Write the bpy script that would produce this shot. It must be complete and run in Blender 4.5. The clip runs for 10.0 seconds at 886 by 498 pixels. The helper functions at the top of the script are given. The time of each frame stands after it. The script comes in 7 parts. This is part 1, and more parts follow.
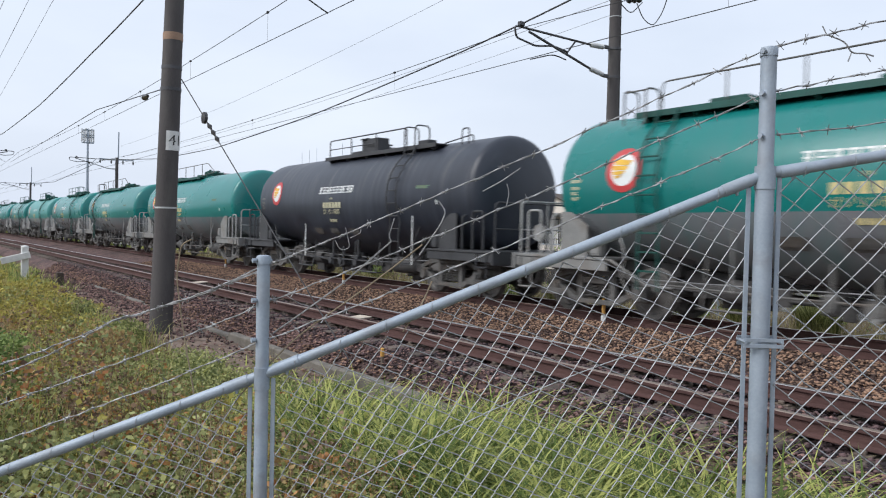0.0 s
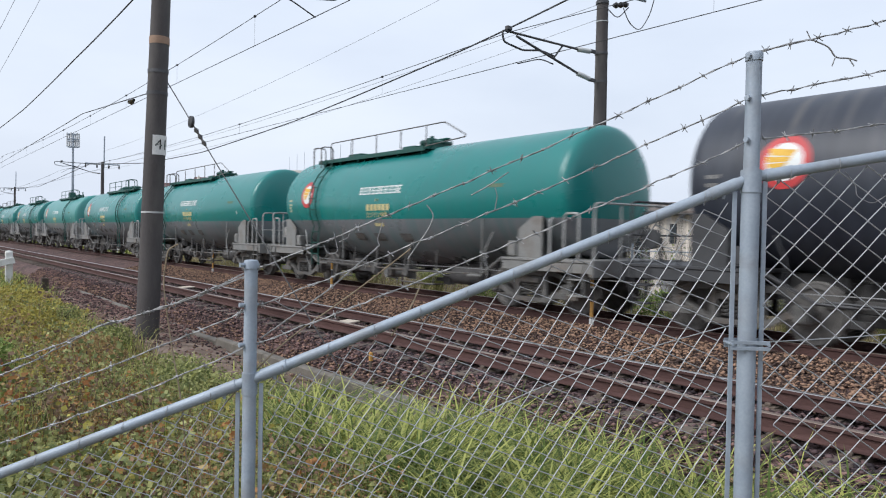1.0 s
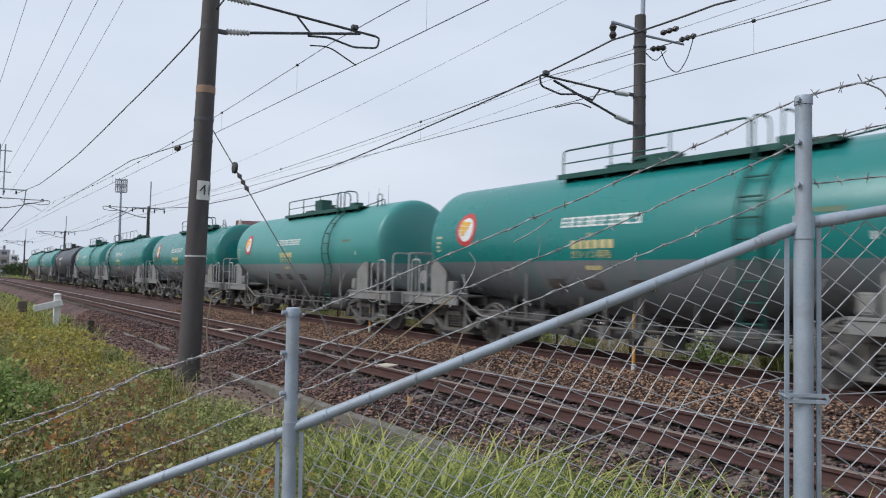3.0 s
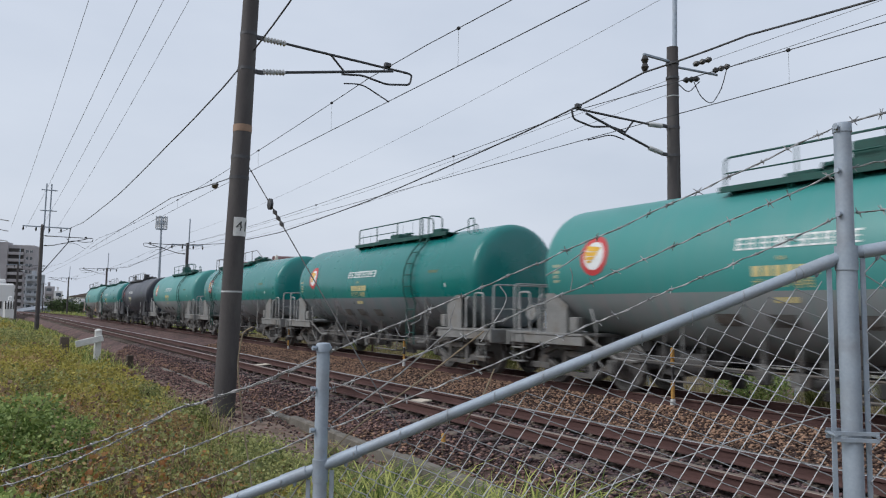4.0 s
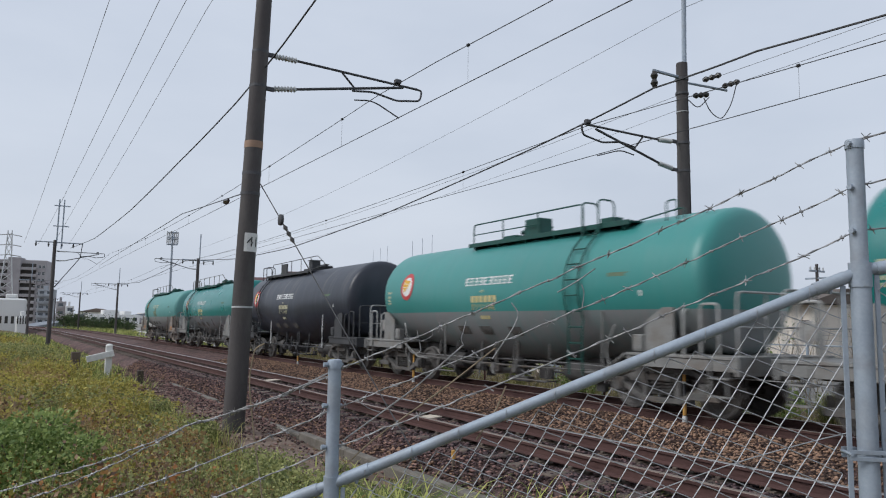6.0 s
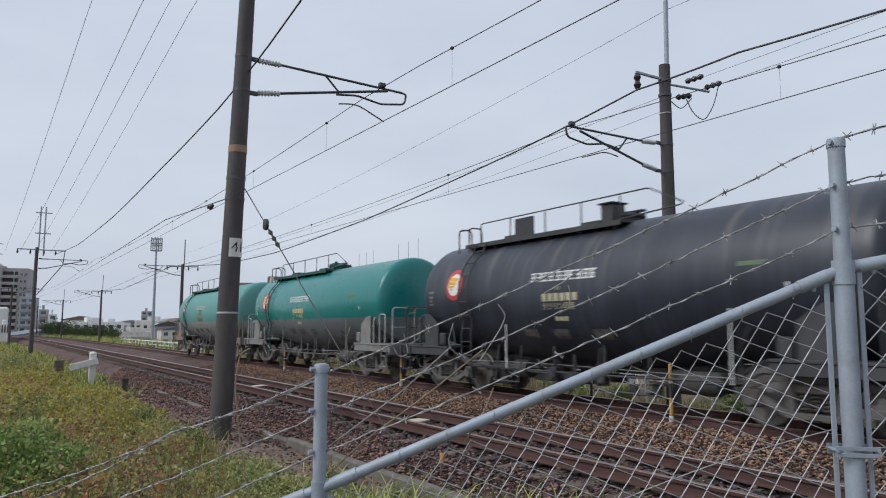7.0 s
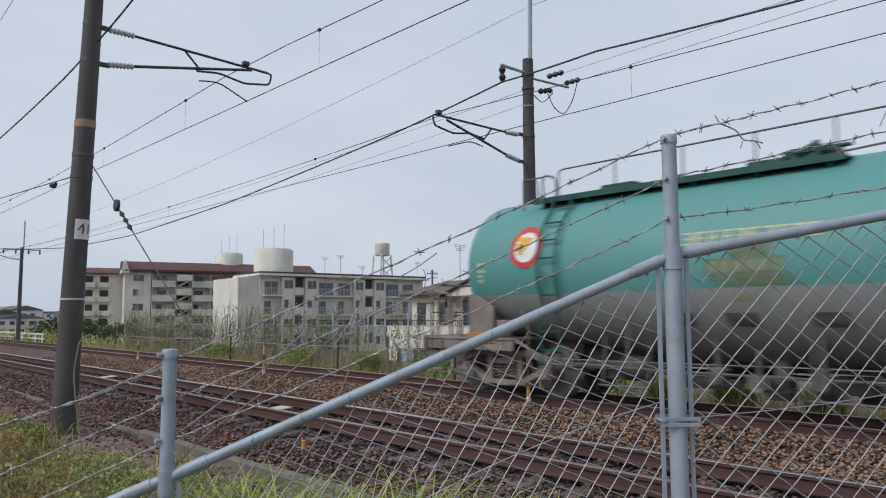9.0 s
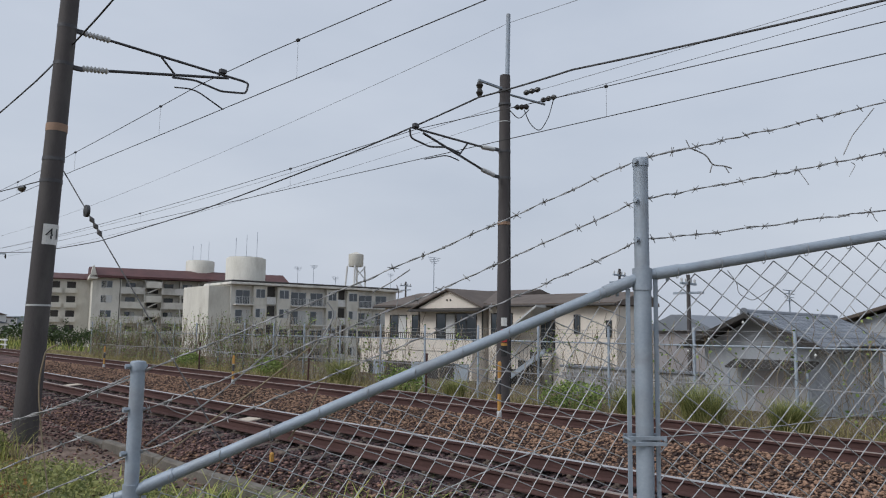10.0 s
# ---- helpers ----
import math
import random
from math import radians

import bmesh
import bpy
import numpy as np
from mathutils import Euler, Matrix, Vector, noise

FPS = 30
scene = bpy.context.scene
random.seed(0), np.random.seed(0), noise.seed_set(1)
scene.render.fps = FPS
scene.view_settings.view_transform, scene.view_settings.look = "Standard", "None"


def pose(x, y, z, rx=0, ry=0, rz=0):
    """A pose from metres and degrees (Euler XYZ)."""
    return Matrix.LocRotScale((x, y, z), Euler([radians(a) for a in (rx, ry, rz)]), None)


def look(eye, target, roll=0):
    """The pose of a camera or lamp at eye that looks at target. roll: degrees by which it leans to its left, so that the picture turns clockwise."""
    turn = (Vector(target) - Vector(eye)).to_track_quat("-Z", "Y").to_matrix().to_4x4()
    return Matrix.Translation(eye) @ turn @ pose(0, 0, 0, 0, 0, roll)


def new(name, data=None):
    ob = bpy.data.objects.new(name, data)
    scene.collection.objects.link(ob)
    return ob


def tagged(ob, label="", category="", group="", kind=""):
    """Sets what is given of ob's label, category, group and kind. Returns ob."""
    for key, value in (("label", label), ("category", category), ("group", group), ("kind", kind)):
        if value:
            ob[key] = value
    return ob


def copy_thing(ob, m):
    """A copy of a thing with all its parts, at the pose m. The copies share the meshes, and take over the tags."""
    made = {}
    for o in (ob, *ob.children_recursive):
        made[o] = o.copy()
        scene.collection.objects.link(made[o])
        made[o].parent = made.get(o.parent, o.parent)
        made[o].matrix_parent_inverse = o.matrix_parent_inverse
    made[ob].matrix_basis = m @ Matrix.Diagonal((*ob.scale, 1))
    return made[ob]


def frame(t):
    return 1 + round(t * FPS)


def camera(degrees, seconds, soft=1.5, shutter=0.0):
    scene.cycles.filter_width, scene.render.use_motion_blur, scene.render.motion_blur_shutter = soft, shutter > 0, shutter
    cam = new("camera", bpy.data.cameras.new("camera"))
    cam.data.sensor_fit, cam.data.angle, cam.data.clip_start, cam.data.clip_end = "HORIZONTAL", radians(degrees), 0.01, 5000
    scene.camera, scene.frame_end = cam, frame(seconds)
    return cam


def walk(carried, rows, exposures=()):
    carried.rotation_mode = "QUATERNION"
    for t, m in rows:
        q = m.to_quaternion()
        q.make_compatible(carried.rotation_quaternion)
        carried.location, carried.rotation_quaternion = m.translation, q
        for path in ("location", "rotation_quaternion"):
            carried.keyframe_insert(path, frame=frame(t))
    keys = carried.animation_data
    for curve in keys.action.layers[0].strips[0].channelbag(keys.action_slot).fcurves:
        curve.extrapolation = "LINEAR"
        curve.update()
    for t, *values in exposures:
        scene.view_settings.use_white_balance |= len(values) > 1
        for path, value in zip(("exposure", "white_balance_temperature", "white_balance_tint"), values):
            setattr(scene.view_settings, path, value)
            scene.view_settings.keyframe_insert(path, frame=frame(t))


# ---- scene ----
cam = camera(62.67, 10.0, soft=1.1, shutter=0.2)
PATH = [
    (0, pose(-0.017, -0.023, 1.414, 88.60, -1.24, -36.69)),
    (0.5, pose(-0.026, -0.022, 1.420, 88.87, -1.10, -37.28)),
    (1, pose(-0.017, -0.022, 1.414, 88.93, -1.09, -37.62)),
    (1.5, pose(-0.021, -0.003, 1.416, 88.60, -1.30, -36.39)),
    (2, pose(-0.032, 0.010, 1.415, 88.80, -1.48, -34.77)),
    (2.5, pose(-0.028, 0.009, 1.432, 90.39, -1.44, -35.08)),
    (4, pose(0.010, 0.024, 1.436, 94.82, -0.77, -31.97)),
    (4.5, pose(0.012, 0.027, 1.440, 95.43, -0.74, -30.45)),
    (5, pose(0.012, 0.025, 1.439, 95.68, -0.76, -30.23)),
    (5.5, pose(0.000, 0.021, 1.442, 95.93, -0.89, -30.82)),
    (7, pose(0.005, 0.029, 1.438, 96.27, -0.11, -32.25)),
    (7.5, pose(0.008, 0.016, 1.444, 97.35, 0.32, -34.35)),
    (8, pose(0.015, -0.003, 1.451, 97.86, 0.65, -38.00)),
    (8.5, pose(0.018, -0.025, 1.442, 97.34, 1.01, -41.00)),
    (9, pose(0.024, -0.015, 1.425, 95.20, 0.25, -42.61)),
    (9.5, pose(0.025, -0.020, 1.436, 95.15, -0.25, -43.67)),
    (10, pose(0.013, -0.030, 1.440, 96.18, -0.76, -44.75)),
]
EXPOSURES = [(0.0, 0.70), (2.0, 0.69), (2.5, 0.60), (4.0, 0.34), (5.5, 0.30), (7.5, 0.30), (8.0, 0.24), (8.5, 0.26), (9.0, 0.28), (9.5, 0.34), (10.0, 0.16)]
walk(cam, PATH, EXPOSURES)

# ---- light: an overcast day ----
SUN_EL, SUN_AZ = radians(42), radians(-75)
world = bpy.data.worlds.new("overcast_sky")
scene.world = world
world.use_nodes = True
wn, wl = world.node_tree.nodes, world.node_tree.links
sky = wn.new("ShaderNodeTexSky")
sky.sky_type, sky.sun_disc, sky.sun_elevation, sky.sun_rotation = "NISHITA", False, SUN_EL, SUN_AZ
sky.air_density, sky.dust_density = 1.5, 5.0
skyscale = wn.new("ShaderNodeVectorMath"); skyscale.operation = "SCALE"; skyscale.inputs["Scale"].default_value = 0.09
wl.new(sky.outputs[0], skyscale.inputs[0])
wtc = wn.new("ShaderNodeTexCoord")
wmap = wn.new("ShaderNodeMapping"); wmap.inputs["Scale"].default_value = (1.2, 1.2, 3.5)
wnoise = wn.new("ShaderNodeTexNoise"); wnoise.inputs["Scale"].default_value = 1.6; wnoise.inputs["Detail"].default_value = 5
wl.new(wtc.outputs["Generated"], wmap.inputs[0]); wl.new(wmap.outputs[0], wnoise.inputs["Vector"])
wramp = wn.new("ShaderNodeValToRGB")
wramp.color_ramp.elements[0].position, wramp.color_ramp.elements[0].color = 0.3, (0.47, 0.525, 0.625, 1)
wramp.color_ramp.elements[1].position, wramp.color_ramp.elements[1].color = 0.75, (0.585, 0.635, 0.725, 1)
wl.new(wnoise.outputs[0], wramp.inputs[0])
wmix = wn.new("ShaderNodeMix"); wmix.data_type = "RGBA"; wmix.inputs["Factor"].default_value = 0.88
wl.new(skyscale.outputs[0], wmix.inputs["A"]); wl.new(wramp.outputs[0], wmix.inputs["B"])
wl.new(wmix.outputs["Result"], wn["Background"].inputs[0])
wn["Background"].inputs[1].default_value = 1.0
sun = new("sun", bpy.data.lights.new("sun", "SUN"))
sun.data.energy, sun.data.angle, sun.data.color = 1.5, radians(30), (0.98, 0.99, 1.0)
sun.matrix_world = look((0, 0, 0), (-math.sin(SUN_AZ) * math.cos(SUN_EL), -math.cos(SUN_AZ) * math.cos(SUN_EL), -math.sin(SUN_EL)))

# ---- materials ----
def mat(name, a, b, rough=0.6, metal=0.0, scale=6.0, stretch=(1, 1, 1), bump=0.2, bscale=40.0, island=0.0, speck=None, spec=0.5, dist=0.01, obrand=0.0, trans=0.0):
    """Two colours mixed by two scales of noise, fine relief, optional dirt specks (colour, amount), per-island or per-object variation."""
    m = bpy.data.materials.new(name)
    m.use_nodes = True
    n, l = m.node_tree.nodes, m.node_tree.links
    p = n["Principled BSDF"]
    tc = n.new("ShaderNodeTexCoord")
    mp = n.new("ShaderNodeMapping"); mp.inputs["Scale"].default_value = stretch
    l.new(tc.outputs["Object"], mp.inputs[0])
    n1 = n.new("ShaderNodeTexNoise"); n1.inputs["Scale"].default_value = scale; n1.inputs["Detail"].default_value = 6
    n2 = n.new("ShaderNodeTexNoise"); n2.inputs["Scale"].default_value = bscale; n2.inputs["Detail"].default_value = 4
    l.new(mp.outputs[0], n1.inputs["Vector"]); l.new(mp.outputs[0], n2.inputs["Vector"])
    r = n.new("ShaderNodeValToRGB")
    r.color_ramp.elements[0].position, r.color_ramp.elements[0].color = 0.32, (*a, 1)
    r.color_ramp.elements[1].position, r.color_ramp.elements[1].color = 0.68, (*b, 1)
    fac = n.new("ShaderNodeMath"); fac.operation = "MULTIPLY_ADD"; fac.inputs[1].default_value = 0.35
    half = n.new("ShaderNodeMath"); half.operation = "MULTIPLY"; half.inputs[1].default_value = 0.65
    l.new(n1.outputs[0], half.inputs[0]); l.new(n2.outputs[0], fac.inputs[0]); l.new(half.outputs[0], fac.inputs[2])
    out = fac.outputs[0]
    if island or obrand:
        g = n.new("ShaderNodeNewGeometry") if island else n.new("ShaderNodeObjectInfo")
        add = n.new("ShaderNodeMath"); add.operation = "MULTIPLY_ADD"; add.inputs[1].default_value = island or obrand
        sub = n.new("ShaderNodeMath"); sub.operation = "SUBTRACT"; sub.inputs[1].default_value = 0.5 * (island or obrand)
        l.new(g.outputs["Random Per Island" if island else "Random"], add.inputs[0]); l.new(out, add.inputs[2]); l.new(add.outputs[0], sub.inputs[0])
        out = sub.outputs[0]
    l.new(out, r.inputs[0])
    col = r.outputs[0]
    if speck:
        n3 = n.new("ShaderNodeTexNoise"); n3.inputs["Scale"].default_value = speck[2] if len(speck) > 2 else 2.2; n3.inputs["Detail"].default_value = 8
        l.new(mp.outputs[0], n3.inputs["Vector"])
        r3 = n.new("ShaderNodeValToRGB"); r3.color_ramp.elements[0].position, r3.color_ramp.elements[1].position = 0.5, 0.72
        r3.color_ramp.elements[1].color = (speck[1],) * 3 + (1,)
        l.new(n3.outputs[0], r3.inputs[0])
        mx = n.new("ShaderNodeMix"); mx.data_type = "RGBA"; mx.inputs["B"].default_value = (*speck[0], 1)
        l.new(r3.outputs[0], mx.inputs["Factor"]); l.new(col, mx.inputs["A"])
        col = mx.outputs["Result"]
    l.new(col, p.inputs["Base Color"])
    p.inputs["Roughness"].default_value, p.inputs["Metallic"].default_value, p.inputs["Specular IOR Level"].default_value = rough, metal, spec
    if bump:
        bp = n.new("ShaderNodeBump"); bp.inputs["Strength"].default_value = bump; bp.inputs["Distance"].default_value = dist
        l.new(n2.outputs[0], bp.inputs["Height"]); l.new(bp.outputs[0], p.inputs["Normal"])
    if trans:
        tr = n.new("ShaderNodeBsdfTranslucent"); l.new(col, tr.inputs["Color"])
        ms_ = n.new("ShaderNodeMixShader"); ms_.inputs[0].default_value = trans
        l.new(p.outputs[0], ms_.inputs[1]); l.new(tr.outputs[0], ms_.inputs[2])
        l.new(ms_.outputs[0], n["Material Output"].inputs[0])
    return m


def tank_paint(name, top, low, grime, amount, rough=0.38, fade=0.0, spill=None):
    """Tank paint: upper colour, lower colour from a straight edge, with run-down streaks and road film."""
    m = bpy.data.materials.new(name)
    m.use_nodes = True
    n, l = m.node_tree.nodes, m.node_tree.links
    p = n["Principled BSDF"]
    tc = n.new("ShaderNodeTexCoord")
    sep = n.new("ShaderNodeSeparateXYZ"); l.new(tc.outputs["Object"], sep.inputs[0])
    edge = n.new("ShaderNodeMath"); edge.operation = "GREATER_THAN"; edge.inputs[1].default_value = 1.77
    l.new(sep.outputs["Z"], edge.inputs[0])
    base = n.new("ShaderNodeMix"); base.data_type = "RGBA"
    base.inputs["A"].default_value, base.inputs["B"].default_value = (*low, 1), (*top, 1)
    l.new(edge.outputs[0], base.inputs["Factor"])
    mp = n.new("ShaderNodeMapping"); mp.inputs["Scale"].default_value = (0.5, 5.0, 0.35)
    rnd = n.new("ShaderNodeObjectInfo")
    off = n.new("ShaderNodeVectorMath"); off.operation = "MULTIPLY_ADD"; off.inputs[1].default_value = (1, 1, 1)
    l.new(tc.outputs["Object"], off.inputs[0])
    sc = n.new("ShaderNodeMath"); sc.operation = "MULTIPLY"; sc.inputs[1].default_value = 37.0
    l.new(rnd.outputs["Random"], sc.inputs[0]); l.new(sc.outputs[0], off.inputs[2])
    l.new(off.outputs[0], mp.inputs[0])
    streak = n.new("ShaderNodeTexNoise"); streak.inputs["Scale"].default_value = 1.3; streak.inputs["Detail"].default_value = 7
    l.new(mp.outputs[0], streak.inputs["Vector"])
    cloud = n.new("ShaderNodeTexNoise"); cloud.inputs["Scale"].default_value = 1.1; cloud.inputs["Detail"].default_value = 6
    l.new(off.outputs[0], cloud.inputs["Vector"])
    mul = n.new("ShaderNodeMath"); mul.operation = "MULTIPLY"; l.new(streak.outputs[0], mul.inputs[0]); l.new(cloud.outputs[0], mul.inputs[1])
    rp = n.new("ShaderNodeMapRange"); rp.inputs["From Min"].default_value, rp.inputs["From Max"].default_value = 0.16, 0.42
    rp.inputs["To Max"].default_value = amount
    l.new(mul.outputs[0], rp.inputs["Value"])
    dirt = n.new("ShaderNodeMix"); dirt.data_type = "RGBA"; dirt.inputs["B"].default_value = (*grime, 1)
    worn = n.new("ShaderNodeMix"); worn.data_type = "RGBA"; worn.inputs["B"].default_value = (0.035, 0.30, 0.295, 1)
    wf_ = n.new("ShaderNodeMath"); wf_.operation = "MULTIPLY"; wf_.inputs[1].default_value = fade
    we_ = n.new("ShaderNodeMath"); we_.operation = "MULTIPLY"
    l.new(rnd.outputs["Random"], wf_.inputs[0]); l.new(wf_.outputs[0], we_.inputs[0]); l.new(edge.outputs[0], we_.inputs[1])
    l.new(we_.outputs[0], worn.inputs["Factor"]); l.new(base.outputs["Result"], worn.inputs["A"])
    l.new(rp.outputs[0], dirt.inputs["Factor"]); l.new(worn.outputs["Result"], dirt.inputs["A"])
    col = dirt.outputs["Result"]
    if spill:
        # dried spill running down from the filling hatch
        near = n.new("ShaderNodeMapRange"); near.interpolation_type = "SMOOTHSTEP"
        near.inputs["From Min"].default_value, near.inputs["From Max"].default_value = 1.9, 3.1
        l.new(sep.outputs["Z"], near.inputs["Value"])
        run = n.new("ShaderNodeMapRange"); run.interpolation_type = "SMOOTHSTEP"
        run.inputs["From Min"].default_value, run.inputs["From Max"].default_value = 0.55, 0.70
        l.new(streak.outputs[0], run.inputs["Value"])
        sp = n.new("ShaderNodeMath"); sp.operation = "MULTIPLY"; l.new(near.outputs[0], sp.inputs[0]); l.new(run.outputs[0], sp.inputs[1])
        sq = n.new("ShaderNodeMath"); sq.operation = "MULTIPLY"; sq.inputs[1].default_value = 0.6; l.new(sp.outputs[0], sq.inputs[0])
        mx = n.new("ShaderNodeMix"); mx.data_type = "RGBA"; mx.inputs["B"].default_value = (*spill, 1)
        l.new(sq.outputs[0], mx.inputs["Factor"]); l.new(col, mx.inputs["A"])
        col = mx.outputs["Result"]
    l.new(col, p.inputs["Base Color"])
    rr = n.new("ShaderNodeMapRange"); rr.inputs["To Min"].default_value, rr.inputs["To Max"].default_value = rough, rough + 0.24
    l.new(cloud.outputs[0], rr.inputs["Value"]); l.new(rr.outputs[0], p.inputs["Roughness"])
    bp = n.new("ShaderNodeBump"); bp.inputs["Strength"].default_value = 0.06; bp.inputs["Distance"].default_value = 0.02
    l.new(cloud.outputs[0], bp.inputs["Height"]); l.new(bp.outputs[0], p.inputs["Normal"])
    return m


GALV = mat("galvanised_steel", (0.26, 0.31, 0.37), (0.35, 0.40, 0.46), 0.55, 0.15, 9, bump=0.08, bscale=90, speck=((0.2, 0.19, 0.18), 0.45, 7))
WIRE_GALV = mat("zinc_wire", (0.27, 0.28, 0.295), (0.40, 0.41, 0.425), 0.55, 0.4, 30, bump=0.0)
BARB = mat("weathered_barbed_wire", (0.19, 0.19, 0.195), (0.37, 0.37, 0.37), 0.6, 0.4, 40, bump=0.0)
POLE_CONC = mat("dark_concrete_pole", (0.052, 0.046, 0.047), (0.086, 0.077, 0.076), 0.85, 0, 2.5, (1, 1, 0.25), 0.3, 60, speck=((0.15, 0.145, 0.13), 0.4, 3))
STEEL_DARK = mat("dark_steel_tube", (0.05, 0.05, 0.055), (0.10, 0.10, 0.105), 0.55, 0.4, 8, bump=0.1)
INSUL = mat("grey_porcelain", (0.42, 0.43, 0.43), (0.55, 0.56, 0.56), 0.25, 0, 8, bump=0.0)
INSUL_DARK = mat("brown_porcelain", (0.02, 0.018, 0.018), (0.04, 0.035, 0.03), 0.25, 0, 8, bump=0.0)
COPPER = mat("blackened_wire", (0.03, 0.03, 0.032), (0.055, 0.055, 0.058), 0.6, 0.3, 8, bump=0.0)
THINWIRE = mat("thin_grey_wire", (0.16, 0.165, 0.175), (0.22, 0.225, 0.235), 0.6, 0.3, 8, bump=0.0)
BALLAST = mat("rusty_ballast", (0.052, 0.034, 0.036), (0.19, 0.120, 0.106), 0.9, 0, 5.0, (1, 0.5, 1), 1.0, 24, speck=((0.035, 0.030, 0.028), 0.8, 0.8), dist=0.05, spec=0.2)
STONE = mat("ballast_stone", (0.048, 0.031, 0.033), (0.25, 0.150, 0.132), 0.88, 0, 1.2, (1, 0.4, 1), 0.4, 30, island=1.05, spec=0.25)
STONE_DARK = mat("dark_ballast_stone", (0.020, 0.0135, 0.016), (0.122, 0.076, 0.077), 0.75, 0, 1.2, (1, 0.4, 1), 0.4, 30, island=1.0, spec=0.35)
STONE_TAN = mat("tan_ballast_stone", (0.060, 0.040, 0.034), (0.33, 0.205, 0.140), 0.88, 0, 1.2, (1, 0.4, 1), 0.4, 30, island=0.85, spec=0.25)
RAIL_RUST = mat("rusted_rail_side", (0.060, 0.033, 0.031), (0.110, 0.060, 0.054), 0.85, 0.1, 6, (1, 0.2, 1), 0.3, 50, spec=0.25)
RAIL_TOP = mat("polished_rail_head", (0.46, 0.44, 0.43), (0.60, 0.58, 0.57), 0.28, 0.85, 4, (1, 0.1, 1), 0.0)
RAIL_TOP_DULL = mat("brown_rail_head", (0.22, 0.16, 0.13), (0.34, 0.27, 0.23), 0.4, 0.5, 4, (1, 0.1, 1), 0.0)
SLEEPER = mat("stained_sleeper", (0.06, 0.045, 0.036), (0.13, 0.10, 0.08), 0.9, 0, 4, (1, 1, 1), 0.4, 40, obrand=0.5)
KERB = mat("old_concrete_kerb", (0.10, 0.088, 0.074), (0.19, 0.172, 0.148), 0.9, 0, 3, (1, 1, 1), 0.5, 30, speck=((0.07, 0.06, 0.045), 0.6, 4))
EARTH = mat("earth_and_turf", (0.085, 0.066, 0.036), (0.18, 0.14, 0.085), 0.95, 0, 0.6, (1, 1, 1), 0.8, 9, speck=((0.13, 0.105, 0.075), 0.7, 0.5), dist=0.05, spec=0.1)
DIRT = mat("trodden_dirt", (0.13, 0.092, 0.076), (0.27, 0.205, 0.168), 0.95, 0, 2.5, (1, 1, 1), 0.9, 25, speck=((0.07, 0.05, 0.038), 0.7, 3), dist=0.03, spec=0.1)
GRASS = mat("long_grass_blades", (0.090, 0.135, 0.028), (0.45, 0.465, 0.14), 0.55, 0, 1.0, bump=0, island=1.0, spec=0.3, trans=0.35)
WEED = mat("weed_leaves", (0.15, 0.178, 0.066), (0.42, 0.425, 0.175), 0.6, 0, 0.8, bump=0, island=0.65, spec=0.25, trans=0.35)
WEED_YELLOW = mat("yellowing_weed_leaves", (0.23, 0.20, 0.045), (0.52, 0.45, 0.12), 0.6, 0, 0.8, bump=0, island=0.65, spec=0.25, trans=0.35)
WEED_DEAD = mat("dead_weed_leaves", (0.13, 0.085, 0.060), (0.31, 0.21, 0.14), 0.8, 0, 0.8, bump=0, island=0.9, spec=0.15, trans=0.2)
WEED_ORANGE = mat("orange_weed_leaves", (0.28, 0.12, 0.045), (0.50, 0.27, 0.11), 0.65, 0, 0.8, bump=0, island=0.9, spec=0.2, trans=0.3)
WEED_RED = mat("turning_weed_leaves", (0.28, 0.18, 0.08), (0.50, 0.37, 0.17), 0.65, 0, 0.8, bump=0, island=0.65, spec=0.2, trans=0.3)
DRY = mat("dry_stalks", (0.16, 0.125, 0.085), (0.32, 0.26, 0.18), 0.8, 0, 2, bump=0, island=0.7, spec=0.2)
DRY_GRASS = mat("dry_grass_blades", (0.20, 0.17, 0.075), (0.44, 0.38, 0.18), 0.7, 0, 1.0, bump=0, island=0.65, spec=0.2, trans=0.3)
BUSH = mat("bush_leaves", (0.115, 0.18, 0.050), (0.36, 0.44, 0.15), 0.6, 0, 1.0, bump=0, island=0.65, spec=0.3, trans=0.35)
TREE_LEAF = mat("far_tree_leaves", (0.025, 0.045, 0.018), (0.075, 0.11, 0.04), 0.7, 0, 0.4, bump=0, island=0.8, spec=0.2)
BARK = mat("bark", (0.06, 0.05, 0.04), (0.12, 0.10, 0.08), 0.9, 0, 4, (1, 1, 0.3), 0.5)
GREEN = tank_paint("green_tank_paint", (0.002, 0.165, 0.150), (0.175, 0.178, 0.19), (0.040, 0.165, 0.165), 0.42, 0.17, 0.16)
GREEN_PALE = tank_paint("chalky_green_tank_paint", (0.040, 0.240, 0.222), (0.235, 0.236, 0.242), (0.085, 0.245, 0.235), 0.45, 0.26)
GREEN_OLD = tank_paint("faded_green_tank_paint", (0.080, 0.270, 0.256), (0.265, 0.256, 0.256), (0.14, 0.255, 0.24), 0.40, 0.42)
BLACK = tank_paint("black_tank_paint", (0.021, 0.025, 0.037), (0.021, 0.025, 0.037), (0.058, 0.070, 0.092), 0.50, 0.30, spill=(0.11, 0.10, 0.09))
GREEN_PART = mat("green_steelwork", (0.003, 0.045, 0.036), (0.005, 0.085, 0.068), 0.5, 0, 4, bump=0.1)
FITTING_GREY = mat("grey_wagon_steelwork", (0.16, 0.16, 0.155), (0.26, 0.26, 0.25), 0.65, 0, 3, bump=0.2, speck=((0.10, 0.07, 0.05), 0.6, 3))
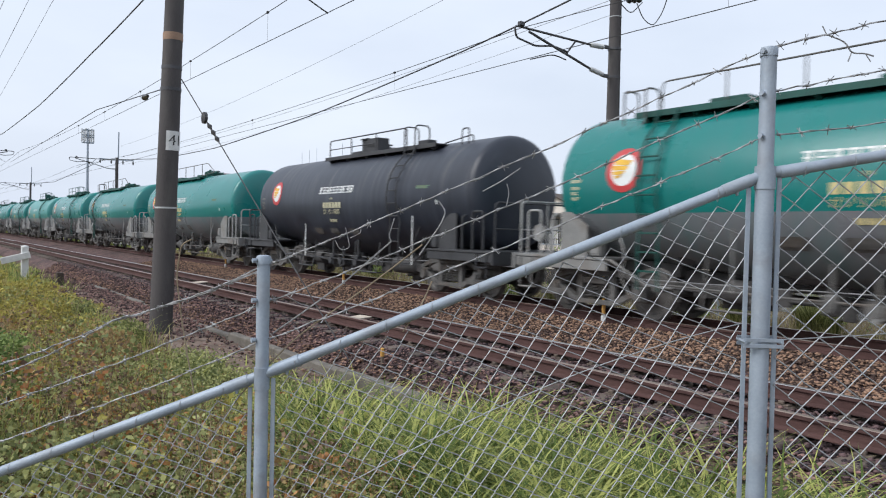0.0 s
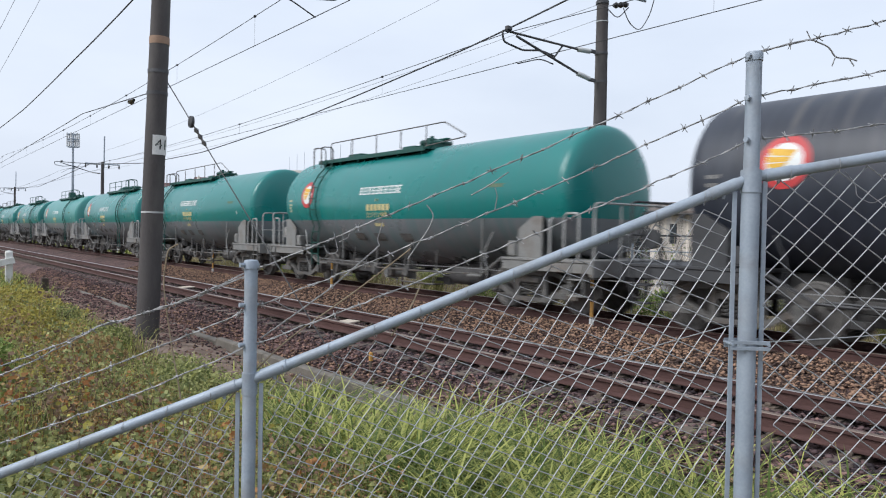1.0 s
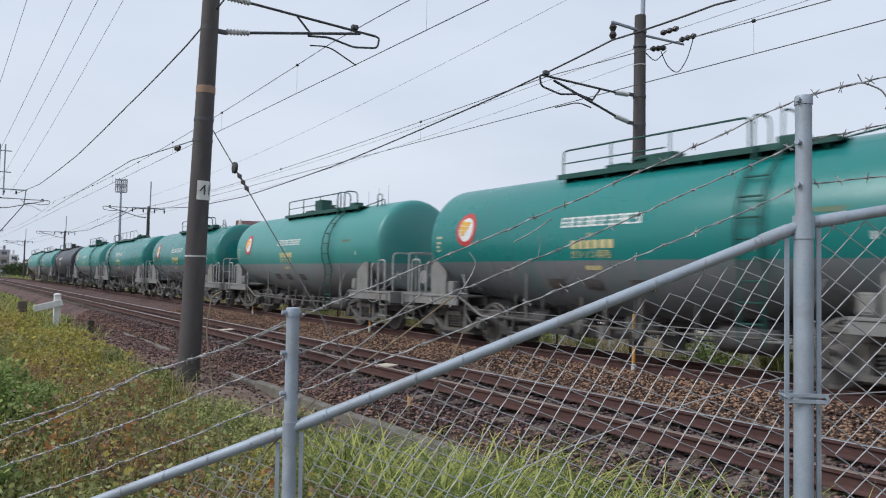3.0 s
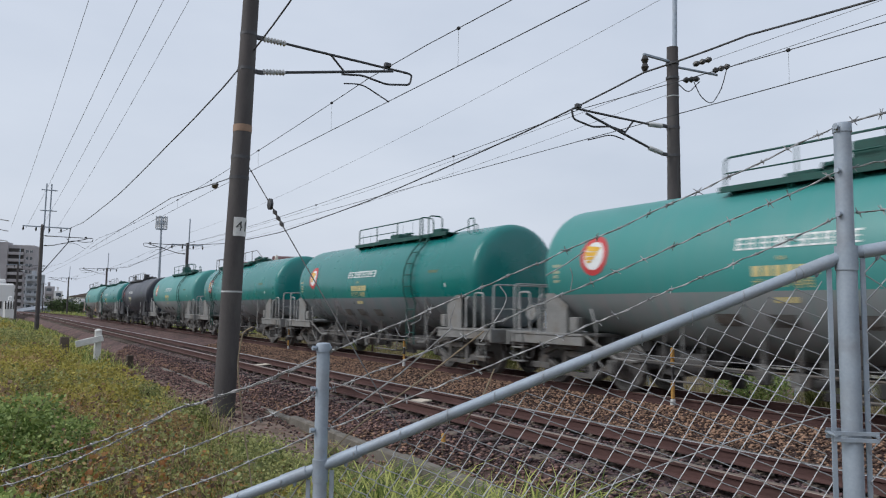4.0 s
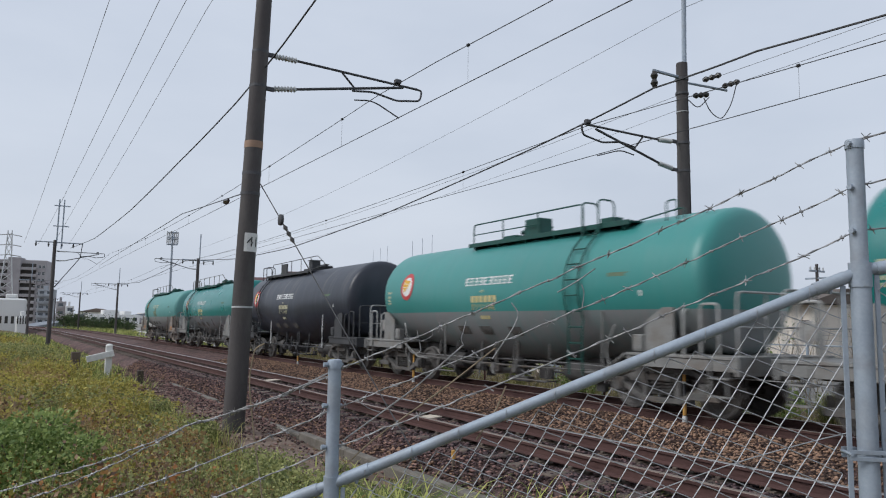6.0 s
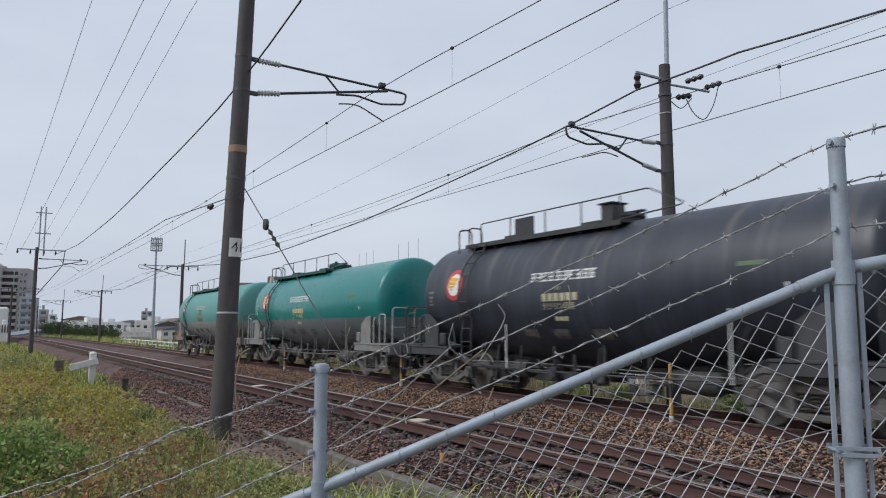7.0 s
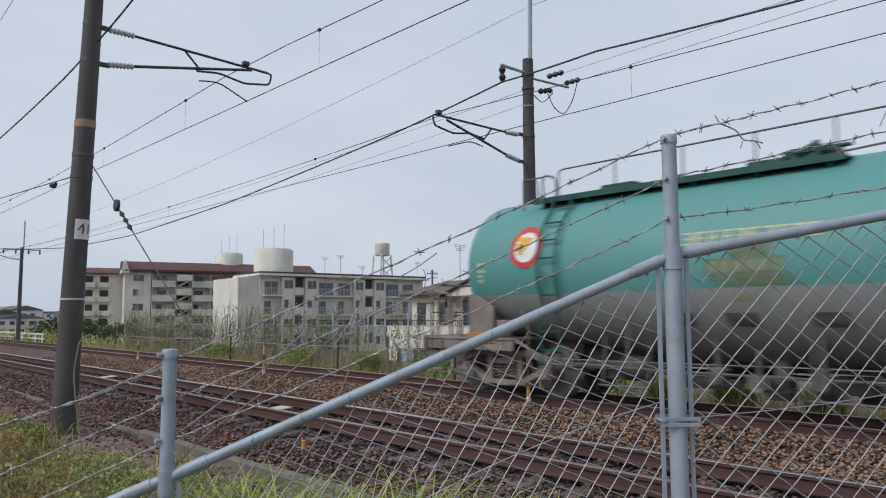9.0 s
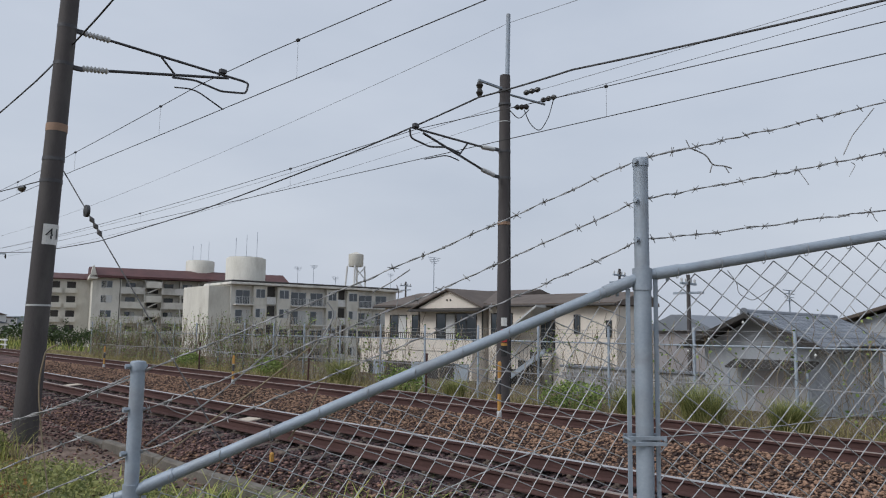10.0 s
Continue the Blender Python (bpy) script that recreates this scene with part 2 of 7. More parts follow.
FITTING_BLACK = mat("black_wagon_steelwork", (0.028, 0.029, 0.032), (0.055, 0.056, 0.060), 0.6, 0, 3, bump=0.2)
RAILING = mat("pale_grey_railing_paint", (0.27, 0.27, 0.265), (0.42, 0.42, 0.41), 0.5, 0.1, 5, bump=0.1, speck=((0.16, 0.12, 0.09), 0.5, 6))
STAIN = mat("dried_oil_stain", (0.085, 0.14, 0.085), (0.145, 0.185, 0.11), 0.7, 0, 5, bump=0.1, speck=((0.075, 0.22, 0.195), 0.9, 3))
STAIN_PALE = mat("grimed_pale_lettering", (0.16, 0.20, 0.12), (0.26, 0.28, 0.17), 0.7, 0, 8, bump=0)
FITTING_RUST = mat("rusty_wagon_steelwork", (0.14, 0.115, 0.098), (0.26, 0.225, 0.195), 0.8, 0, 3, bump=0.3)
BOGIE = mat("dusty_bogie_steel", (0.062, 0.060, 0.058), (0.165, 0.160, 0.153), 0.8, 0.1, 5, bump=0.3, speck=((0.11, 0.075, 0.05), 0.6, 4))
WHEEL = mat("worn_wheel_steel", (0.11, 0.105, 0.10), (0.21, 0.20, 0.19), 0.6, 0.5, 6, bump=0.15)
UNDER = mat("dark_underframe", (0.038, 0.037, 0.038), (0.090, 0.086, 0.084), 0.8, 0, 5, bump=0.2)
WHITE_MARK = mat("white_lettering_paint", (0.62, 0.64, 0.63), (0.78, 0.79, 0.78), 0.5, 0, 14, bump=0)
YELLOW_MARK = mat("faded_yellow_lettering", (0.36, 0.34, 0.21), (0.60, 0.57, 0.40), 0.6, 0, 14, bump=0)
BROWN_MARK = mat("grimed_yellow_lettering", (0.44, 0.36, 0.13), (0.68, 0.60, 0.34), 0.6, 0, 14, bump=0)
RED_MARK = mat("red_ring_paint", (0.42, 0.030, 0.034), (0.56, 0.055, 0.055), 0.45, 0, 10, bump=0)
GOLD_MARK = mat("golden_wing_paint", (0.60, 0.32, 0.02), (0.74, 0.44, 0.04), 0.5, 0, 10, bump=0)
YELLOW_POST = mat("amber_marker_paint", (0.42, 0.21, 0.045), (0.56, 0.31, 0.08), 0.55, 0, 8, bump=0.1)
WHITE_PAINT = mat("weathered_white_paint", (0.55, 0.55, 0.53), (0.76, 0.76, 0.74), 0.6, 0, 5, bump=0.1)
PALE_BOARD = mat("weathered_pale_board", (0.42, 0.35, 0.28), (0.60, 0.52, 0.43), 0.8, 0, 4, (1, 6, 1), 0.2)
ORANGE_RUST = mat("orange_rust", (0.28, 0.12, 0.05), (0.46, 0.23, 0.10), 0.85, 0, 4, bump=0.3)
BLACK_INK = mat("black_ink", (0.02, 0.02, 0.02), (0.03, 0.03, 0.03), 0.6, 0, 8, bump=0)
TAPE = mat("brown_band", (0.24, 0.15, 0.10), (0.34, 0.22, 0.15), 0.7, 0, 6, bump=0.1)
CREAM = mat("cream_render_wall", (0.54, 0.52, 0.46), (0.70, 0.675, 0.61), 0.9, 0, 0.5, (1, 1, 0.4), 0.15, 6, speck=((0.30, 0.27, 0.22), 0.45, 0.7))
CREAM_GREY = mat("stained_concrete_wall", (0.55, 0.53, 0.49), (0.72, 0.70, 0.65), 0.9, 0, 0.4, (1, 1, 0.3), 0.15, 5, speck=((0.22, 0.21, 0.18), 0.6, 0.5))
HOUSE_WALL = mat("pale_house_wall", (0.60, 0.545, 0.48), (0.73, 0.665, 0.59), 0.9, 0, 0.6, (1, 1, 0.4), 0.1, 12)
ROOF_RED = mat("dark_red_roof", (0.060, 0.022, 0.022), (0.11, 0.042, 0.040), 0.7, 0, 0.8, bump=0.2, bscale=12)
ROOF_BROWN = mat("brown_slate_roof", (0.085, 0.066, 0.055), (0.15, 0.12, 0.10), 0.75, 0, 1.2, bump=0.3, bscale=14, obrand=0.4)
ROOF_TILE = mat("blue_grey_roof_tile", (0.10, 0.115, 0.14), (0.19, 0.21, 0.24), 0.5, 0, 2, bump=0.15, bscale=20, obrand=0.5)
SHED_WALL = mat("grey_rendered_wall", (0.31, 0.33, 0.36), (0.41, 0.43, 0.46), 0.85, 0, 0.8, (1, 1, 0.4), 0.2, 10, speck=((0.17, 0.17, 0.16), 0.5, 1))
# real dark trim; also painted shade inside openings and balcony recesses
DARK_TRIM_AND_SHADE = mat("dark_brown_trim_and_shade", (0.022, 0.019, 0.017), (0.045, 0.04, 0.036), 0.6, 0, 5, bump=0.1)
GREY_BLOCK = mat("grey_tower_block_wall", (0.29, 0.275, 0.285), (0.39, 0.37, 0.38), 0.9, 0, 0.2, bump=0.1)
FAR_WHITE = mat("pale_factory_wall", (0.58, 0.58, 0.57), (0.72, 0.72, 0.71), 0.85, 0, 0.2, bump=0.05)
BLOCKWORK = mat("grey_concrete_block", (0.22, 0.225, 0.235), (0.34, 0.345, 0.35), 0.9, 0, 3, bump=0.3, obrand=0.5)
# aerial haze is painted into this base colour
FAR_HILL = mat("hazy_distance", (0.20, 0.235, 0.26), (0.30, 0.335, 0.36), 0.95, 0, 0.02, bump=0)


def glass_mat():
    m = bpy.data.materials.new("window_glass")
    m.use_nodes = True
    p = m.node_tree.nodes["Principled BSDF"]
    p.inputs["Base Color"].default_value = (0.045, 0.055, 0.065, 1)
    p.inputs["Roughness"].default_value = 0.06
    p.inputs["Specular IOR Level"].default_value = 0.8
    return m


GLASS = glass_mat()
CURTAIN = mat("net_curtain", (0.42, 0.43, 0.43), (0.60, 0.60, 0.58), 0.9, 0, 3, (8, 8, 0.2), 0.1)


# ---- mesh building ----
class Mesh:
    """Collects vertices and faces of one part."""
    def __init__(self):
        self.v, self.f, self.mi, self.cur = [], [], [], 0

    def add(self, vs, fs):
        k = len(self.v)
        self.v.extend(vs)
        self.f.extend([tuple(i + k for i in f) for f in fs])
        self.mi.extend([self.cur] * len(fs))

    def box(self, x0, x1, y0, y1, z0, z1, c=0.0, m=None):
        ctr = Vector(((x0 + x1) / 2, (y0 + y1) / 2, (z0 + z1) / 2))
        hs = (abs(x1 - x0) / 2, abs(y1 - y0) / 2, abs(z1 - z0) / 2)
        c = min(c, *(q * 0.45 for q in hs))
        if c <= 0:
            vs = [Vector((sx * hs[0], sy * hs[1], sz * hs[2])) for sx in (-1, 1) for sy in (-1, 1) for sz in (-1, 1)]
            fs = [(0, 1, 3, 2), (4, 6, 7, 5), (0, 4, 5, 1), (2, 3, 7, 6), (0, 2, 6, 4), (1, 5, 7, 3)]
        else:
            idx, vs = {}, []
            for s in ((a, b, d) for a in (-1, 1) for b in (-1, 1) for d in (-1, 1)):
                for ax in range(3):
                    idx[s, ax] = len(vs)
                    vs.append(Vector([s[i] * (hs[i] - (0 if i == ax else c)) for i in range(3)]))
            fs = []
            for ax in range(3):
                o = [i for i in range(3) if i != ax]
                for s in (-1, 1):
                    loop = []
                    for a, b in ((-1, -1), (1, -1), (1, 1), (-1, 1)):
                        q = [0, 0, 0]; q[ax], q[o[0]], q[o[1]] = s, a, b
                        loop.append(idx[tuple(q), ax])
                    fs.append(tuple(loop))
                for a in (-1, 1):
                    for b in (-1, 1):
                        q0, q1 = [0, 0, 0], [0, 0, 0]
                        q0[ax], q1[ax] = -1, 1
                        q0[o[0]] = q1[o[0]] = a; q0[o[1]] = q1[o[1]] = b
                        fs.append((idx[tuple(q0), o[0]], idx[tuple(q1), o[0]], idx[tuple(q1), o[1]], idx[tuple(q0), o[1]]))
            for s in ((a, b, d) for a in (-1, 1) for b in (-1, 1) for d in (-1, 1)):
                fs.append((idx[s, 0], idx[s, 1], idx[s, 2]))
        out = []
        for f in fs:
            p = [vs[i] for i in f]
            nrm = (p[1] - p[0]).cross(p[2] - p[0])
            out.append(f if nrm.dot(sum(p, Vector()) / len(p)) > 0 else tuple(reversed(f)))
        vs = [q + ctr for q in vs]
        if m is not None:
            vs = [m @ q for q in vs]
        self.add(vs, out)
        return self

    def tube(self, pts, r, sides=6, caps=True):
        pts = [Vector(p) for p in pts]
        n = len(pts)
        rs = r if isinstance(r, (list, tuple)) else [r] * n
        ring, up = [], None
        for i, p in enumerate(pts):
            d = (pts[min(i + 1, n - 1)] - pts[max(i - 1, 0)]).normalized()
            if up is None:
                up = Vector((0, 0, 1)) if abs(d.z) < 0.9 else Vector((1, 0, 0))
            u = d.cross(up)
            if u.length < 1e-5:
                u = d.cross(Vector((0.3, 1, 0.2)))
            u.normalize(); w = u.cross(d).normalized(); up = w
            ring += [p + (u * math.cos(2 * math.pi * k / sides) + w * math.sin(2 * math.pi * k / sides)) * rs[i] for k in range(sides)]
        fs = []
        for i in range(n - 1):
            for k in range(sides):
                a, b = i * sides + k, i * sides + (k + 1) % sides
                fs.append((a, a + sides, b + sides, b))
        if caps:
            fs.append(tuple(range(sides))); fs.append(tuple((n - 1) * sides + k for k in reversed(range(sides))))
        self.add(ring, fs)
        return self

    def lathe(self, profile, origin, axis="z", sides=24, caps=True):
        """profile: (along, radius) pairs."""
        o = Vector(origin)
        vs = []
        for a, r in profile:
            for k in range(sides):
                c, s = math.cos(2 * math.pi * k / sides) * r, math.sin(2 * math.pi * k / sides) * r
                vs.append(o + Vector({"z": (c, s, a), "y": (c, a, -s), "x": (a, c, s)}[axis]))
        fs = []
        for i in range(len(profile) - 1):
            for k in range(sides):
                a, b = i * sides + k, i * sides + (k + 1) % sides
                fs.append((a, b, b + sides, a + sides))
        if caps:
            fs.append(tuple(reversed(range(sides)))); fs.append(tuple((len(profile) - 1) * sides + k for k in range(sides)))
        self.add(vs, fs)
        return self

    def prism(self, poly, axis, a0, a1):
        """Extrudes a polygon: axis 'x' takes (y, z), 'y' takes (x, z), 'z' takes (x, y)."""
        put = {"x": lambda p, a: (a, p[0], p[1]), "y": lambda p, a: (p[0], a, p[1]), "z": lambda p, a: (p[0], p[1], a)}[axis]
        n = len(poly)
        vs = [Vector(put(p, a)) for a in (a0, a1) for p in poly]
        fs = [(i, (i + 1) % n, (i + 1) % n + n, i + n) for i in range(n)] + [tuple(reversed(range(n))), tuple(range(n, 2 * n))]
        area = sum(poly[i][0] * poly[(i + 1) % n][1] - poly[(i + 1) % n][0] * poly[i][1] for i in range(n))
        if (area > 0) == (a1 < a0):
            fs = [tuple(reversed(f)) for f in fs]
        if axis == "y":
            fs = [tuple(reversed(f)) for f in fs]
        self.add(vs, fs)
        return self

    def data(self, name, mats, smooth=False):
        me = bpy.data.meshes.new(name)
        me.from_pydata([tuple(q) for q in self.v], [], self.f)
        for m in mats if isinstance(mats, (list, tuple)) else [mats]:
            me.materials.append(m)
        if any(self.mi):
            me.polygons.foreach_set("material_index", self.mi)
        if smooth:
            me.polygons.foreach_set("use_smooth", [True] * len(self.f))
            me.set_sharp_from_angle(angle=radians(38))
        me.update()
        return me


def part(name, mesh, mats, parent=None, label="", smooth=False, at=None):
    ob = new(name, mesh.data(name, mats, smooth) if isinstance(mesh, Mesh) else mesh)
    ob.parent = parent
    if at is not None:
        ob.matrix_basis = at
    return tagged(ob, label)


def thing(name, label, category, group="", kind="", at=None):
    ob = new(name)
    ob.empty_display_size = 0.2
    if at is not None:
        ob.matrix_basis = at
    return tagged(ob, label, category, group, kind)


def bend(p, q, r, q2, n=5):
    """Points of a rounded corner at q between p and q2."""
    p, q, q2 = Vector(p), Vector(q), Vector(q2)
    a, b = q + (p - q).normalized() * r, q + (q2 - q).normalized() * r
    return [(1 - t) ** 2 * a + 2 * t * (1 - t) * q + t * t * b for t in [i / (n - 1) for i in range(n)]]


def rounded(pts, r, n=5):
    pts = [Vector(p) for p in pts]
    out = [pts[0]]
    for i in range(1, len(pts) - 1):
        out += bend(pts[i - 1], pts[i], min(r, (pts[i] - pts[i - 1]).length * 0.45, (pts[i + 1] - pts[i]).length * 0.45), pts[i + 1], n)
    return out + [pts[-1]]


def text_mesh(body, size):
    cu = bpy.data.curves.new("sign_text", "FONT")
    cu.body, cu.size, cu.align_x, cu.align_y, cu.extrude = body, size, "CENTER", "CENTER", 0.002
    ob = bpy.data.objects.new("sign_text", cu)
    scene.collection.objects.link(ob)
    me = bpy.data.meshes.new_from_object(ob.evaluated_get(bpy.context.evaluated_depsgraph_get()))
    bpy.data.objects.remove(ob)
    me.materials.clear()
    me.materials.append(BLACK_INK)
    return me


# ---- ground, tracks ----
def curve_x(y):
    return -((y - 95.0) ** 2) / 1500.0 if y > 95 else 0.0


def ground_z(x, y):
    x -= curve_x(y)
    if x < 4.6:
        z = -0.62 + 0.115 * (4.6 - max(x, -3.0))
        if x < -3:
            z -= min(0.05 * (-3 - x), 1.5)
    elif x < 14.5:
        z = -0.62
    elif x < 18:
        z = -0.62
    else:
        z = -0.62 - min(0.075 * (x - 18), 2.2) - max(0, min((x - 48) * 0.06, 2.6))
    return z + 0.05 * noise.noise((x * 0.6, y * 0.6, 0.0)) + 0.03 * noise.noise((x * 2.1, y * 2.1, 3.0))


def shoulder(x, y):
    """Rubble heaped against the kerb further down the line."""
    t = max(0.0, min(1.0, (y - 13.2) / 1.5))
    return 0.17 * t * max(0.0, min(1.0, (x - 3.3) / 1.1)) * (0.75 + 0.6 * noise.noise((y * 0.45, 0.0, 9.0)))


def build_ground():
    xs = [-1500, -700, -300, -140, -70, -40, -24, -15, -10] + [-7 + 0.5 * i for i in range(23)] + [4.6, 5, 8, 11, 14.5, 16, 18, 20, 24, 28, 33, 40, 48, 58, 70, 85, 110, 150, 220, 340, 600, 1100, 2200]
    ys = [-900, -400, -150, -60, -30, -15, -8, -4] + [-2 + 0.6 * i for i in range(50)] + [29 + 2.5 * i for i in range(22)] + [90 + 10 * i for i in range(16)] + [280, 340, 420, 550, 800, 1300, 2200, 4000]
    ms = Mesh()
    nx = len(xs)
    ms.add([Vector((x, y, ground_z(x, y))) for y in ys for x in xs],
           [(j * nx + i, j * nx + i + 1, (j + 1) * nx + i + 1, (j + 1) * nx + i) for j in range(len(ys) - 1) for i in range(nx - 1)])
    tagged(part("ground", ms, EARTH, smooth=True), "rough turf and earth sloping down to the railway", "ground", kind="structure")
    # trodden strip beside the kerb
    ms = Mesh()
    ys = [4 + 0.5 * i for i in range(41)]
    cols = [0.0, 0.25, 0.5, 0.75, 1.0]
    vs = []
    for y in ys:
        x0, x1 = 3.35 + 0.35 * noise.noise((y * 0.5, 0, 5)) + max(0, (8.5 - y) * 0.2), 4.66
        vs += [Vector((x0 + (x1 - x0) * c, y, ground_z(x0 + (x1 - x0) * c, y) + 0.03 * math.sin(c * 3.1) + 0.004 + shoulder(x0 + (x1 - x0) * c, y))) for c in cols]
    ms.add(vs, [(j * 5 + i, j * 5 + i + 1, j * 5 + i + 6, j * 5 + i + 5) for j in range(len(ys) - 1) for i in range(4)])
    tagged(part("dirt_path", ms, DIRT, smooth=True), "bare trodden strip of dirt along the concrete kerb", "path", kind="structure")


RAIL_Y = [-60 + 5 * i for i in range(28)] + [82 + 6 * i for i in range(34)]
D1, D2, D3, D4 = 5.811, 6.878, 10.129, 11.196
CEN = (D3 + D4) / 2
RAIL_PROFILE = [(-0.062, -0.153), (0.062, -0.153), (0.062, -0.142), (0.012, -0.122), (0.009, -0.045), (0.034, -0.036), (0.034, -0.006), (0.026, 0.0), (-0.026, 0.0), (-0.034, -0.006), (-0.034, -0.036), (-0.009, -0.045), (-0.012, -0.122), (-0.062, -0.142)]


def sweep(profile, ys, x0):
    ms = Mesh()
    n = len(profile)
    ms.v = [Vector((x0 + curve_x(y) + p[0], y, p[1])) for y in ys for p in profile]
    for j in range(len(ys) - 1):
        for i in range(n):
            a, b = j * n + i, j * n + (i + 1) % n
            ms.f.append((b, a, a + n, b + n)); ms.mi.append(1 if i in (6, 7, 8) else 0)
    return ms


def build_tracks():
    prof = [(4.72, -0.70), (4.80, -0.52), (5.05, -0.36), (5.35, -0.235), (6.3, -0.215), (7.35, -0.235), (7.75, -0.30), (8.4, -0.33), (9.2, -0.19), (9.75, -0.13), (9.98, -0.20), (10.66, -0.215), (11.6, -0.235), (12.1, -0.36), (13.0, -0.60), (14.2, -0.70)]
    ms = Mesh()
    fine = []
    for (x0, z0), (x1, z1) in zip(prof, prof[1:]):
        k = max(1, round((x1 - x0) / 0.16))
        fine += [(x0 + (x1 - x0) * i / k, z0 + (z1 - z0) * i / k) for i in range(k)]
    fine.append(prof[-1])
    ys = [-60, -40, -20, -10, -4] + [0.2 * i for i in range(-5, 175)] + [35 + 1.5 * i for i in range(44)] + [105 + 6 * i for i in range(30)]
    n = len(fine)
    for y in ys:
        for x, z in fine:
            ms.v.append(Vector((x + curve_x(y), y, z + (0.022 * noise.noise((x * 7, y * 7, 1)) + 0.012 * noise.noise((x * 1.3, y * 1.3, 7)) - 0.012 if 0 < y < 40 else 0))))
    ms.f = [(j * n + i, j * n + i + 1, (j + 1) * n + i + 1, (j + 1) * n + i) for j in range(len(ys) - 1) for i in range(n - 1)]
    ms.mi = [0] * len(ms.f)
    tagged(part("ballast_bed", ms, BALLAST, smooth=True), "rust-stained stone ballast under both tracks", "ballast", kind="structure")
    for nm, xs, top, lab in (("track_near", (D1, D2), RAIL_TOP, "empty railway track with polished rail heads on rusty rails"), ("track_far", (D3, D4), RAIL_TOP_DULL, "railway track with brown rails carrying the tank train")):
        tr = thing(nm, lab, "railway track", kind="structure")
        for x in xs:
            part("rail", sweep(RAIL_PROFILE, RAIL_Y, x), [RAIL_RUST, RAIL_TOP_DULL if x == D1 else top], tr)
        c = sum(xs) / 2
        sl = Mesh().box(-1.0, 1.0, -0.11, 0.11, -0.30, -0.168, 0.015)
        for sx in (-0.5335, 0.5335):
            sl.box(sx - 0.10, sx + 0.10, -0.075, 0.075, -0.170, -0.150, 0.006)
            for e in (-0.085, 0.085):
                sl.box(sx + e - 0.02, sx + e + 0.02, -0.03, 0.03, -0.152, -0.118, 0.008)
        me = sl.data("sleeper", SLEEPER)
        y, k = -12.0, 0
        while y < 130 and k < 290:
            part("sleeper", me, None, tr, at=pose(c + curve_x(y), y, -0.028, 0, 0, random.uniform(-1, 1)))
            y += 0.6; k += 1
    # loose stones
    rng = np.random.default_rng(4)
    ico = [Vector(p).normalized() for p in ((0, 0, 1), (0.9, 0, 0.3), (0.2, 0.9, 0.25), (-0.8, 0.45, 0.3), (-0.7, -0.6, 0.25), (0.35, -0.9, 0.2), (0, 0, -1))]
    tri = [(0, 1, 2), (0, 2, 3), (0, 3, 4), (0, 4, 5), (0, 5, 1), (6, 2, 1), (6, 3, 2), (6, 4, 3), (6, 5, 4), (6, 1, 5)]
    base = np.array([tuple(q) for q in ico])
    N = 120000
    yy = 1.0 + 33.0 * rng.random(N) ** 1.35
    xx = 4.74 + 5.6 * rng.random(N)
    px, pz = np.array([p[0] for p in prof]), np.array([p[1] for p in prof])
    zz = np.interp(xx, px, pz)
    keep = np.ones(N, bool)
    for d in (D1, D2, D3):
        keep &= np.abs(xx - d) > 0.085
    xx, yy, zz = xx[keep], yy[keep], zz[keep]
    M = len(xx)
    size = (0.010 + 0.024 * rng.random(M) ** 1.6)[:, None, None] * (0.7 + 0.6 * rng.random((M, 7, 1)))
    th = rng.random(M) * 6.28
    c, s = np.cos(th), np.sin(th)
    v = base[None] * size * np.array([1.3, 1.0, 0.7])
    v = np.stack([v[..., 0] * c[:, None] - v[..., 1] * s[:, None], v[..., 0] * s[:, None] + v[..., 1] * c[:, None], v[..., 2]], -1)
    v += np.stack([xx, yy, zz + 0.012 + 0.02 * rng.random(M)], -1)[:, None]
    # rubble spilled over the dirt strip
    R = 9000
    ry = 6.0 + 24 * rng.random(R)
    rx = 3.3 + 1.36 * rng.random(R) ** 0.7
    far = (ry > 13.0 + 0.6 * rng.normal(size=R)) | (rng.random(R) < 0.12)
    rx, ry = rx[far], ry[far]
    R = len(rx)
    rz = np.array([ground_z(float(a), float(b)) + shoulder(float(a), float(b)) for a, b in zip(rx, ry)])
    k = rng.integers(0, M, R)
    rv = v[k] - np.stack([xx[k], yy[k], zz[k] + 0.02], -1)[:, None] + np.stack([rx, ry, rz + 0.035], -1)[:, None]
    soup("rubble", rv.reshape(-1, 3), (np.arange(R)[:, None, None] * 7 + np.array(tri)[None]).reshape(-1, 3), STONE, "brown rubble spilled beside the kerb", "ballast")
    tan = ((xx + 0.35 * rng.normal(size=M) > 7.45) & (xx < 10.2)) | ((xx + 0.15 * rng.normal(size=M) < 5.05) & (rng.random(M) < 0.6))
    # most stones of the near track take the darker colour
    dark_bed = ~tan & (xx + 0.22 * rng.normal(size=M) > 5.25) & (rng.random(M) < 0.88)
    for sel, m, nm, lab in ((dark_bed, STONE_DARK, "greasy_ballast_stones", "darker reddish ballast stones in the near track"), (~tan & ~dark_bed, STONE, "ballast_stones", "loose dark brown and grey ballast stones"), (tan, STONE_TAN, "tan_ballast_stones", "loose tan and orange ballast stones between the tracks")):
        k = int(sel.sum())
        soup(nm, v[sel].reshape(-1, 3), (np.arange(k)[:, None, None] * 7 + np.array(tri)[None]).reshape(-1, 3), m, lab, "ballast")


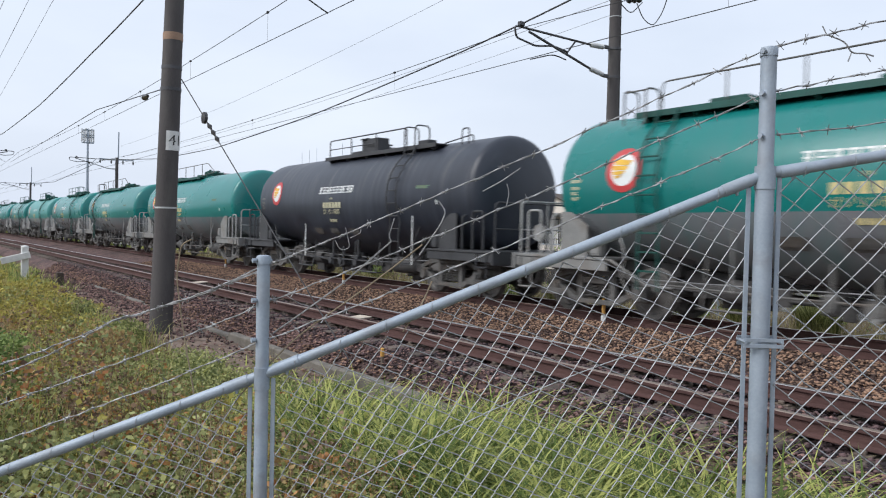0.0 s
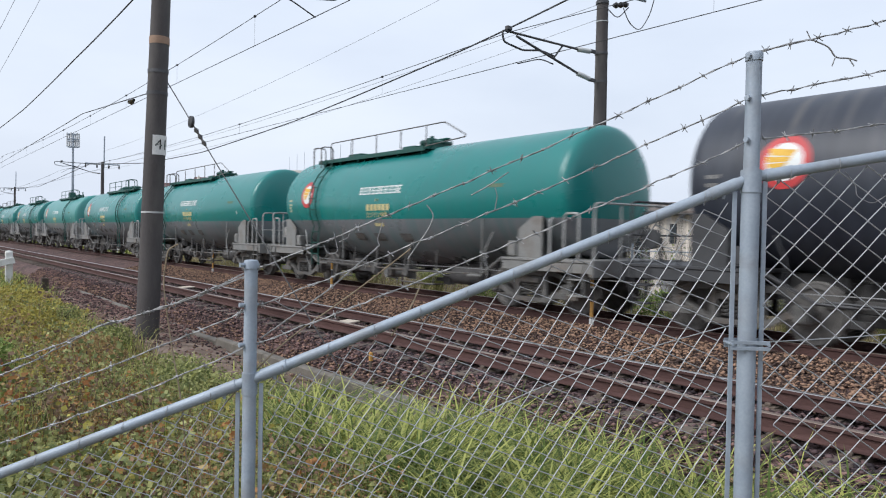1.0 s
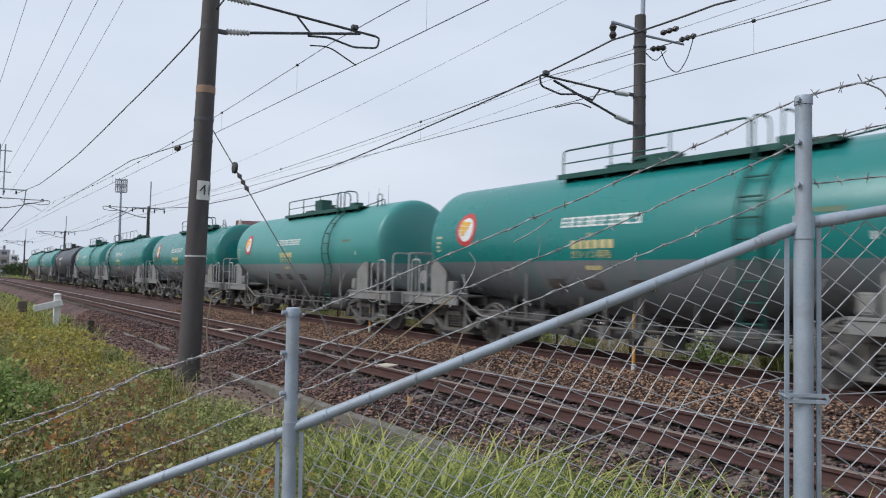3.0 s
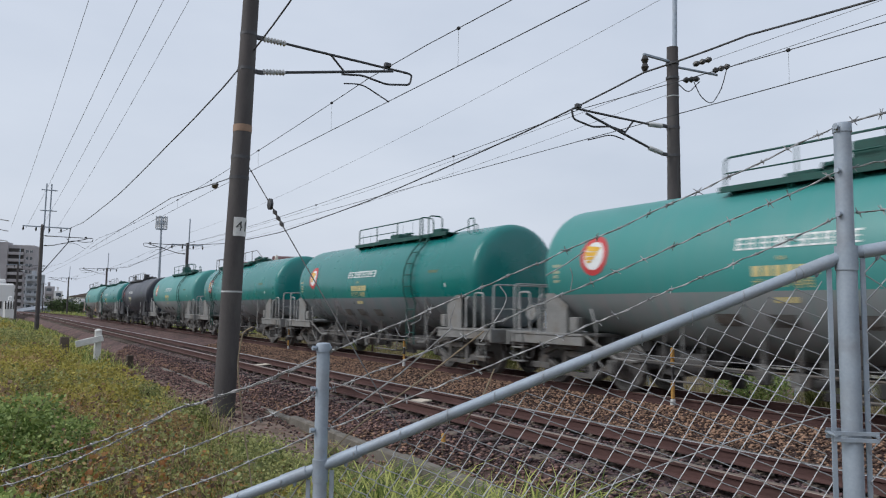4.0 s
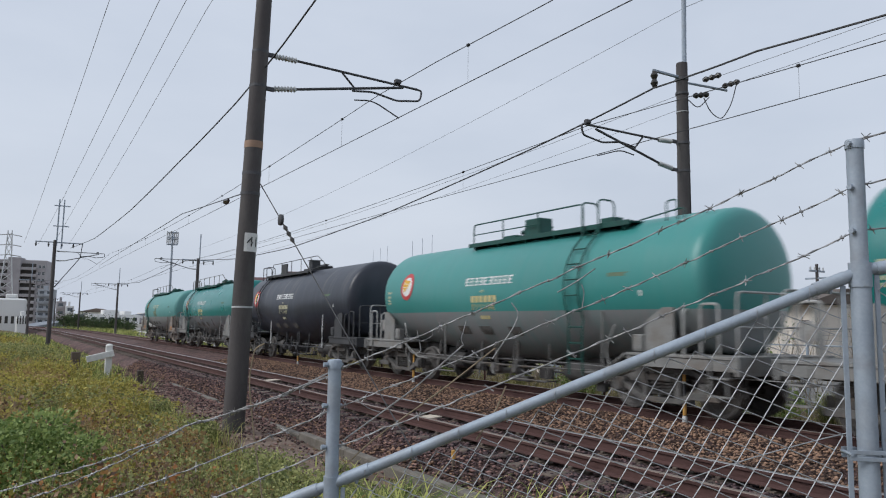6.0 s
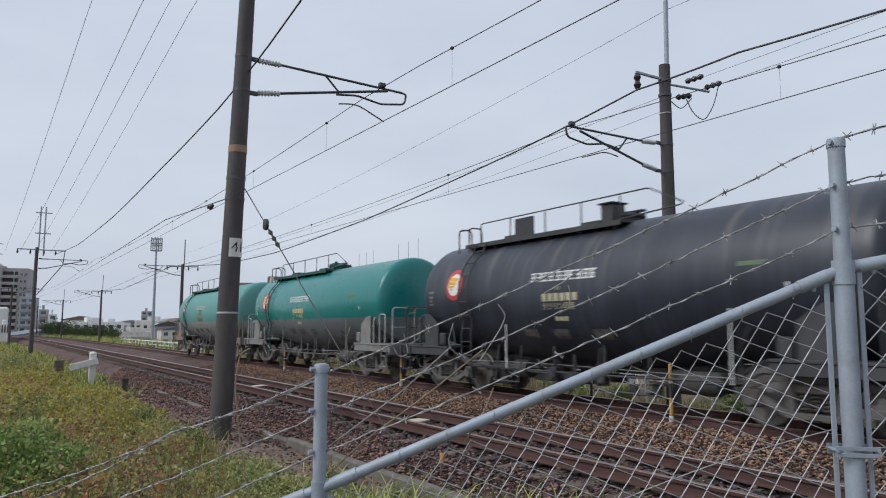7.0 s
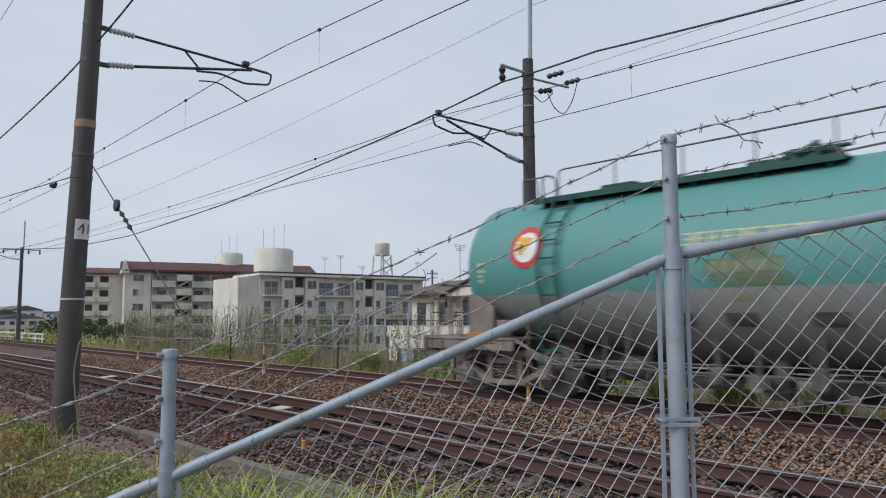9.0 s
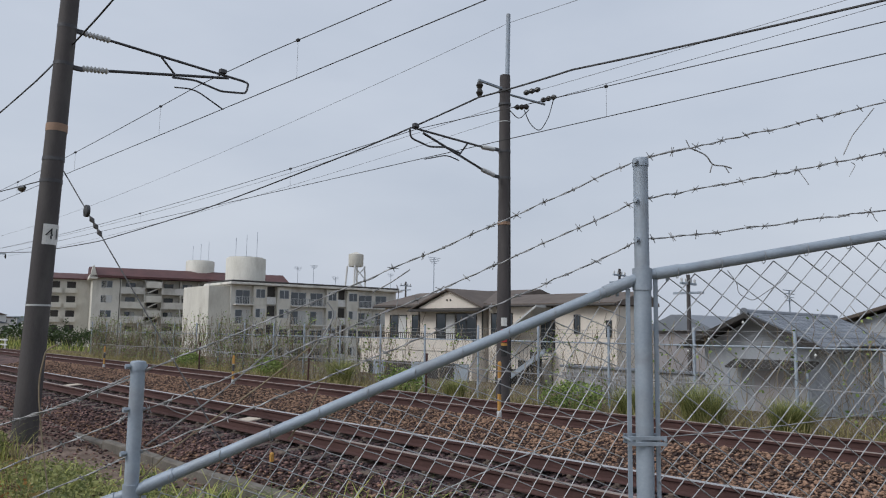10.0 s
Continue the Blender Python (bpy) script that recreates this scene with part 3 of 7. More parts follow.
def soup(name, v, f, material, label, category, kind="stuff", parent=None):
    """One mesh from numpy arrays; all faces have the same number of corners."""
    me = bpy.data.meshes.new(name)
    k = f.shape[1]
    me.vertices.add(len(v)); me.vertices.foreach_set("co", np.ascontiguousarray(v, np.float32).ravel())
    me.loops.add(f.size); me.loops.foreach_set("vertex_index", np.ascontiguousarray(f, np.int32).ravel())
    me.polygons.add(len(f)); me.polygons.foreach_set("loop_start", np.arange(0, f.size, k, dtype=np.int32))
    me.materials.append(material)
    me.update(calc_edges=True)
    ob = new(name, me)
    ob.parent = parent
    return tagged(ob, label, category, kind=kind)


def build_kerb():
    kerb = thing("kerb", "weathered concrete kerb along the ballast edge", "kerb", kind="structure")
    k = Mesh().box(-0.075, 0.075, -0.985, 0.985, -0.95, -0.44, 0.02)
    me = k.data("kerb_stone", KERB)
    for i in range(12):
        part("kerb_stone", me, None, kerb, at=pose(4.69 + random.uniform(-0.012, 0.012), 1.5 + 2.0 * i, random.uniform(-0.015, 0.01) - (0.05 if 5 < i < 9 else 0), 0, 0, random.uniform(-0.4, 0.4)))
    # light boards lying across the near rail, a white marker wire end
    for y, x, a in ((10.80, 6.17, 12), (19.5, 6.3, 8)):
        b = Mesh().box(-0.30, 0.30, -0.15, 0.15, -0.012, 0.012, 0.005)
        tagged(part("board", b, PALE_BOARD, at=pose(x, y, -0.105, 0, -3, a)), "pale weathered board lying between the rails", "board")


build_ground()
build_tracks()
build_kerb()


# ---- tank wagons ----
TOP = 3.52


def tank_r(y):
    a = abs(y)
    return 1.40 if a < 1.3 else 1.40 - 0.15 * min((a - 1.3) / 3.3, 1.0)


def skin(y, z, out=0.006):
    """A point on the tank's track-side face."""
    r = tank_r(y)
    zc = TOP - r
    d = z - zc
    return Vector((-math.sqrt(max(r * r - d * d, 0.0)) - out, y, z))


def patch(ms, y0, y1, z0, z1, nz=3, out=0.006):
    vs = [skin(y, z0 + (z1 - z0) * i / nz, out) for i in range(nz + 1) for y in (y0, y1)]
    ms.add(vs, [(2 * i, 2 * i + 2, 2 * i + 3, 2 * i + 1) for i in range(nz)])


def disc(ms, yc, zc, r0, r1, n=28, out=0.006, squash=1.0):
    """A ring (r0 > 0) or disc on the tank's face."""
    vs, fs = [], []
    for k in range(n):
        a = 2 * math.pi * k / n
        vs += [skin(yc + r * math.cos(a) * squash, zc + r * math.sin(a), out) for r in (r0, r1)]
    for k in range(n):
        q = (k + 1) % n
        fs.append((2 * k, 2 * q, 2 * q + 1, 2 * k + 1))
    ms.add(vs, fs)


def tank_mesh():
    ms = Mesh()
    prof = [(-5.60, 0.02), (-5.592, 0.30), (-5.567, 0.60), (-5.525, 0.88), (-5.48, 1.07), (-5.435, 1.165), (-5.38, 1.222), (-5.31, 1.245), (-5.22, 1.25)]
    ys = prof + [(-4.0, 0), (-3.0, 0), (-2.0, 0), (-1.3, 0), (0, 0), (1.3, 0), (2.0, 0), (3.0, 0), (4.0, 0)] + [(-a, r) for a, r in reversed(prof)]
    sides = 56
    vs = []
    for y, r in ys:
        if y < -4.9:
            y -= 0.38
        elif y > 4.9:
            y -= 0.12
        if r == 0:
            r = tank_r(y)
        zc = TOP - 1.25 if abs(y) > 4.7 else TOP - tank_r(y)
        vs += [Vector((r * math.cos(2 * math.pi * k / sides), y, zc + r * math.sin(2 * math.pi * k / sides))) for k in range(sides)]
    fs = []
    for i in range(len(ys) - 1):
        for k in range(sides):
            a, b = i * sides + k, i * sides + (k + 1) % sides
            fs.append((a, a + sides, b + sides, b))
    fs += [tuple(range(sides)), tuple((len(ys) - 1) * sides + k for k in reversed(range(sides)))]
    ms.add(vs, fs)
    return ms


def wheelset_mesh():
    ms = Mesh()
    for s in (-1, 1):
        x = 0.5335 * s
        back = [(x + s * 0.05, 0.05), (x + s * 0.05, 0.12), (x + s * 0.02, 0.2), (x + s * 0.03, 0.33), (x + s * 0.065, 0.36)]
        ms.lathe(back + [(x + s * 0.065, 0.36), (x + s * 0.065, 0.425), (x - s * 0.03, 0.43), (x - s * 0.045, 0.455), (x - s * 0.062, 0.455), (x - s * 0.062, 0.37), (x - s * 0.01, 0.32), (x - s * 0.02, 0.2), (x - s * 0.06, 0.12), (x - s * 0.08, 0.08)], (0, 0, 0), "x", 32)
    ms.lathe([(-0.86, 0.06), (-0.6, 0.075), (0.6, 0.075), (0.86, 0.06)], (0, 0, 0), "x", 12)
    return ms


def bogie_mesh():
    """Cast three-piece bogie: side frames with spring openings, bolster, axle boxes."""
    ms = Mesh()
    for s in (-1, 1):
        x0, x1 = (-0.93, -0.81) if s < 0 else (0.81, 0.93)
        ms.prism([(-1.10, 0.54), (-1.10, 0.63), (-0.62, 0.80), (0.62, 0.80), (1.10, 0.63), (1.10, 0.54), (0.62, 0.70), (-0.62, 0.70)], "x", x0, x1)
        ms.prism([(-0.98, 0.47), (-0.45, 0.20), (0.45, 0.20), (0.98, 0.47), (0.88, 0.52), (0.38, 0.28), (-0.38, 0.28), (-0.88, 0.52)], "x", x0, x1)
        for y in (-0.36, 0.36):
            ms.box(x0 + 0.01, x1 - 0.01, y - 0.06, y + 0.06, 0.27, 0.70, 0.012)
        for y in (-0.95, 0.95):
            ms.box(x0 - 0.03, x1 + 0.03, y - 0.13, y + 0.13, 0.30, 0.57, 0.03)
            xo = x0 - 0.03 if s < 0 else x1 + 0.03
            ms.lathe([(xo - 0.04 if s < 0 else xo - 0.01, 0.10), (xo + 0.01 if s < 0 else xo + 0.04, 0.10)], (0, y, 0.43), "x", 14)
        for y in (-0.17, 0.0, 0.17):
            pts = []
            xm = (x0 + x1) / 2
            for k in range(30):
                a = k * 0.9
                pts.append((xm + 0.06 * math.cos(a), y + 0.06 * math.sin(a), 0.31 + 0.24 * k / 29))
            ms.tube(pts, 0.016, 4)
        ms.box(x0 - 0.02, x1 + 0.02, -0.27, 0.27, 0.55, 0.68, 0.02)
        # brake block and hanger
        for y in (-1.44, 1.44):
            ms.box(x0 + 0.30 if s < 0 else x0 - 0.40, x0 + 0.40 if s < 0 else x0 - 0.30, y - 0.03, y + 0.03, 0.34, 0.54, 0.015)
    ms.box(-0.85, 0.85, -0.24, 0.24, 0.56, 0.80, 0.03)
    return ms


SADDLE = [(-0.31, 0.95), (0.31, 0.95), (0.31, 1.80), (0.08, 1.80), (-0.31, 1.56)]


def end_fittings(w, s, fit):
    """End platform with its beams at the end y = s * 6.4."""
    lo, hi = sorted((s * 4.2, s * 6.42))
    ep = part("end_platform", Mesh().box(-1.24, 1.24, lo, hi, 0.98, 1.03, 0.008), fit, w)
    for x in (-1.22, -0.42, 0.36, 1.16):
        part("platform_beam", Mesh().box(x, x + 0.06, lo, hi, 0.80, 0.978, 0.008), fit, ep)
    part("end_beam", Mesh().box(-1.26, 1.26, *sorted((s * 6.425, s * 6.50)), 0.74, 1.04, 0.01), fit, ep)
    part("centre_sill", Mesh().box(-0.30, 0.30, *sorted((s * 3.4, s * 6.40)), 0.72, 0.976, 0.02), UNDER, ep)
    return ep


def pipe_clutter():
    ms = Mesh()
    ms.tube(rounded([(-1.02, -3.3, 0.64), (-1.02, -1.0, 0.60), (-1.02, 1.2, 0.60), (-1.02, 3.4, 0.64)], 0.2), 0.022, 6)
    ms.tube([(-1.12, -1.9, 0.34), (-1.12, -0.6, 0.34)], 0.020, 6)
    ms.tube([(-1.12, 1.6, 0.34), (-1.12, 2.5, 0.34)], 0.020, 6)
    for y in (-1.85, -0.65, 1.65, 2.45):
        ms.tube([(-1.12, y, 0.34), (-1.04, y, 0.64), (-1.0, y, 1.1)], 0.018, 5)
    ms.tube([(-1.12, -1.6, 0.32), (-0.6, -1.6, 0.32)], 0.02, 5)
    return ms


def build_wagon(kind, paint, fit, small, shade, label, seed):
    """kind 'end': ladder and walkway start at the emblem's end; kind 'mid': walkway over the middle."""
    w = thing("tank_wagon", label, "tank wagon", "tank wagons of the freight train")
    part("tank", tank_mesh(), paint, w, shade, True)
    # emblem
    ey, ez = 3.85, 2.57 if paint is GREEN_OLD else 2.47
    em = Mesh(); disc(em, ey, ez, 0.255, 0.365, out=0.008); e = part("emblem_ring", em, RED_MARK, w, "red painted ring")
    em = Mesh(); disc(em, ey, ez, 0.001, 0.26, out=0.009); part("emblem_field", em, WHITE_MARK, e, "white painted field")
    em = Mesh()
    for a, b, c, d in (((0.22, 0.20), (-0.16, 0.15), (-0.10, 0.07), (0.20, 0.10)), ((0.25, 0.085), (-0.10, 0.06), (-0.06, 0.0), (0.23, 0.0)), ((0.24, -0.015), (-0.05, -0.01), (0.02, -0.07), (0.20, -0.075)), ((0.19, -0.09), (0.04, -0.08), (0.06, -0.12), (0.15, -0.135))):
        em.add([skin(ey + q[0], ez + q[1], 0.011) for q in (a, b, c, d)], [(0, 1, 2, 3)])
    part("emblem_wing", em, GOLD_MARK, e, "golden wing shape")
    # company name as a row of block glyphs, number and notes as bars
    nm = Mesh()
    y0 = 0.88 if kind == "end" else 0.78
    for i in range(10):
        y = y0 - 0.186 * i
        patch(nm, y - 0.15, y, 2.520, 2.548, 1); patch(nm, y - 0.15, y, 2.366, 2.392, 1)
        patch(nm, y - 0.13, y - 0.02, 2.444, 2.468, 1)
        for dy in random.Random(i + seed).sample((0.0, 0.045, 0.09, 0.13), 2):
            patch(nm, y - dy - 0.026, y - dy, 2.37, 2.54)
    part("name_lettering", nm, WHITE_MARK if paint is not GREEN_OLD else YELLOW_MARK, w, "row of pale block glyphs too small to read")
    ink = {"black_tank_paint": YELLOW_MARK, "faded_green_tank_paint": STAIN_PALE}.get(paint.name, BROWN_MARK)
    for i in range(6):
        y = 0.50 - 0.172 * i
        nu = Mesh()
        patch(nu, y - 0.125, y, 1.975, 2.125)
        part("number_bar", nu, ink, w)
    for i in range(3):
        nu = Mesh()
        patch(nu, 0.2 - 0.13 * i - 0.1, 0.2 - 0.13 * i, 1.60, 1.68, 1)
        part("load_bar", nu, ink, w)
    for body, size, zc in (("タキ", 0.085, 2.215), ("ガソリン専用", 0.155, 1.865)):
        me = text_mesh(body, size)
        for v in me.vertices:
            v.co = skin(0.05 - v.co.x, zc + v.co.y, 0.009 + v.co.z)
        me.materials.clear(); me.materials.append(ink)
        part("lettering", me, None, w, "painted letters reading " + body)
    for z, k in ((2.30, 5), (2.18, 2), (2.09, 4), (2.0, 3)):
        mk = Mesh()
        for i in range(k):
            patch(mk, 5.0 - 0.10 * i - 0.075, 5.0 - 0.10 * i, z, z + 0.055, 1)
        part("note_bar", mk, YELLOW_MARK if paint is not BLACK else FITTING_GREY, w)
    if paint is GREEN_OLD:
        for ya, yb, za, zb in ((0.55, -0.50, 1.93, 2.16), (0.22, -0.36, 2.16, 2.36), (0.34, -0.62, 1.79, 1.93)):
            sm = Mesh(); patch(sm, yb, ya, za, zb, 3, 0.004)
            part("oil_stain", sm, STAIN, w, "dull olive stain behind the number")
    tg = Mesh(); patch(tg, -4.60, -4.55, 2.00, 2.10, 1, 0.03)
    part("lamp_bracket", tg, WHITE_MARK, w, "small white tail lamp bracket")
    ib = Mesh(); patch(ib, -4.55, -3.80, 2.37, 2.44, 1)
    part("note_strip", ib, GREEN_PART if paint is GREEN_OLD else STAIN, w, "faded strip of small painted notes")
    # hinged plates low on the flank
    for y in (-0.95, 0.15, 1.05):
        pl = Mesh()
        patch(pl, y - 0.22, y + 0.22, 1.30, 1.44, 1, 0.03); patch(pl, y - 0.20, y + 0.20, 1.255, 1.30, 1, 0.012)
        part("placard_holder", pl, BOGIE, w)
    # walkway
    a, b = ((3.98, -1.09) if kind == "end" else (1.45, -3.95))
    wk = Mesh()
    for s in (-1, 1):
        x0, x1 = sorted((s * 0.30, s * 0.84))
        wk.box(x0, x1, b, a, 3.40, 3.435, 0.006)
        xo = s * 0.84
        wk.box(min(xo, xo + s * 0.02), max(xo, xo + s * 0.02), b, a, 3.35, 3.45, 0.004)
        for i in range(6):
            y = b + 0.2 + (a - b - 0.4) * i / 5
            wk.prism([(s * 0.28, 3.40), (s * 0.83, 3.40), (s * 0.83, 3.34), (s * 0.62, 3.12)], "y", y - 0.02, y + 0.02)
    wkob = part("walkway", wk, small, w, "steel walkway along the tank top")
    hy = -0.41 if kind == "end" else -0.2
    ht = Mesh()
    ht.lathe([(3.42, 0.34), (3.62, 0.34), (3.62, 0.40), (3.655, 0.40), (3.70, 0.30), (3.73, 0.12)], (0, hy, 0), "z", 24)
    for k in range(8):
        aa = math.pi * k / 4
        ht.lathe([(3.60, 0.025), (3.70, 0.025)], (0.37 * math.cos(aa), hy + 0.37 * math.sin(aa), 0), "z", 6)
    ht.box(-0.06, 0.06, hy - 0.5, hy + 0.42, 3.70, 3.74, 0.01)
    if kind == "end" and paint is not BLACK:
        ht.box(-0.36, -0.10, hy - 0.22, hy - 0.02, 3.50, 3.74, 0.03)
        ht.box(-0.36, -0.12, hy + 0.06, hy + 0.22, 3.50, 3.70, 0.03)
        ht.tube([(-0.22, hy - 0.12, 3.74), (-0.22, hy - 0.12, 3.79)], 0.05, 8)
    if paint is BLACK:
        ht.box(-0.52, -0.16, hy - 0.16, hy + 0.16, 3.44, 3.86, 0.02)
        ht.box(-0.56, -0.12, hy - 0.20, hy + 0.20, 3.86, 3.89, 0.01)
    ht.box(-0.50, -0.2, hy + 0.22, hy + 0.75, 3.44, 3.58, 0.02)
    part("hatch", ht, small, w, "bolted manhole hatch", True)
    covers = ([(-0.62, -0.34, 2.1, 2.75, 3.56), (0.2, 0.5, 0.8, 1.2, 3.6)] + ([(-0.80, -0.74, 1.50, 2.12, 3.86)] if paint is BLACK else [])) if kind == "end" else [(-0.66, -0.3, -1.1, -0.55, 3.62 if paint is GREEN else 3.84), (-0.6, -0.34, -3.3, -2.9, 3.60)]
    for x0, x1, y0_, y1_, z1 in covers:
        part("valve_cover", Mesh().box(x0, x1, y0_, y1_, 3.42, z1, 0.02), small, w, "raised valve cover box")
    hr = Mesh()
    RZ = 3.93
    if kind == "end":
        hr.tube(rounded([(-0.70, 3.55, 3.44), (-0.70, 3.55, RZ), (-0.70, -1.65, RZ + 0.03), (-0.70, -2.40, 3.60), (-0.70, -2.36, 3.56), (-0.70, -0.95, 3.48)], 0.10), 0.0145, 6)
        for y in (2.4, 1.2, 0.1, -0.95):
            hr.tube([(-0.70, y, 3.44), (-0.70, y, RZ + 0.01)], 0.015, 5)
        for y in (3.72, 4.15):
            hr.tube(rounded([(-0.92, y, 3.25), (-0.92, y, 3.84), (-0.55, y, 3.84), (-0.55, y, 3.44)], 0.12), 0.018, 6)
        hr.tube(rounded([(-0.92, 3.72, 3.80), (-0.92, 4.15, 3.80)], 0.1), 0.015, 5)
        ly = 3.31
    else:
        hr.tube(rounded([(-0.72, 1.42, 3.42), (-0.72, 1.42, RZ), (-0.72, -2.55, RZ), (-0.72, -2.55, 3.42)], 0.10), 0.018, 6)
        hr.tube([(-0.72, 1.42, 3.68), (-0.72, -1.0, 3.68)], 0.014, 5)
        for y in (0.2, -1.1):
            hr.tube([(-0.72, y, 3.42), (-0.72, y, RZ)], 0.015, 5)
        for y in (-2.75, -3.2):
            hr.tube(rounded([(-0.92, y, 3.25), (-0.92, y, 3.92), (-0.50, y, 3.92), (-0.50, y, 3.44)], 0.12), 0.018, 6)
        hr.tube(rounded([(-0.6, -3.95, 3.44), (-0.6, -5.0, 3.56), (-0.6, -5.0, 3.38)], 0.08), 0.016, 5)
        hr.tube(rounded([(-0.6, -4.6, 3.3), (-0.6, -4.6, 3.72), (-0.6, -4.85, 3.72), (-0.6, -4.85, 3.3)], 0.08), 0.016, 5)
        ly = -2.95
    part("handrail", hr, BOGIE if kind == "end" and paint is not BLACK else small, w, "bent tube handrail")
    ld = Mesh()
    for dy in (-0.19, 0.19):
        pts = [(-0.88, ly + dy, 3.42)] + [tuple(skin(ly + dy, z, 0.09)) for z in (3.2, 3.0, 2.75, 2.5, 2.2, 1.9, 1.6)]
        pts += [(-1.30, ly + dy, 1.3), (-1.28, ly + dy, 0.55)]
        ld.tube(pts, 0.02, 5)
    for i in range(9):
        z = 3.25 - 0.30 * i
        p = skin(ly, z, 0.09)
        x = p.x if z > 1.6 else -1.29
        ld.tube([(x, ly - 0.19, z), (x, ly + 0.19, z)], 0.016, 5)
    part("ladder", ld, small, w, "narrow steel ladder down the flank")
    # ends
    for s in (-1, 1):
        ep = end_fittings(w, s, fit)
        r = Mesh()
        y0 = s * 6.40
        tone = RAILING if paint in (GREEN, GREEN_PALE) else fit
        r.tube(rounded([(-1.20, s * 5.78, 1.02), (-1.20, s * 5.78, 1.84), (-1.20, s * 6.12, 1.84), (-1.20, s * 6.12, 1.02)], 0.09), 0.022, 6)
        part("side_railing", r, tone, ep, "bent tube grab railing")
        r = Mesh()
        r.tube(rounded([(-1.12, y0, 1.02), (-1.12, y0, 2.02), (0.95, y0, 2.02), (0.95, y0, 1.02)], 0.12), 0.022, 6)
        r.tube([(-1.12, y0, 1.48), (0.95, y0, 1.48)], 0.016, 5)
        for x in (-0.42, 0.30):
            r.tube([(x, y0, 1.02), (x, y0, 2.02)], 0.016, 5)
        part("end_railing", r, tone, ep, "bent tube railing across the end")
        if s > 0:
            bw_ = Mesh().lathe([(-0.03, 0.16), (0.0, 0.17), (0.03, 0.16)], (-0.75, y0 - 0.12, 1.42), "x", 16)
            bw_.tube([(-0.75, y0 - 0.12, 1.42), (-0.45, y0 - 0.12, 1.42), (-0.45, y0 - 0.12, 1.03)], 0.025, 6)
            part("hand_brake", bw_, tone, ep, "hand brake wheel on its column")
        for sx in (-1, 1):
            sd = Mesh().prism([(s * q[0] + s * 4.95, q[1]) for q in SADDLE], "x", sx * 1.22, sx * 1.19)
            for q in (-0.25,):
                sd.prism([(sx * 1.19, 0.98), (sx * 0.85, 0.98), (sx * 1.14, 1.50)], "y", s * 4.95 + s * q - 0.012, s * 4.95 + s * q + 0.012)
            part("saddle_plate", sd, fit, w, "flat side plate over the bogie")
            if paint is GREEN_OLD:
                part("rust_panel", Mesh().box(*sorted((sx * 1.224, sx * 1.236)), s * 4.95 - 0.33, s * 4.95 + 0.33, 0.93, 1.12, 0.004), ORANGE_RUST, w, "orange rusted foot of the side plate")
        by = s * 4.68
        part("bogie", bogie_mesh(), BOGIE if paint is not GREEN_OLD else FITTING_RUST, w, "cast steel bogie frame", at=pose(0, by, 0))
        cp = Mesh()
        cp.box(-0.12, 0.12, *sorted((s * 6.3, s * 6.58)), 0.76, 0.98, 0.03)
        cp.prism([(-0.20, s * 6.56), (0.20, s * 6.56), (0.22, s * 6.70), (0.05, s * 6.78), (-0.16, s * 6.76), (-0.22, s * 6.66)], "z", 0.74, 1.0)
        part("coupler", cp, UNDER, w, "knuckle coupler")
        ho = Mesh().tube(rounded([(-0.45, s * 6.42, 0.80), (-0.45, s * 6.55, 0.72), (-0.40, s * 6.68, 0.42), (-0.38, s * 6.77, 0.40)], 0.12), 0.024, 6)
        part("brake_hose", ho, UNDER, w, "rubber brake hose")
        st = Mesh()
        for z in (0.40, 0.68):
            st.box(-1.27, -1.10, *sorted((s * 5.95, s * 6.30)), z, z + 0.025, 0.004)
        for y in (5.97, 6.28):
            st.tube([(-1.24, s * y, 0.98), (-1.24, s * y, 0.40)], 0.016, 5)
        part("step", st, fit, w, "two-rung corner step")
    # slanted braces from the frame to the tank's foot, plates above the steps
    for s in (-1, 1):
        part("brace", Mesh().tube([(-1.20, s * 4.15, 1.00), (-1.12, s * 3.45, 0.62), (-1.08, s * 3.0, 0.60)], 0.024, 6), fit, w)
        part("cable_drop", Mesh().tube(rounded([(-1.25, s * 3.95, 1.5), (-1.29, s * 3.75, 1.1), (-1.27, s * 3.85, 0.7), (-1.2, s * 3.7, 0.45)], 0.15), 0.014, 5), RAILING if paint in (GREEN, GREEN_PALE) else fit, w)
        part("axle_guard", Mesh().box(-1.02, -0.99, s * 5.35, s * 5.95, 0.30, 0.42, 0.008), BOGIE, w)
    # braced grab posts on the flank platforms
    for y in (5.46, -5.46):
        part("grab_post", Mesh().tube(rounded([(-1.22, y, 0.98), (-1.22, y, 1.72), (-1.12, y, 1.78)], 0.05), 0.024, 8), RAILING if paint in (GREEN, GREEN_PALE) else fit, w)
    for y in (-3.6, 1.9):
        part("standpipe", Mesh().tube([(-1.22, y, 0.62), (-1.22, y, 1.75)], 0.017, 5), fit if paint is not BLACK else WHITE_MARK, w)
    part("brake_pipe", pipe_clutter(), BOGIE if paint is not BLACK else FITTING_BLACK, w, "run of brake pipes and a low step")
    rs = Mesh().lathe([(-0.55, 0.05), (-0.52, 0.15), (-0.45, 0.2), (0.45, 0.2), (0.52, 0.15), (0.55, 0.05)], (-0.55, -2.45, 0.55), "y", 18)
    part("air_reservoir", rs, UNDER, w, "dark cylindrical air reservoir", True)
    bc = Mesh().lathe([(-0.25, 0.19), (0.2, 0.19), (0.28, 0.1)], (-0.5, 2.2, 0.58), "y", 18)
    bc.box(-0.58, -0.42, 1.6, 3.2, 0.60, 0.66, 0.01)
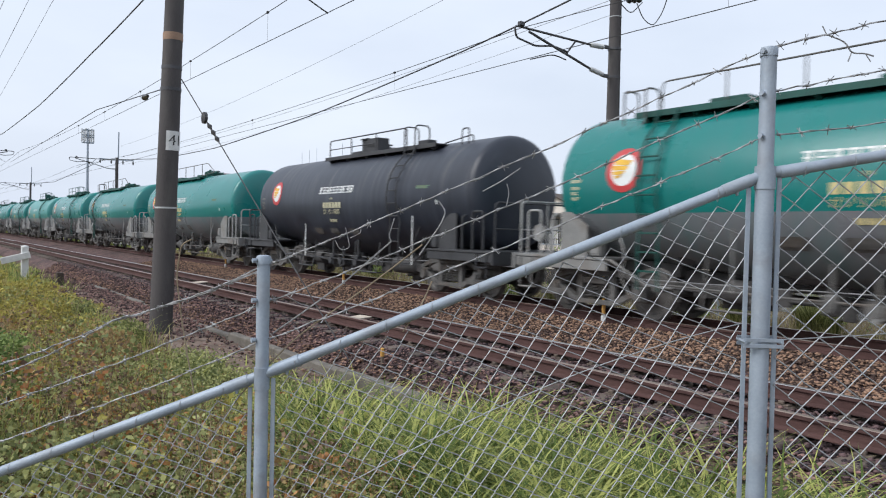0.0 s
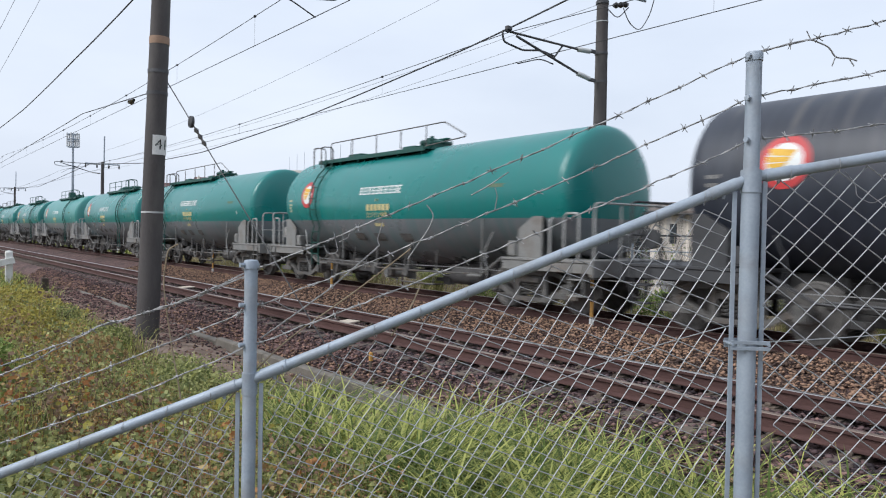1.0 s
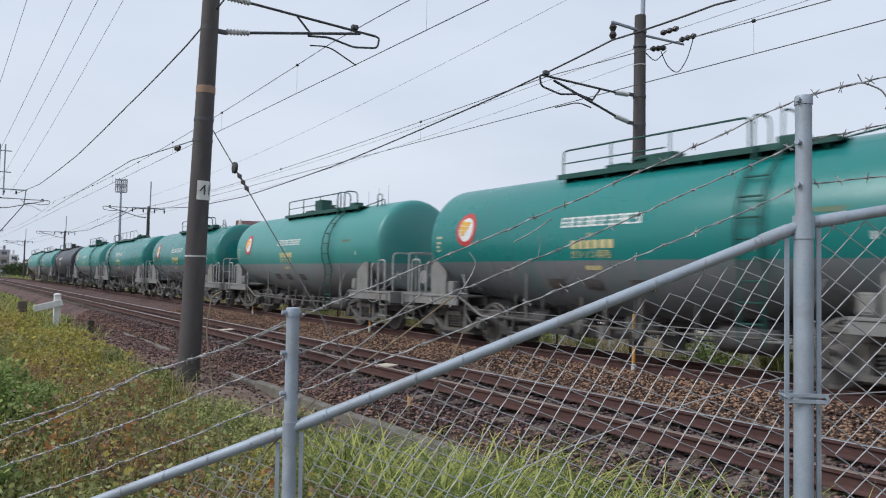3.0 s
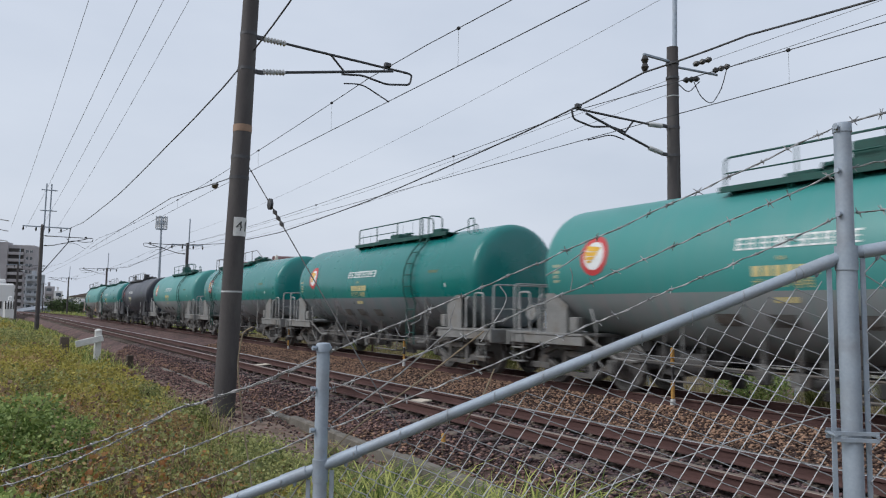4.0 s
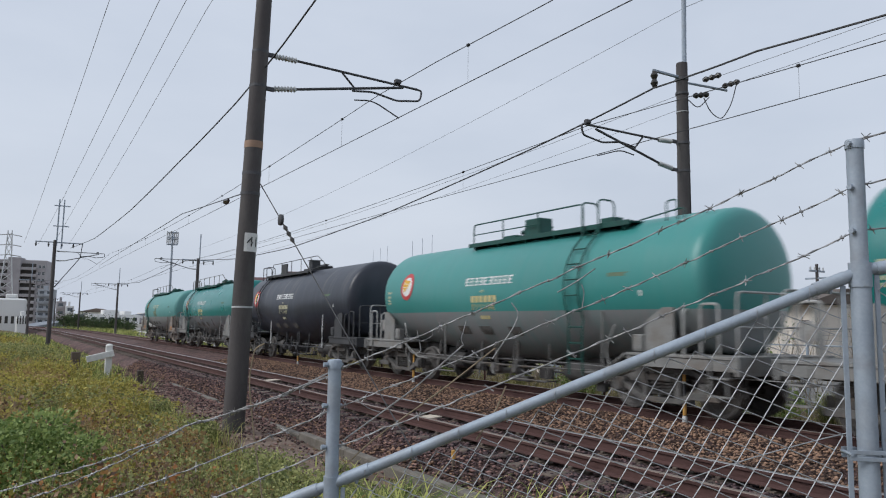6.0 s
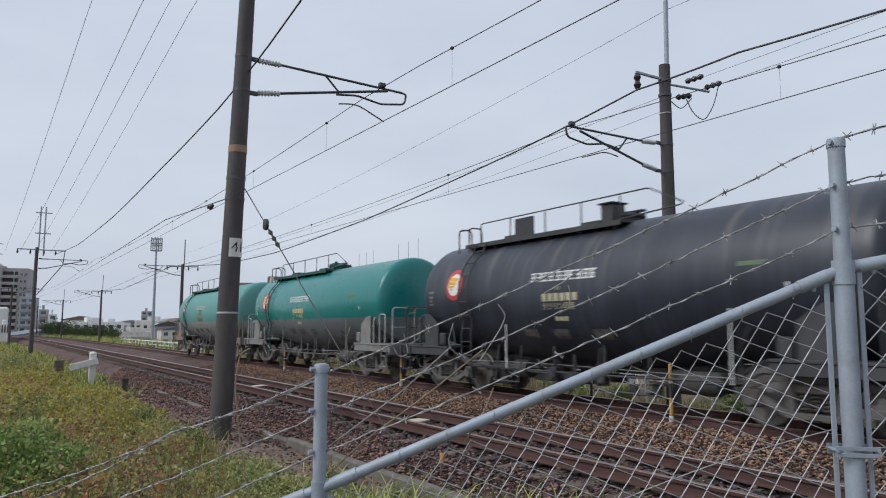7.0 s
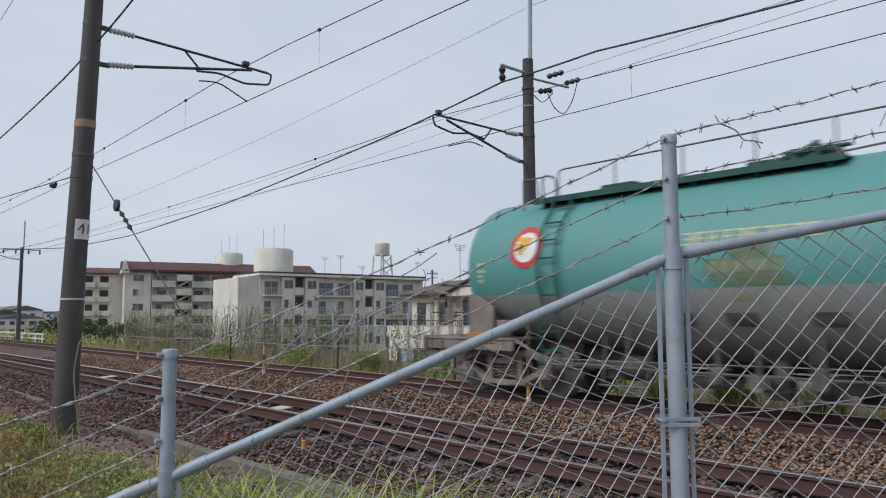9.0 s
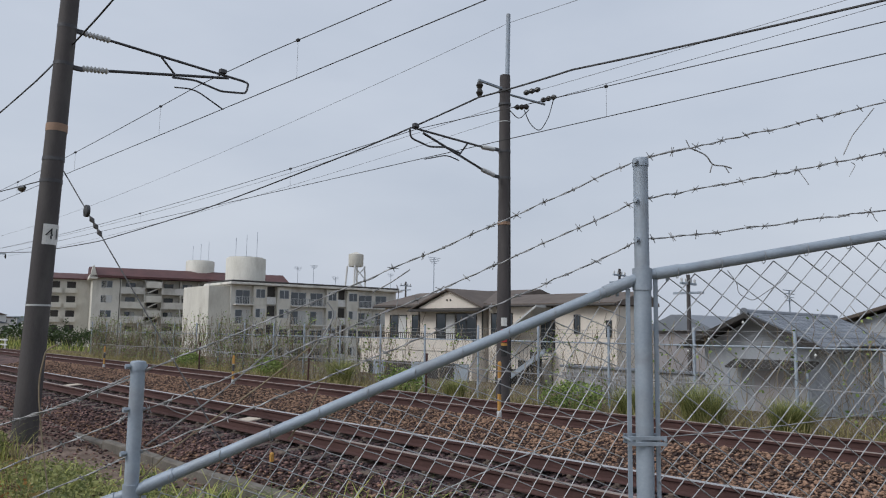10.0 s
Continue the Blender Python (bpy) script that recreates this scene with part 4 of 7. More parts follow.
    part("brake_cylinder", bc, UNDER, w, "dark brake cylinder with its rod", True)
    vo = Mesh().lathe([(0.34, 0.09), (0.5, 0.09), (0.52, 0.16), (0.56, 0.16), (0.58, 0.10), (0.95, 0.12)], (-0.35, 0.0, 0), "z", 14)
    vo.tube([(-0.35, 0, 0.45), (-1.08, 0.05, 0.45)], 0.07, 10)
    part("outlet_valve", vo, FITTING_GREY if paint is not BLACK else FITTING_BLACK, w, "bottom outlet valve", True)
    light = BOGIE if paint is not BLACK else FITTING_BLACK
    for y, h, k in ((0.62, 0.55, 0.10), (0.05, 0.40, 0.15), (-0.75, 0.62, 0.07)):
        vs_ = Mesh().box(-1.06, -0.90, y - k, y + k, 0.42, 0.42 + h * 0.5, 0.02)
        vs_.tube([(-0.98, y, 0.42 + h * 0.5), (-0.98, y, 0.55 + h)], 0.035, 8)
        vs_.lathe([(-1.10, 0.09), (-1.06, 0.09)], (0, y, 0.55), "x", 12)
        part("valve_stand", vs_, light, w, "upright valve stand under the tank")
    rg = Mesh()
    rr = random.Random(seed * 7 + 1)
    rg.box(-0.16, 0.16, -3.6, 3.6, 0.62, 0.86, 0.02)
    for i in range(26):
        y, z, x = rr.uniform(-3.4, 3.4), rr.uniform(0.28, 0.72), rr.uniform(-0.6, 0.7)
        a_, b_, c_ = rr.uniform(0.03, 0.10), rr.uniform(0.08, 0.34), rr.uniform(0.04, 0.15)
        rg.box(x - a_, x + a_, y - b_, y + b_, z - c_, z + c_, 0.01)
        rg.tube([(x, y, z), (x + rr.uniform(-0.05, 0.05), y + rr.uniform(-0.2, 0.2), 0.95)], 0.02, 5)
    for z, x, ya, yb in ((0.44, -0.35, -3.6, -1.2), (0.50, 0.25, -2.8, 2.9), (0.52, -0.62, 0.9, 3.6)):
        rg.tube([(x, ya, z), (x, yb, z + 0.05)], 0.024, 6)
    part("brake_rigging", rg, UNDER, w, "dark brake levers and rods under the tank")
    for s in (-1, 1):
        bk = Mesh()
        bk.box(-1.22, -1.06, s * 4.46 - 0.12, s * 4.46 + 0.12, 1.05, 1.34, 0.015)
        bk.box(-1.235, -1.222, s * 4.46 - 0.09, s * 4.46 + 0.09, 1.09, 1.29, 0.005)
        part("side_box", bk, fit, w, "small equipment box on the frame")
    me = WHEELS
    for s in (-1, 1):
        for q in (-0.95, 0.95):
            part("wheelset", me, None, w, "steel wheel pair on its axle", at=pose(0, s * 4.68 + q, 0.43))
    return w


WHEELS = wheelset_mesh().data("wheelset", WHEEL, True)
GL = "green over grey tank wagon, walkway beside the round emblem"
GM = "green over grey tank wagon, walkway over the tank's middle"
PROTO = {
    "GE": build_wagon("end", GREEN, FITTING_GREY, GREEN_PART, "tank painted green over grey", GL, 1),
    "GM": build_wagon("mid", GREEN, FITTING_GREY, GREEN_PART, "tank painted green over grey", GM, 2),
    "GP": build_wagon("mid", GREEN_PALE, FITTING_GREY, GREEN_PART, "tank painted chalky pale green over grey", "chalky pale green tank wagon, walkway over the tank's middle", 6),
    "BM": build_wagon("mid", BLACK, FITTING_BLACK, FITTING_BLACK, "all-black tank", "grimy black tank wagon, walkway over the middle", 3),
    "BE": build_wagon("end", BLACK, FITTING_BLACK, FITTING_BLACK, "all-black tank", "grimy black tank wagon, walkway beside the emblem", 4),
    "OE": build_wagon("end", GREEN_OLD, FITTING_RUST, GREEN_PART, "faded stained green over grey tank", "faded green and grey tail tank wagon with rusty fittings", 5),
}
ORDER = ["GE", "BM", "GE", "GE", "GM", "GP", "GM", "GE", "GP", "BE", "GE", "OE"]
Y0 = 7.74 - 3.85
WAGONS, used = [], set()
for i, k in enumerate(ORDER):
    ob = PROTO[k] if k not in used else copy_thing(PROTO[k], pose(CEN, Y0 + 13.57 * i, 0))
    used.add(k)
    ob.matrix_basis = pose(CEN, Y0 + 13.57 * i, 0)
    WAGONS.append(ob)


# ---- chain-link fence ----
FL = Vector((1.121, 2.673, 0)); FD = Vector((0.757, -0.6534, 0)).normalized(); FN = Vector((-FD.y, FD.x, 0))
PITCH = 1.866


def fence_z(s):
    """Height of the top rail's axis along the fence."""
    pts = [(-6.0, -1.55), (-3.73, -0.66), (-1.866, 0.085), (0.0, 0.835), (1.894, 1.650), (3.76, 1.995), (5.6, 2.31)]
    return float(np.interp(s, [p[0] for p in pts], [p[1] for p in pts]))


def fp(s, z, o=0.0):
    p = FL + FD * s + FN * o
    return Vector((p.x, p.y, z))


def barb_mesh(knots, seed, kinks=0.012):
    """A two-ply barbed strand through the given (s, z) knots, with barbs."""
    rng = random.Random(seed)
    pts = []
    for (s0, z0), (s1, z1) in zip(knots, knots[1:]):
        k = max(2, round((s1 - s0) / 0.05))
        for i in range(k):
            t = i / k
            sag = -0.018 * 4 * t * (1 - t)
            pts.append(fp(s0 + (s1 - s0) * t, z0 + (z1 - z0) * t + sag + rng.uniform(-1, 1) * kinks * 0.3, rng.uniform(-1, 1) * kinks))
    pts.append(fp(*knots[-1]))
    ms = Mesh()
    for ph in (0, math.pi):
        ms.tube([p + Vector((0, 0, 1)) * 0.0024 * math.sin(i * 2.1 + ph) + FN * 0.0026 * math.cos(i * 2.1 + ph) for i, p in enumerate(pts)], 0.0018, 4, False)
    for i in range(1, len(pts) - 1, 2):
        p = pts[i] + (pts[i + 1] - pts[i]) * rng.random()
        for _ in range(2):
            d = Vector((rng.uniform(-1, 1), rng.uniform(-1, 1), rng.uniform(-1, 1))).normalized() * 0.021
            ms.tube([p - d, p, p + d], 0.0017, 3, False)
        ms.tube([p - FD * 0.006, p + FD * 0.006], 0.0052, 5)
    return ms


def build_fence():
    fence = thing("chain_link_fence", "galvanised chain-link fence with barbed wire, stepping up a slope", "fence")
    posts = [-1.866, 0.0, 1.894, 3.76]
    for i, s in enumerate(posts):
        zt, zb = fence_z(s) + 0.465, fence_z(s) - 1.75
        p = fp(s, 0)
        end = s == 1.894  # the stout post where the fence changes its slope
        ru, rl = (0.0285, 0.0335) if end else (0.0255, 0.0265)
        ms = Mesh().lathe([(zb, rl), (fence_z(s) - 0.05, rl), (fence_z(s) - 0.045, ru), (zt - 0.012, ru)], (p.x, p.y, 0), "z", 20)
        po = part("post", ms, GALV, fence, "round steel post", True)
        cap = Mesh().lathe([(zt - 0.03, ru + 0.003), (zt - 0.004, ru + 0.003), (zt + 0.003, ru), (zt + 0.005, ru - 0.008), (zt + 0.006, 0.004)], (p.x, p.y, 0), "z", 20)
        part("post_cap", cap, GALV, po, "domed cap", True)
        for dz in (-0.03, 0.125, 0.28):
            k = Mesh()
            zz = fence_z(s) + 0.14 + dz + 0.03
            k.lathe([(-0.034, 0.006), (0.034, 0.006)], (p.x, p.y, zz), "x", 8)
            k.lathe([(-0.046, 0.010), (-0.03, 0.010)], (p.x, p.y, zz), "x", 6)
            part("wire_clip", k, GALV, po)
        zr = fence_z(s)
        sl = Mesh().lathe([(zr - 0.055, rl + 0.004), (zr + 0.03, rl + 0.004)], (p.x, p.y, 0), "z", 20)
        part("rail_collar", sl, GALV, po, "sleeve collar at the rail", True)
        for o in ((-0.058, 0.052) if end else (-0.046, 0.046)):
            tb = Mesh()
            q0, q1 = fp(s + o, zr - 0.03 + (0.02 if o > 0 else -0.02)), fp(s + o, zr - 1.6)
            m = Matrix.Translation((q0 + q1) / 2) @ Matrix(((FD.x, FN.x, 0, 0), (FD.y, FN.y, 0, 0), (0, 0, 1, 0), (0, 0, 0, 1)))
            tb.box(-0.0085, 0.0085, -0.003, 0.003, -(q0.z - q1.z) / 2, (q0.z - q1.z) / 2, 0.001, m)
            part("tension_bar", tb, GALV, fence, "flat tension bar laced into the mesh")
        for zc in (zr - 0.62, zr - 1.3):
            cl = Mesh()
            m = Matrix.Translation(fp(s, zc)) @ Matrix(((FD.x, FN.x, 0, 0), (FD.y, FN.y, 0, 0), (0, 0, 1, 0), (0, 0, 0, 1)))
            for zo in (-0.014, 0.008):
                cl.box(-0.072, 0.072, -0.040, -0.036, zo - 0.007, zo + 0.007, 0.001, m)
                cl.box(-0.072, 0.072, 0.036, 0.040, zo - 0.007, zo + 0.007, 0.001, m)
            for o in (-0.066, 0.066):
                q = fp(s + o, zc)
                cl.tube([q - FN * 0.045, q + FN * 0.05], 0.006, 6)
            part("clamp_band", cl, GALV, fence, "bolted clamp band round the post")
    spans = [(-3.73, -1.866), (-1.866, 0.0), (0.0, 1.894), (1.894, 3.76)]
    for a, b in spans:
        za, zb = fence_z(a), fence_z(b)
        a2, b2 = a + 0.02, b - 0.02
        sl = (zb - za) / (b - a)
        pts = [fp(a2, za + 0.008)] + [fp(a2 + 0.05, za + sl * 0.07)] + [fp(b2 - 0.05, zb - sl * 0.07), fp(b2, zb - 0.008)]
        r = part("top_rail", Mesh().tube(pts, 0.0205, 16), GALV, fence, "round top rail tube", True)
        for s0, s1 in ((a2 + 0.03, a2 + 0.13), (b2 - 0.13, b2 - 0.03)):
            part("rail_sleeve", Mesh().tube([fp(s0, za + sl * (s0 - a)), fp(s1, za + sl * (s1 - a))], 0.0235, 16), GALV, r, smooth=True)
            s2 = (s0 + s1) / 2
            part("rail_bolt", Mesh().tube([fp(s2, za + sl * (s2 - a) - 0.02), fp(s2, za + sl * (s2 - a) - 0.037)], [0.009, 0.005], 8), GALV, r)
        # woven mesh, slumped so that it leans less than the rail
        ms = Mesh()
        steep = sl > 0.3
        W, H, bot = (0.092, 0.081, 1.55) if steep else (0.107, 0.102, 1.55)
        th = math.radians(18.0)
        ct, st = math.cos(th), math.sin(th)
        u0, u1, v0, v1 = (-1.0, 2.9, -1.1, 2.2) if steep else (0.0, 1.9, 0.024, 1.6)
        for j in range(int((u1 - u0) / (W / 2))):
            run = []
            for k in range(int((v1 - v0) / (H / 2)) + 2):
                u, v = u0 + (j + ((k + j) % 2) * 1.12 - 0.06) * (W / 2), v0 + k * H / 2
                u += 0.010 * noise.noise((u * 1.7 + a, v * 1.7, 2)) + 0.004 * noise.noise((u * 9 + a, v * 9, 4))
                v += 0.012 * noise.noise((u * 1.3 + a, v * 1.5, 8)) + 0.004 * noise.noise((u * 9 + a, v * 9, 6))
                s, z = (a + u * ct + v * st, za + u * st - v * ct) if steep else (a + u, za + sl * u - v)
                rail = za + sl * (s - a)
                if a + 0.05 < s < b - 0.05 and rail - bot < z < rail - (0.022 if steep else 0.005):
                    run.append(fp(s, z, (0.005 if (k + j) % 2 else -0.005) + 0.014 * noise.noise((u * 1.1, v * 1.1, 5))))
                    continue
                if len(run) > 1:
                    sm = [run[0]]
                    for p, q in zip(run, run[1:]):
                        sm += [p + (q - p) * 0.05, p + (q - p) * 0.95]
                    ms.tube(sm + [run[-1]], 0.0020 if steep else 0.0024, 4, False)
                run = []
        part("wire_mesh", ms, WIRE_GALV, fence, "woven diamond wire mesh")
        # ties that hang the mesh on the rail
        s = a + 0.14
        while s < b - 0.1:
            z = za + sl * (s - a)
            tie = Mesh().tube([fp(s + 0.004 * math.cos(t), z + 0.026 * math.sin(t) - 0.006, 0.026 * math.cos(t)) for t in [i * 0.7 for i in range(10)]], 0.0016, 3, False)
            part("mesh_tie", tie, WIRE_GALV, fence)
            s += 0.176
    # steel wire threaded through the mesh, one sagging free
    part("tension_wire", Mesh().tube([fp(0.35 + 1.50 * t, 0.42 + 0.62 * t + 0.10 * math.sin(math.pi * t * 0.8), 0.012) for t in [i / 14 for i in range(15)]], 0.0022, 4), WIRE_GALV, fence)
    part("tension_wire", Mesh().tube([fp(1.9 + 1.8 * t, 1.03 + 0.30 * t - 0.05 * math.sin(math.pi * t), 0.012) for t in [i / 10 for i in range(11)]], 0.0022, 4), WIRE_GALV, fence)
    strands = ([(-3.73, 0.10), (-1.24, 0.79), (-0.61, 1.03), (0.0, 1.262), (1.894, 2.118), (3.76, 2.63)],
               [(-3.73, -0.35), (-1.24, 0.62), (0.0, 1.114), (1.894, 1.953), (3.76, 2.395)],
               [(-3.73, -0.50), (-1.24, 0.47), (0.0, 0.969), (1.894, 1.792), (3.76, 2.095)],
               [(-3.0, 0.25), (-1.238, 0.73), (-0.60, 1.035), (0.0, 1.25)])
    for j, knots in enumerate(strands):
        part("barbed_wire", barb_mesh(knots, 11 + j), BARB, fence, "rusty two-ply barbed wire strand")
    # broken strand ends curled on the upper wire, loose vines
    for pts, r in (([(1.92, 2.12), (2.01, 2.15), (2.10, 2.17), (2.17, 2.14), (2.19, 2.10), (2.24, 2.10), (2.27, 2.09)], 0.0030), ([(2.19, 2.10), (2.18, 2.07)], 0.0025), ([(2.24, 2.10), (2.26, 2.07)], 0.0022), ([(2.10, 2.17), (2.085, 2.20)], 0.0022),
                   ([(2.54, 2.10), (2.57, 2.06), (2.59, 2.03)], 0.0014), ([(2.77, 2.13), (2.79, 2.12), (2.76, 2.07)], 0.0014), ([(2.84, 1.94), (2.86, 1.90), (2.87, 1.89)], 0.0016), ([(2.74, 2.16), (2.78, 2.24), (2.88, 2.36)], 0.0022),
                   ([(2.57, 1.72), (2.62, 1.68), (2.68, 1.75)], 0.0014), ([(2.24, 1.68), (2.28, 1.63), (2.28, 1.59), (2.34, 1.56), (2.46, 1.64), (2.49, 1.68)], 0.0016),
                   ([(0.68, 1.53), (0.71, 1.49), (0.69, 1.44), (0.61, 1.32)], 0.0036), ([(0.51, 1.46), (0.49, 1.39), (0.50, 1.37)], 0.0026), ([(0.50, 1.37), (0.31, 1.20), (0.15, 1.08), (0.04, 1.0)], 0.0042), ([(0.85, 1.57), (0.92, 1.61), (0.99, 1.66)], 0.0032),
                   ([(0.28, 1.37), (0.30, 1.33), (0.34, 1.34), (0.32, 1.42)], 0.0024), ([(0.34, 1.38), (0.38, 1.40), (0.38, 1.42)], 0.0024), ([(0.09, 1.15), (0.14, 1.12), (0.18, 1.11)], 0.0024), ([(0.94, 1.60), (0.95, 1.57), (0.94, 1.51)], 0.0026)):
        part("wire_end", Mesh().tube(rounded([fp(a, z, 0.008) for a, z in pts], 0.02, 4), r if pts[0][0] > 1.5 else r * 0.75, 5), BARB, fence, "broken wire end or dry tendril caught on the wire")
    vine = thing("dry_vine", "dead brown vine stem leaning on the fence wires", "vine")
    for pts in ([(-0.55, 0.05), (-0.35, 0.35), (-0.12, 0.72), (0.12, 0.98), (0.42, 1.20), (0.62, 1.36)], [(-0.24, 0.35), (-0.28, 0.75), (-0.33, 1.0), (-0.36, 1.22), (-0.34, 1.34), (-0.30, 1.36)], [(0.55, 1.02), (0.62, 1.12), (0.66, 1.22)]):
        part("stem", Mesh().tube(rounded([fp(s, z, 0.02) for s, z in pts], 0.1, 4), 0.003, 5), DRY, vine)


# ---- overhead line ----
def insulator(ms, p, q, r, n):
    """Ribbed insulator from p to q."""
    p, q = Vector(p), Vector(q)
    pts, rs = [], []
    for i in range(n * 2 + 1):
        pts.append(p + (q - p) * i / (n * 2)); rs.append(r if i % 2 else r * 0.55)
    ms.tube(pts, rs, 10)


def band(pole, x, y, z, r, h, material, label):
    part("band", Mesh().lathe([(z - h / 2, r), (z + h / 2, r)], (x, y, 0), "z", 20), material, pole, label, True)


def concrete_pole(x, y, z0, z1, r0, r1, label, lean=0.0):
    po = thing("catenary_pole", label, "catenary pole", "poles of the overhead line")
    n = 8
    ms = Mesh()
    ms.tube([(x + lean * i / n, y, z0 + (z1 - z0) * i / n) for i in range(n + 1)], [r0 + (r1 - r0) * i / n for i in range(n + 1)], 22)
    part("mast", ms, POLE_CONC, po, "tapered dark concrete mast", True)
    return po


def cantilever(po, x, y, s, z, material=STEEL_DARK):
    """Hinged bracket that reaches from the pole's face at x towards the track (s = 1 or -1); z: heights."""
    tubes = Mesh().tube([(x + s * 0.62, y, z["u1"]), (x + s * z["reach"], y, z["u2"])], 0.026, 8)
    part("upper_tube", tubes, material, po)
    part("lower_tube", Mesh().tube([(x + s * 0.60, y, z["l1"]), (x + s * z["lreach"], y, z["l2"])], 0.028, 8), material, po)
    for za, zb in ((z["ub"], z["u1"]), (z["lb"], z["l1"])):
        i = Mesh(); insulator(i, (x + s * 0.18, y, za + (zb - za) * 0.25), (x + s * 0.62, y, zb), 0.062, 7)
        part("insulator", i, INSUL, po, "ribbed grey porcelain insulator")
        part("hinge", Mesh().box(min(x, x + s * 0.2), max(x, x + s * 0.2), y - 0.03, y + 0.03, za - 0.035, za + 0.045, 0.01), material, po)
    r = z["reach"]
    loop = rounded([(x + s * r, y, z["u2"]), (x + s * (r + 0.10), y, z["u2"] - 0.02), (x + s * (r + 0.06), y, z["u2"] - 0.24), (x + s * (r - 0.5), y, z["u2"] - 0.33), (x + s * (r - 1.05), y, z["u2"] - 0.24), (x + s * (r - 1.5), y, z["u2"] - 0.30)], 0.09)
    part("loop_tube", Mesh().tube(loop, 0.022, 8), material, po, "bent end loop of the bracket")
    part("strut", Mesh().tube([(x + s * (r - 1.75), y, z["u1"] + (z["u2"] - z["u1"]) * (r - 1.75 - 0.6) / (r - 0.6)), (x + s * (r - 1.45), y, z["l1"] + (z["l2"] - z["l1"]) * (r - 1.45 - 0.6) / (z["lreach"] - 0.6)), (x + s * (r - 1.5), y, z["u2"] - 0.30)], 0.02, 6), material, po)
    part("steady_arm", Mesh().tube(rounded([(x + s * (r - 1.45), y, z["u2"] - 0.48), (x + s * (r - 1.05), y, z["u2"] - 0.42), (x + s * z["cx"], y, z["cz"])], 0.3), 0.014, 6), material, po, "curved steady arm holding the contact wire")
    part("wire_clamp", Mesh().box(x + s * z["mx"] - 0.07, x + s * z["mx"] + 0.07, y - 0.05, y + 0.05, z["mz"] - 0.04, z["mz"] + 0.05, 0.012), material, po)


def catenary(name, label, x0, ym, zc, zm, y0, y1, step, material_c=COPPER):
    """Messenger and contact wire with droppers; the messenger sags between supports at ym."""
    th = thing(name, label, "overhead wire", "wires of the overhead line")
    def mz(y):
        i = max(k for k in range(len(ym)) if ym[k] <= y or k == 0)
        i = min(i, len(ym) - 2)
        t = (y - ym[i]) / (ym[i + 1] - ym[i])
        return zm - 0.42 * 4 * t * (1 - t)
    ys = [y0 + (y1 - y0) * i / 60 for i in range(61)]
    part("messenger_wire", Mesh().tube([(x0 + curve_x(y), y, mz(y)) for y in ys], 0.0085, 5), material_c, th)
    part("contact_wire", Mesh().tube([(x0 + curve_x(y), y, zc) for y in ys], 0.0085, 5), material_c, th)
    y = ym[1] - step * 0.48
    for k in range(-3, 12):
        yy = y + k * step
        if y0 < yy < y1:
            part("dropper", Mesh().tube([(x0, yy, mz(yy)), (x0, yy, zc)], 0.003, 4), THINWIRE, th)
            part("dropper_clip", Mesh().lathe([(-0.03, 0.012), (-0.02, 0.032), (0.02, 0.032), (0.03, 0.012)], (x0, yy, mz(yy)), "y", 8), COPPER, th)
    return th


def wire(name, label, pts, r, material, sag=0.0, n=24):
    """A single span wire through given points, sagging between them."""
    out = []
    for a, b in zip(pts, pts[1:]):
        a, b = Vector(a), Vector(b)
        for i in range(n):
            t = i / n
            out.append(a + (b - a) * t - Vector((0, 0, sag * 4 * t * (1 - t))))
    out.append(Vector(pts[-1]))
    ob = part(name, Mesh().tube(out, r, 5), material)
    return tagged(ob, label, "overhead wire", "wires of the overhead line")


GUY_FOOT = (5.0, 8.7, -0.5)


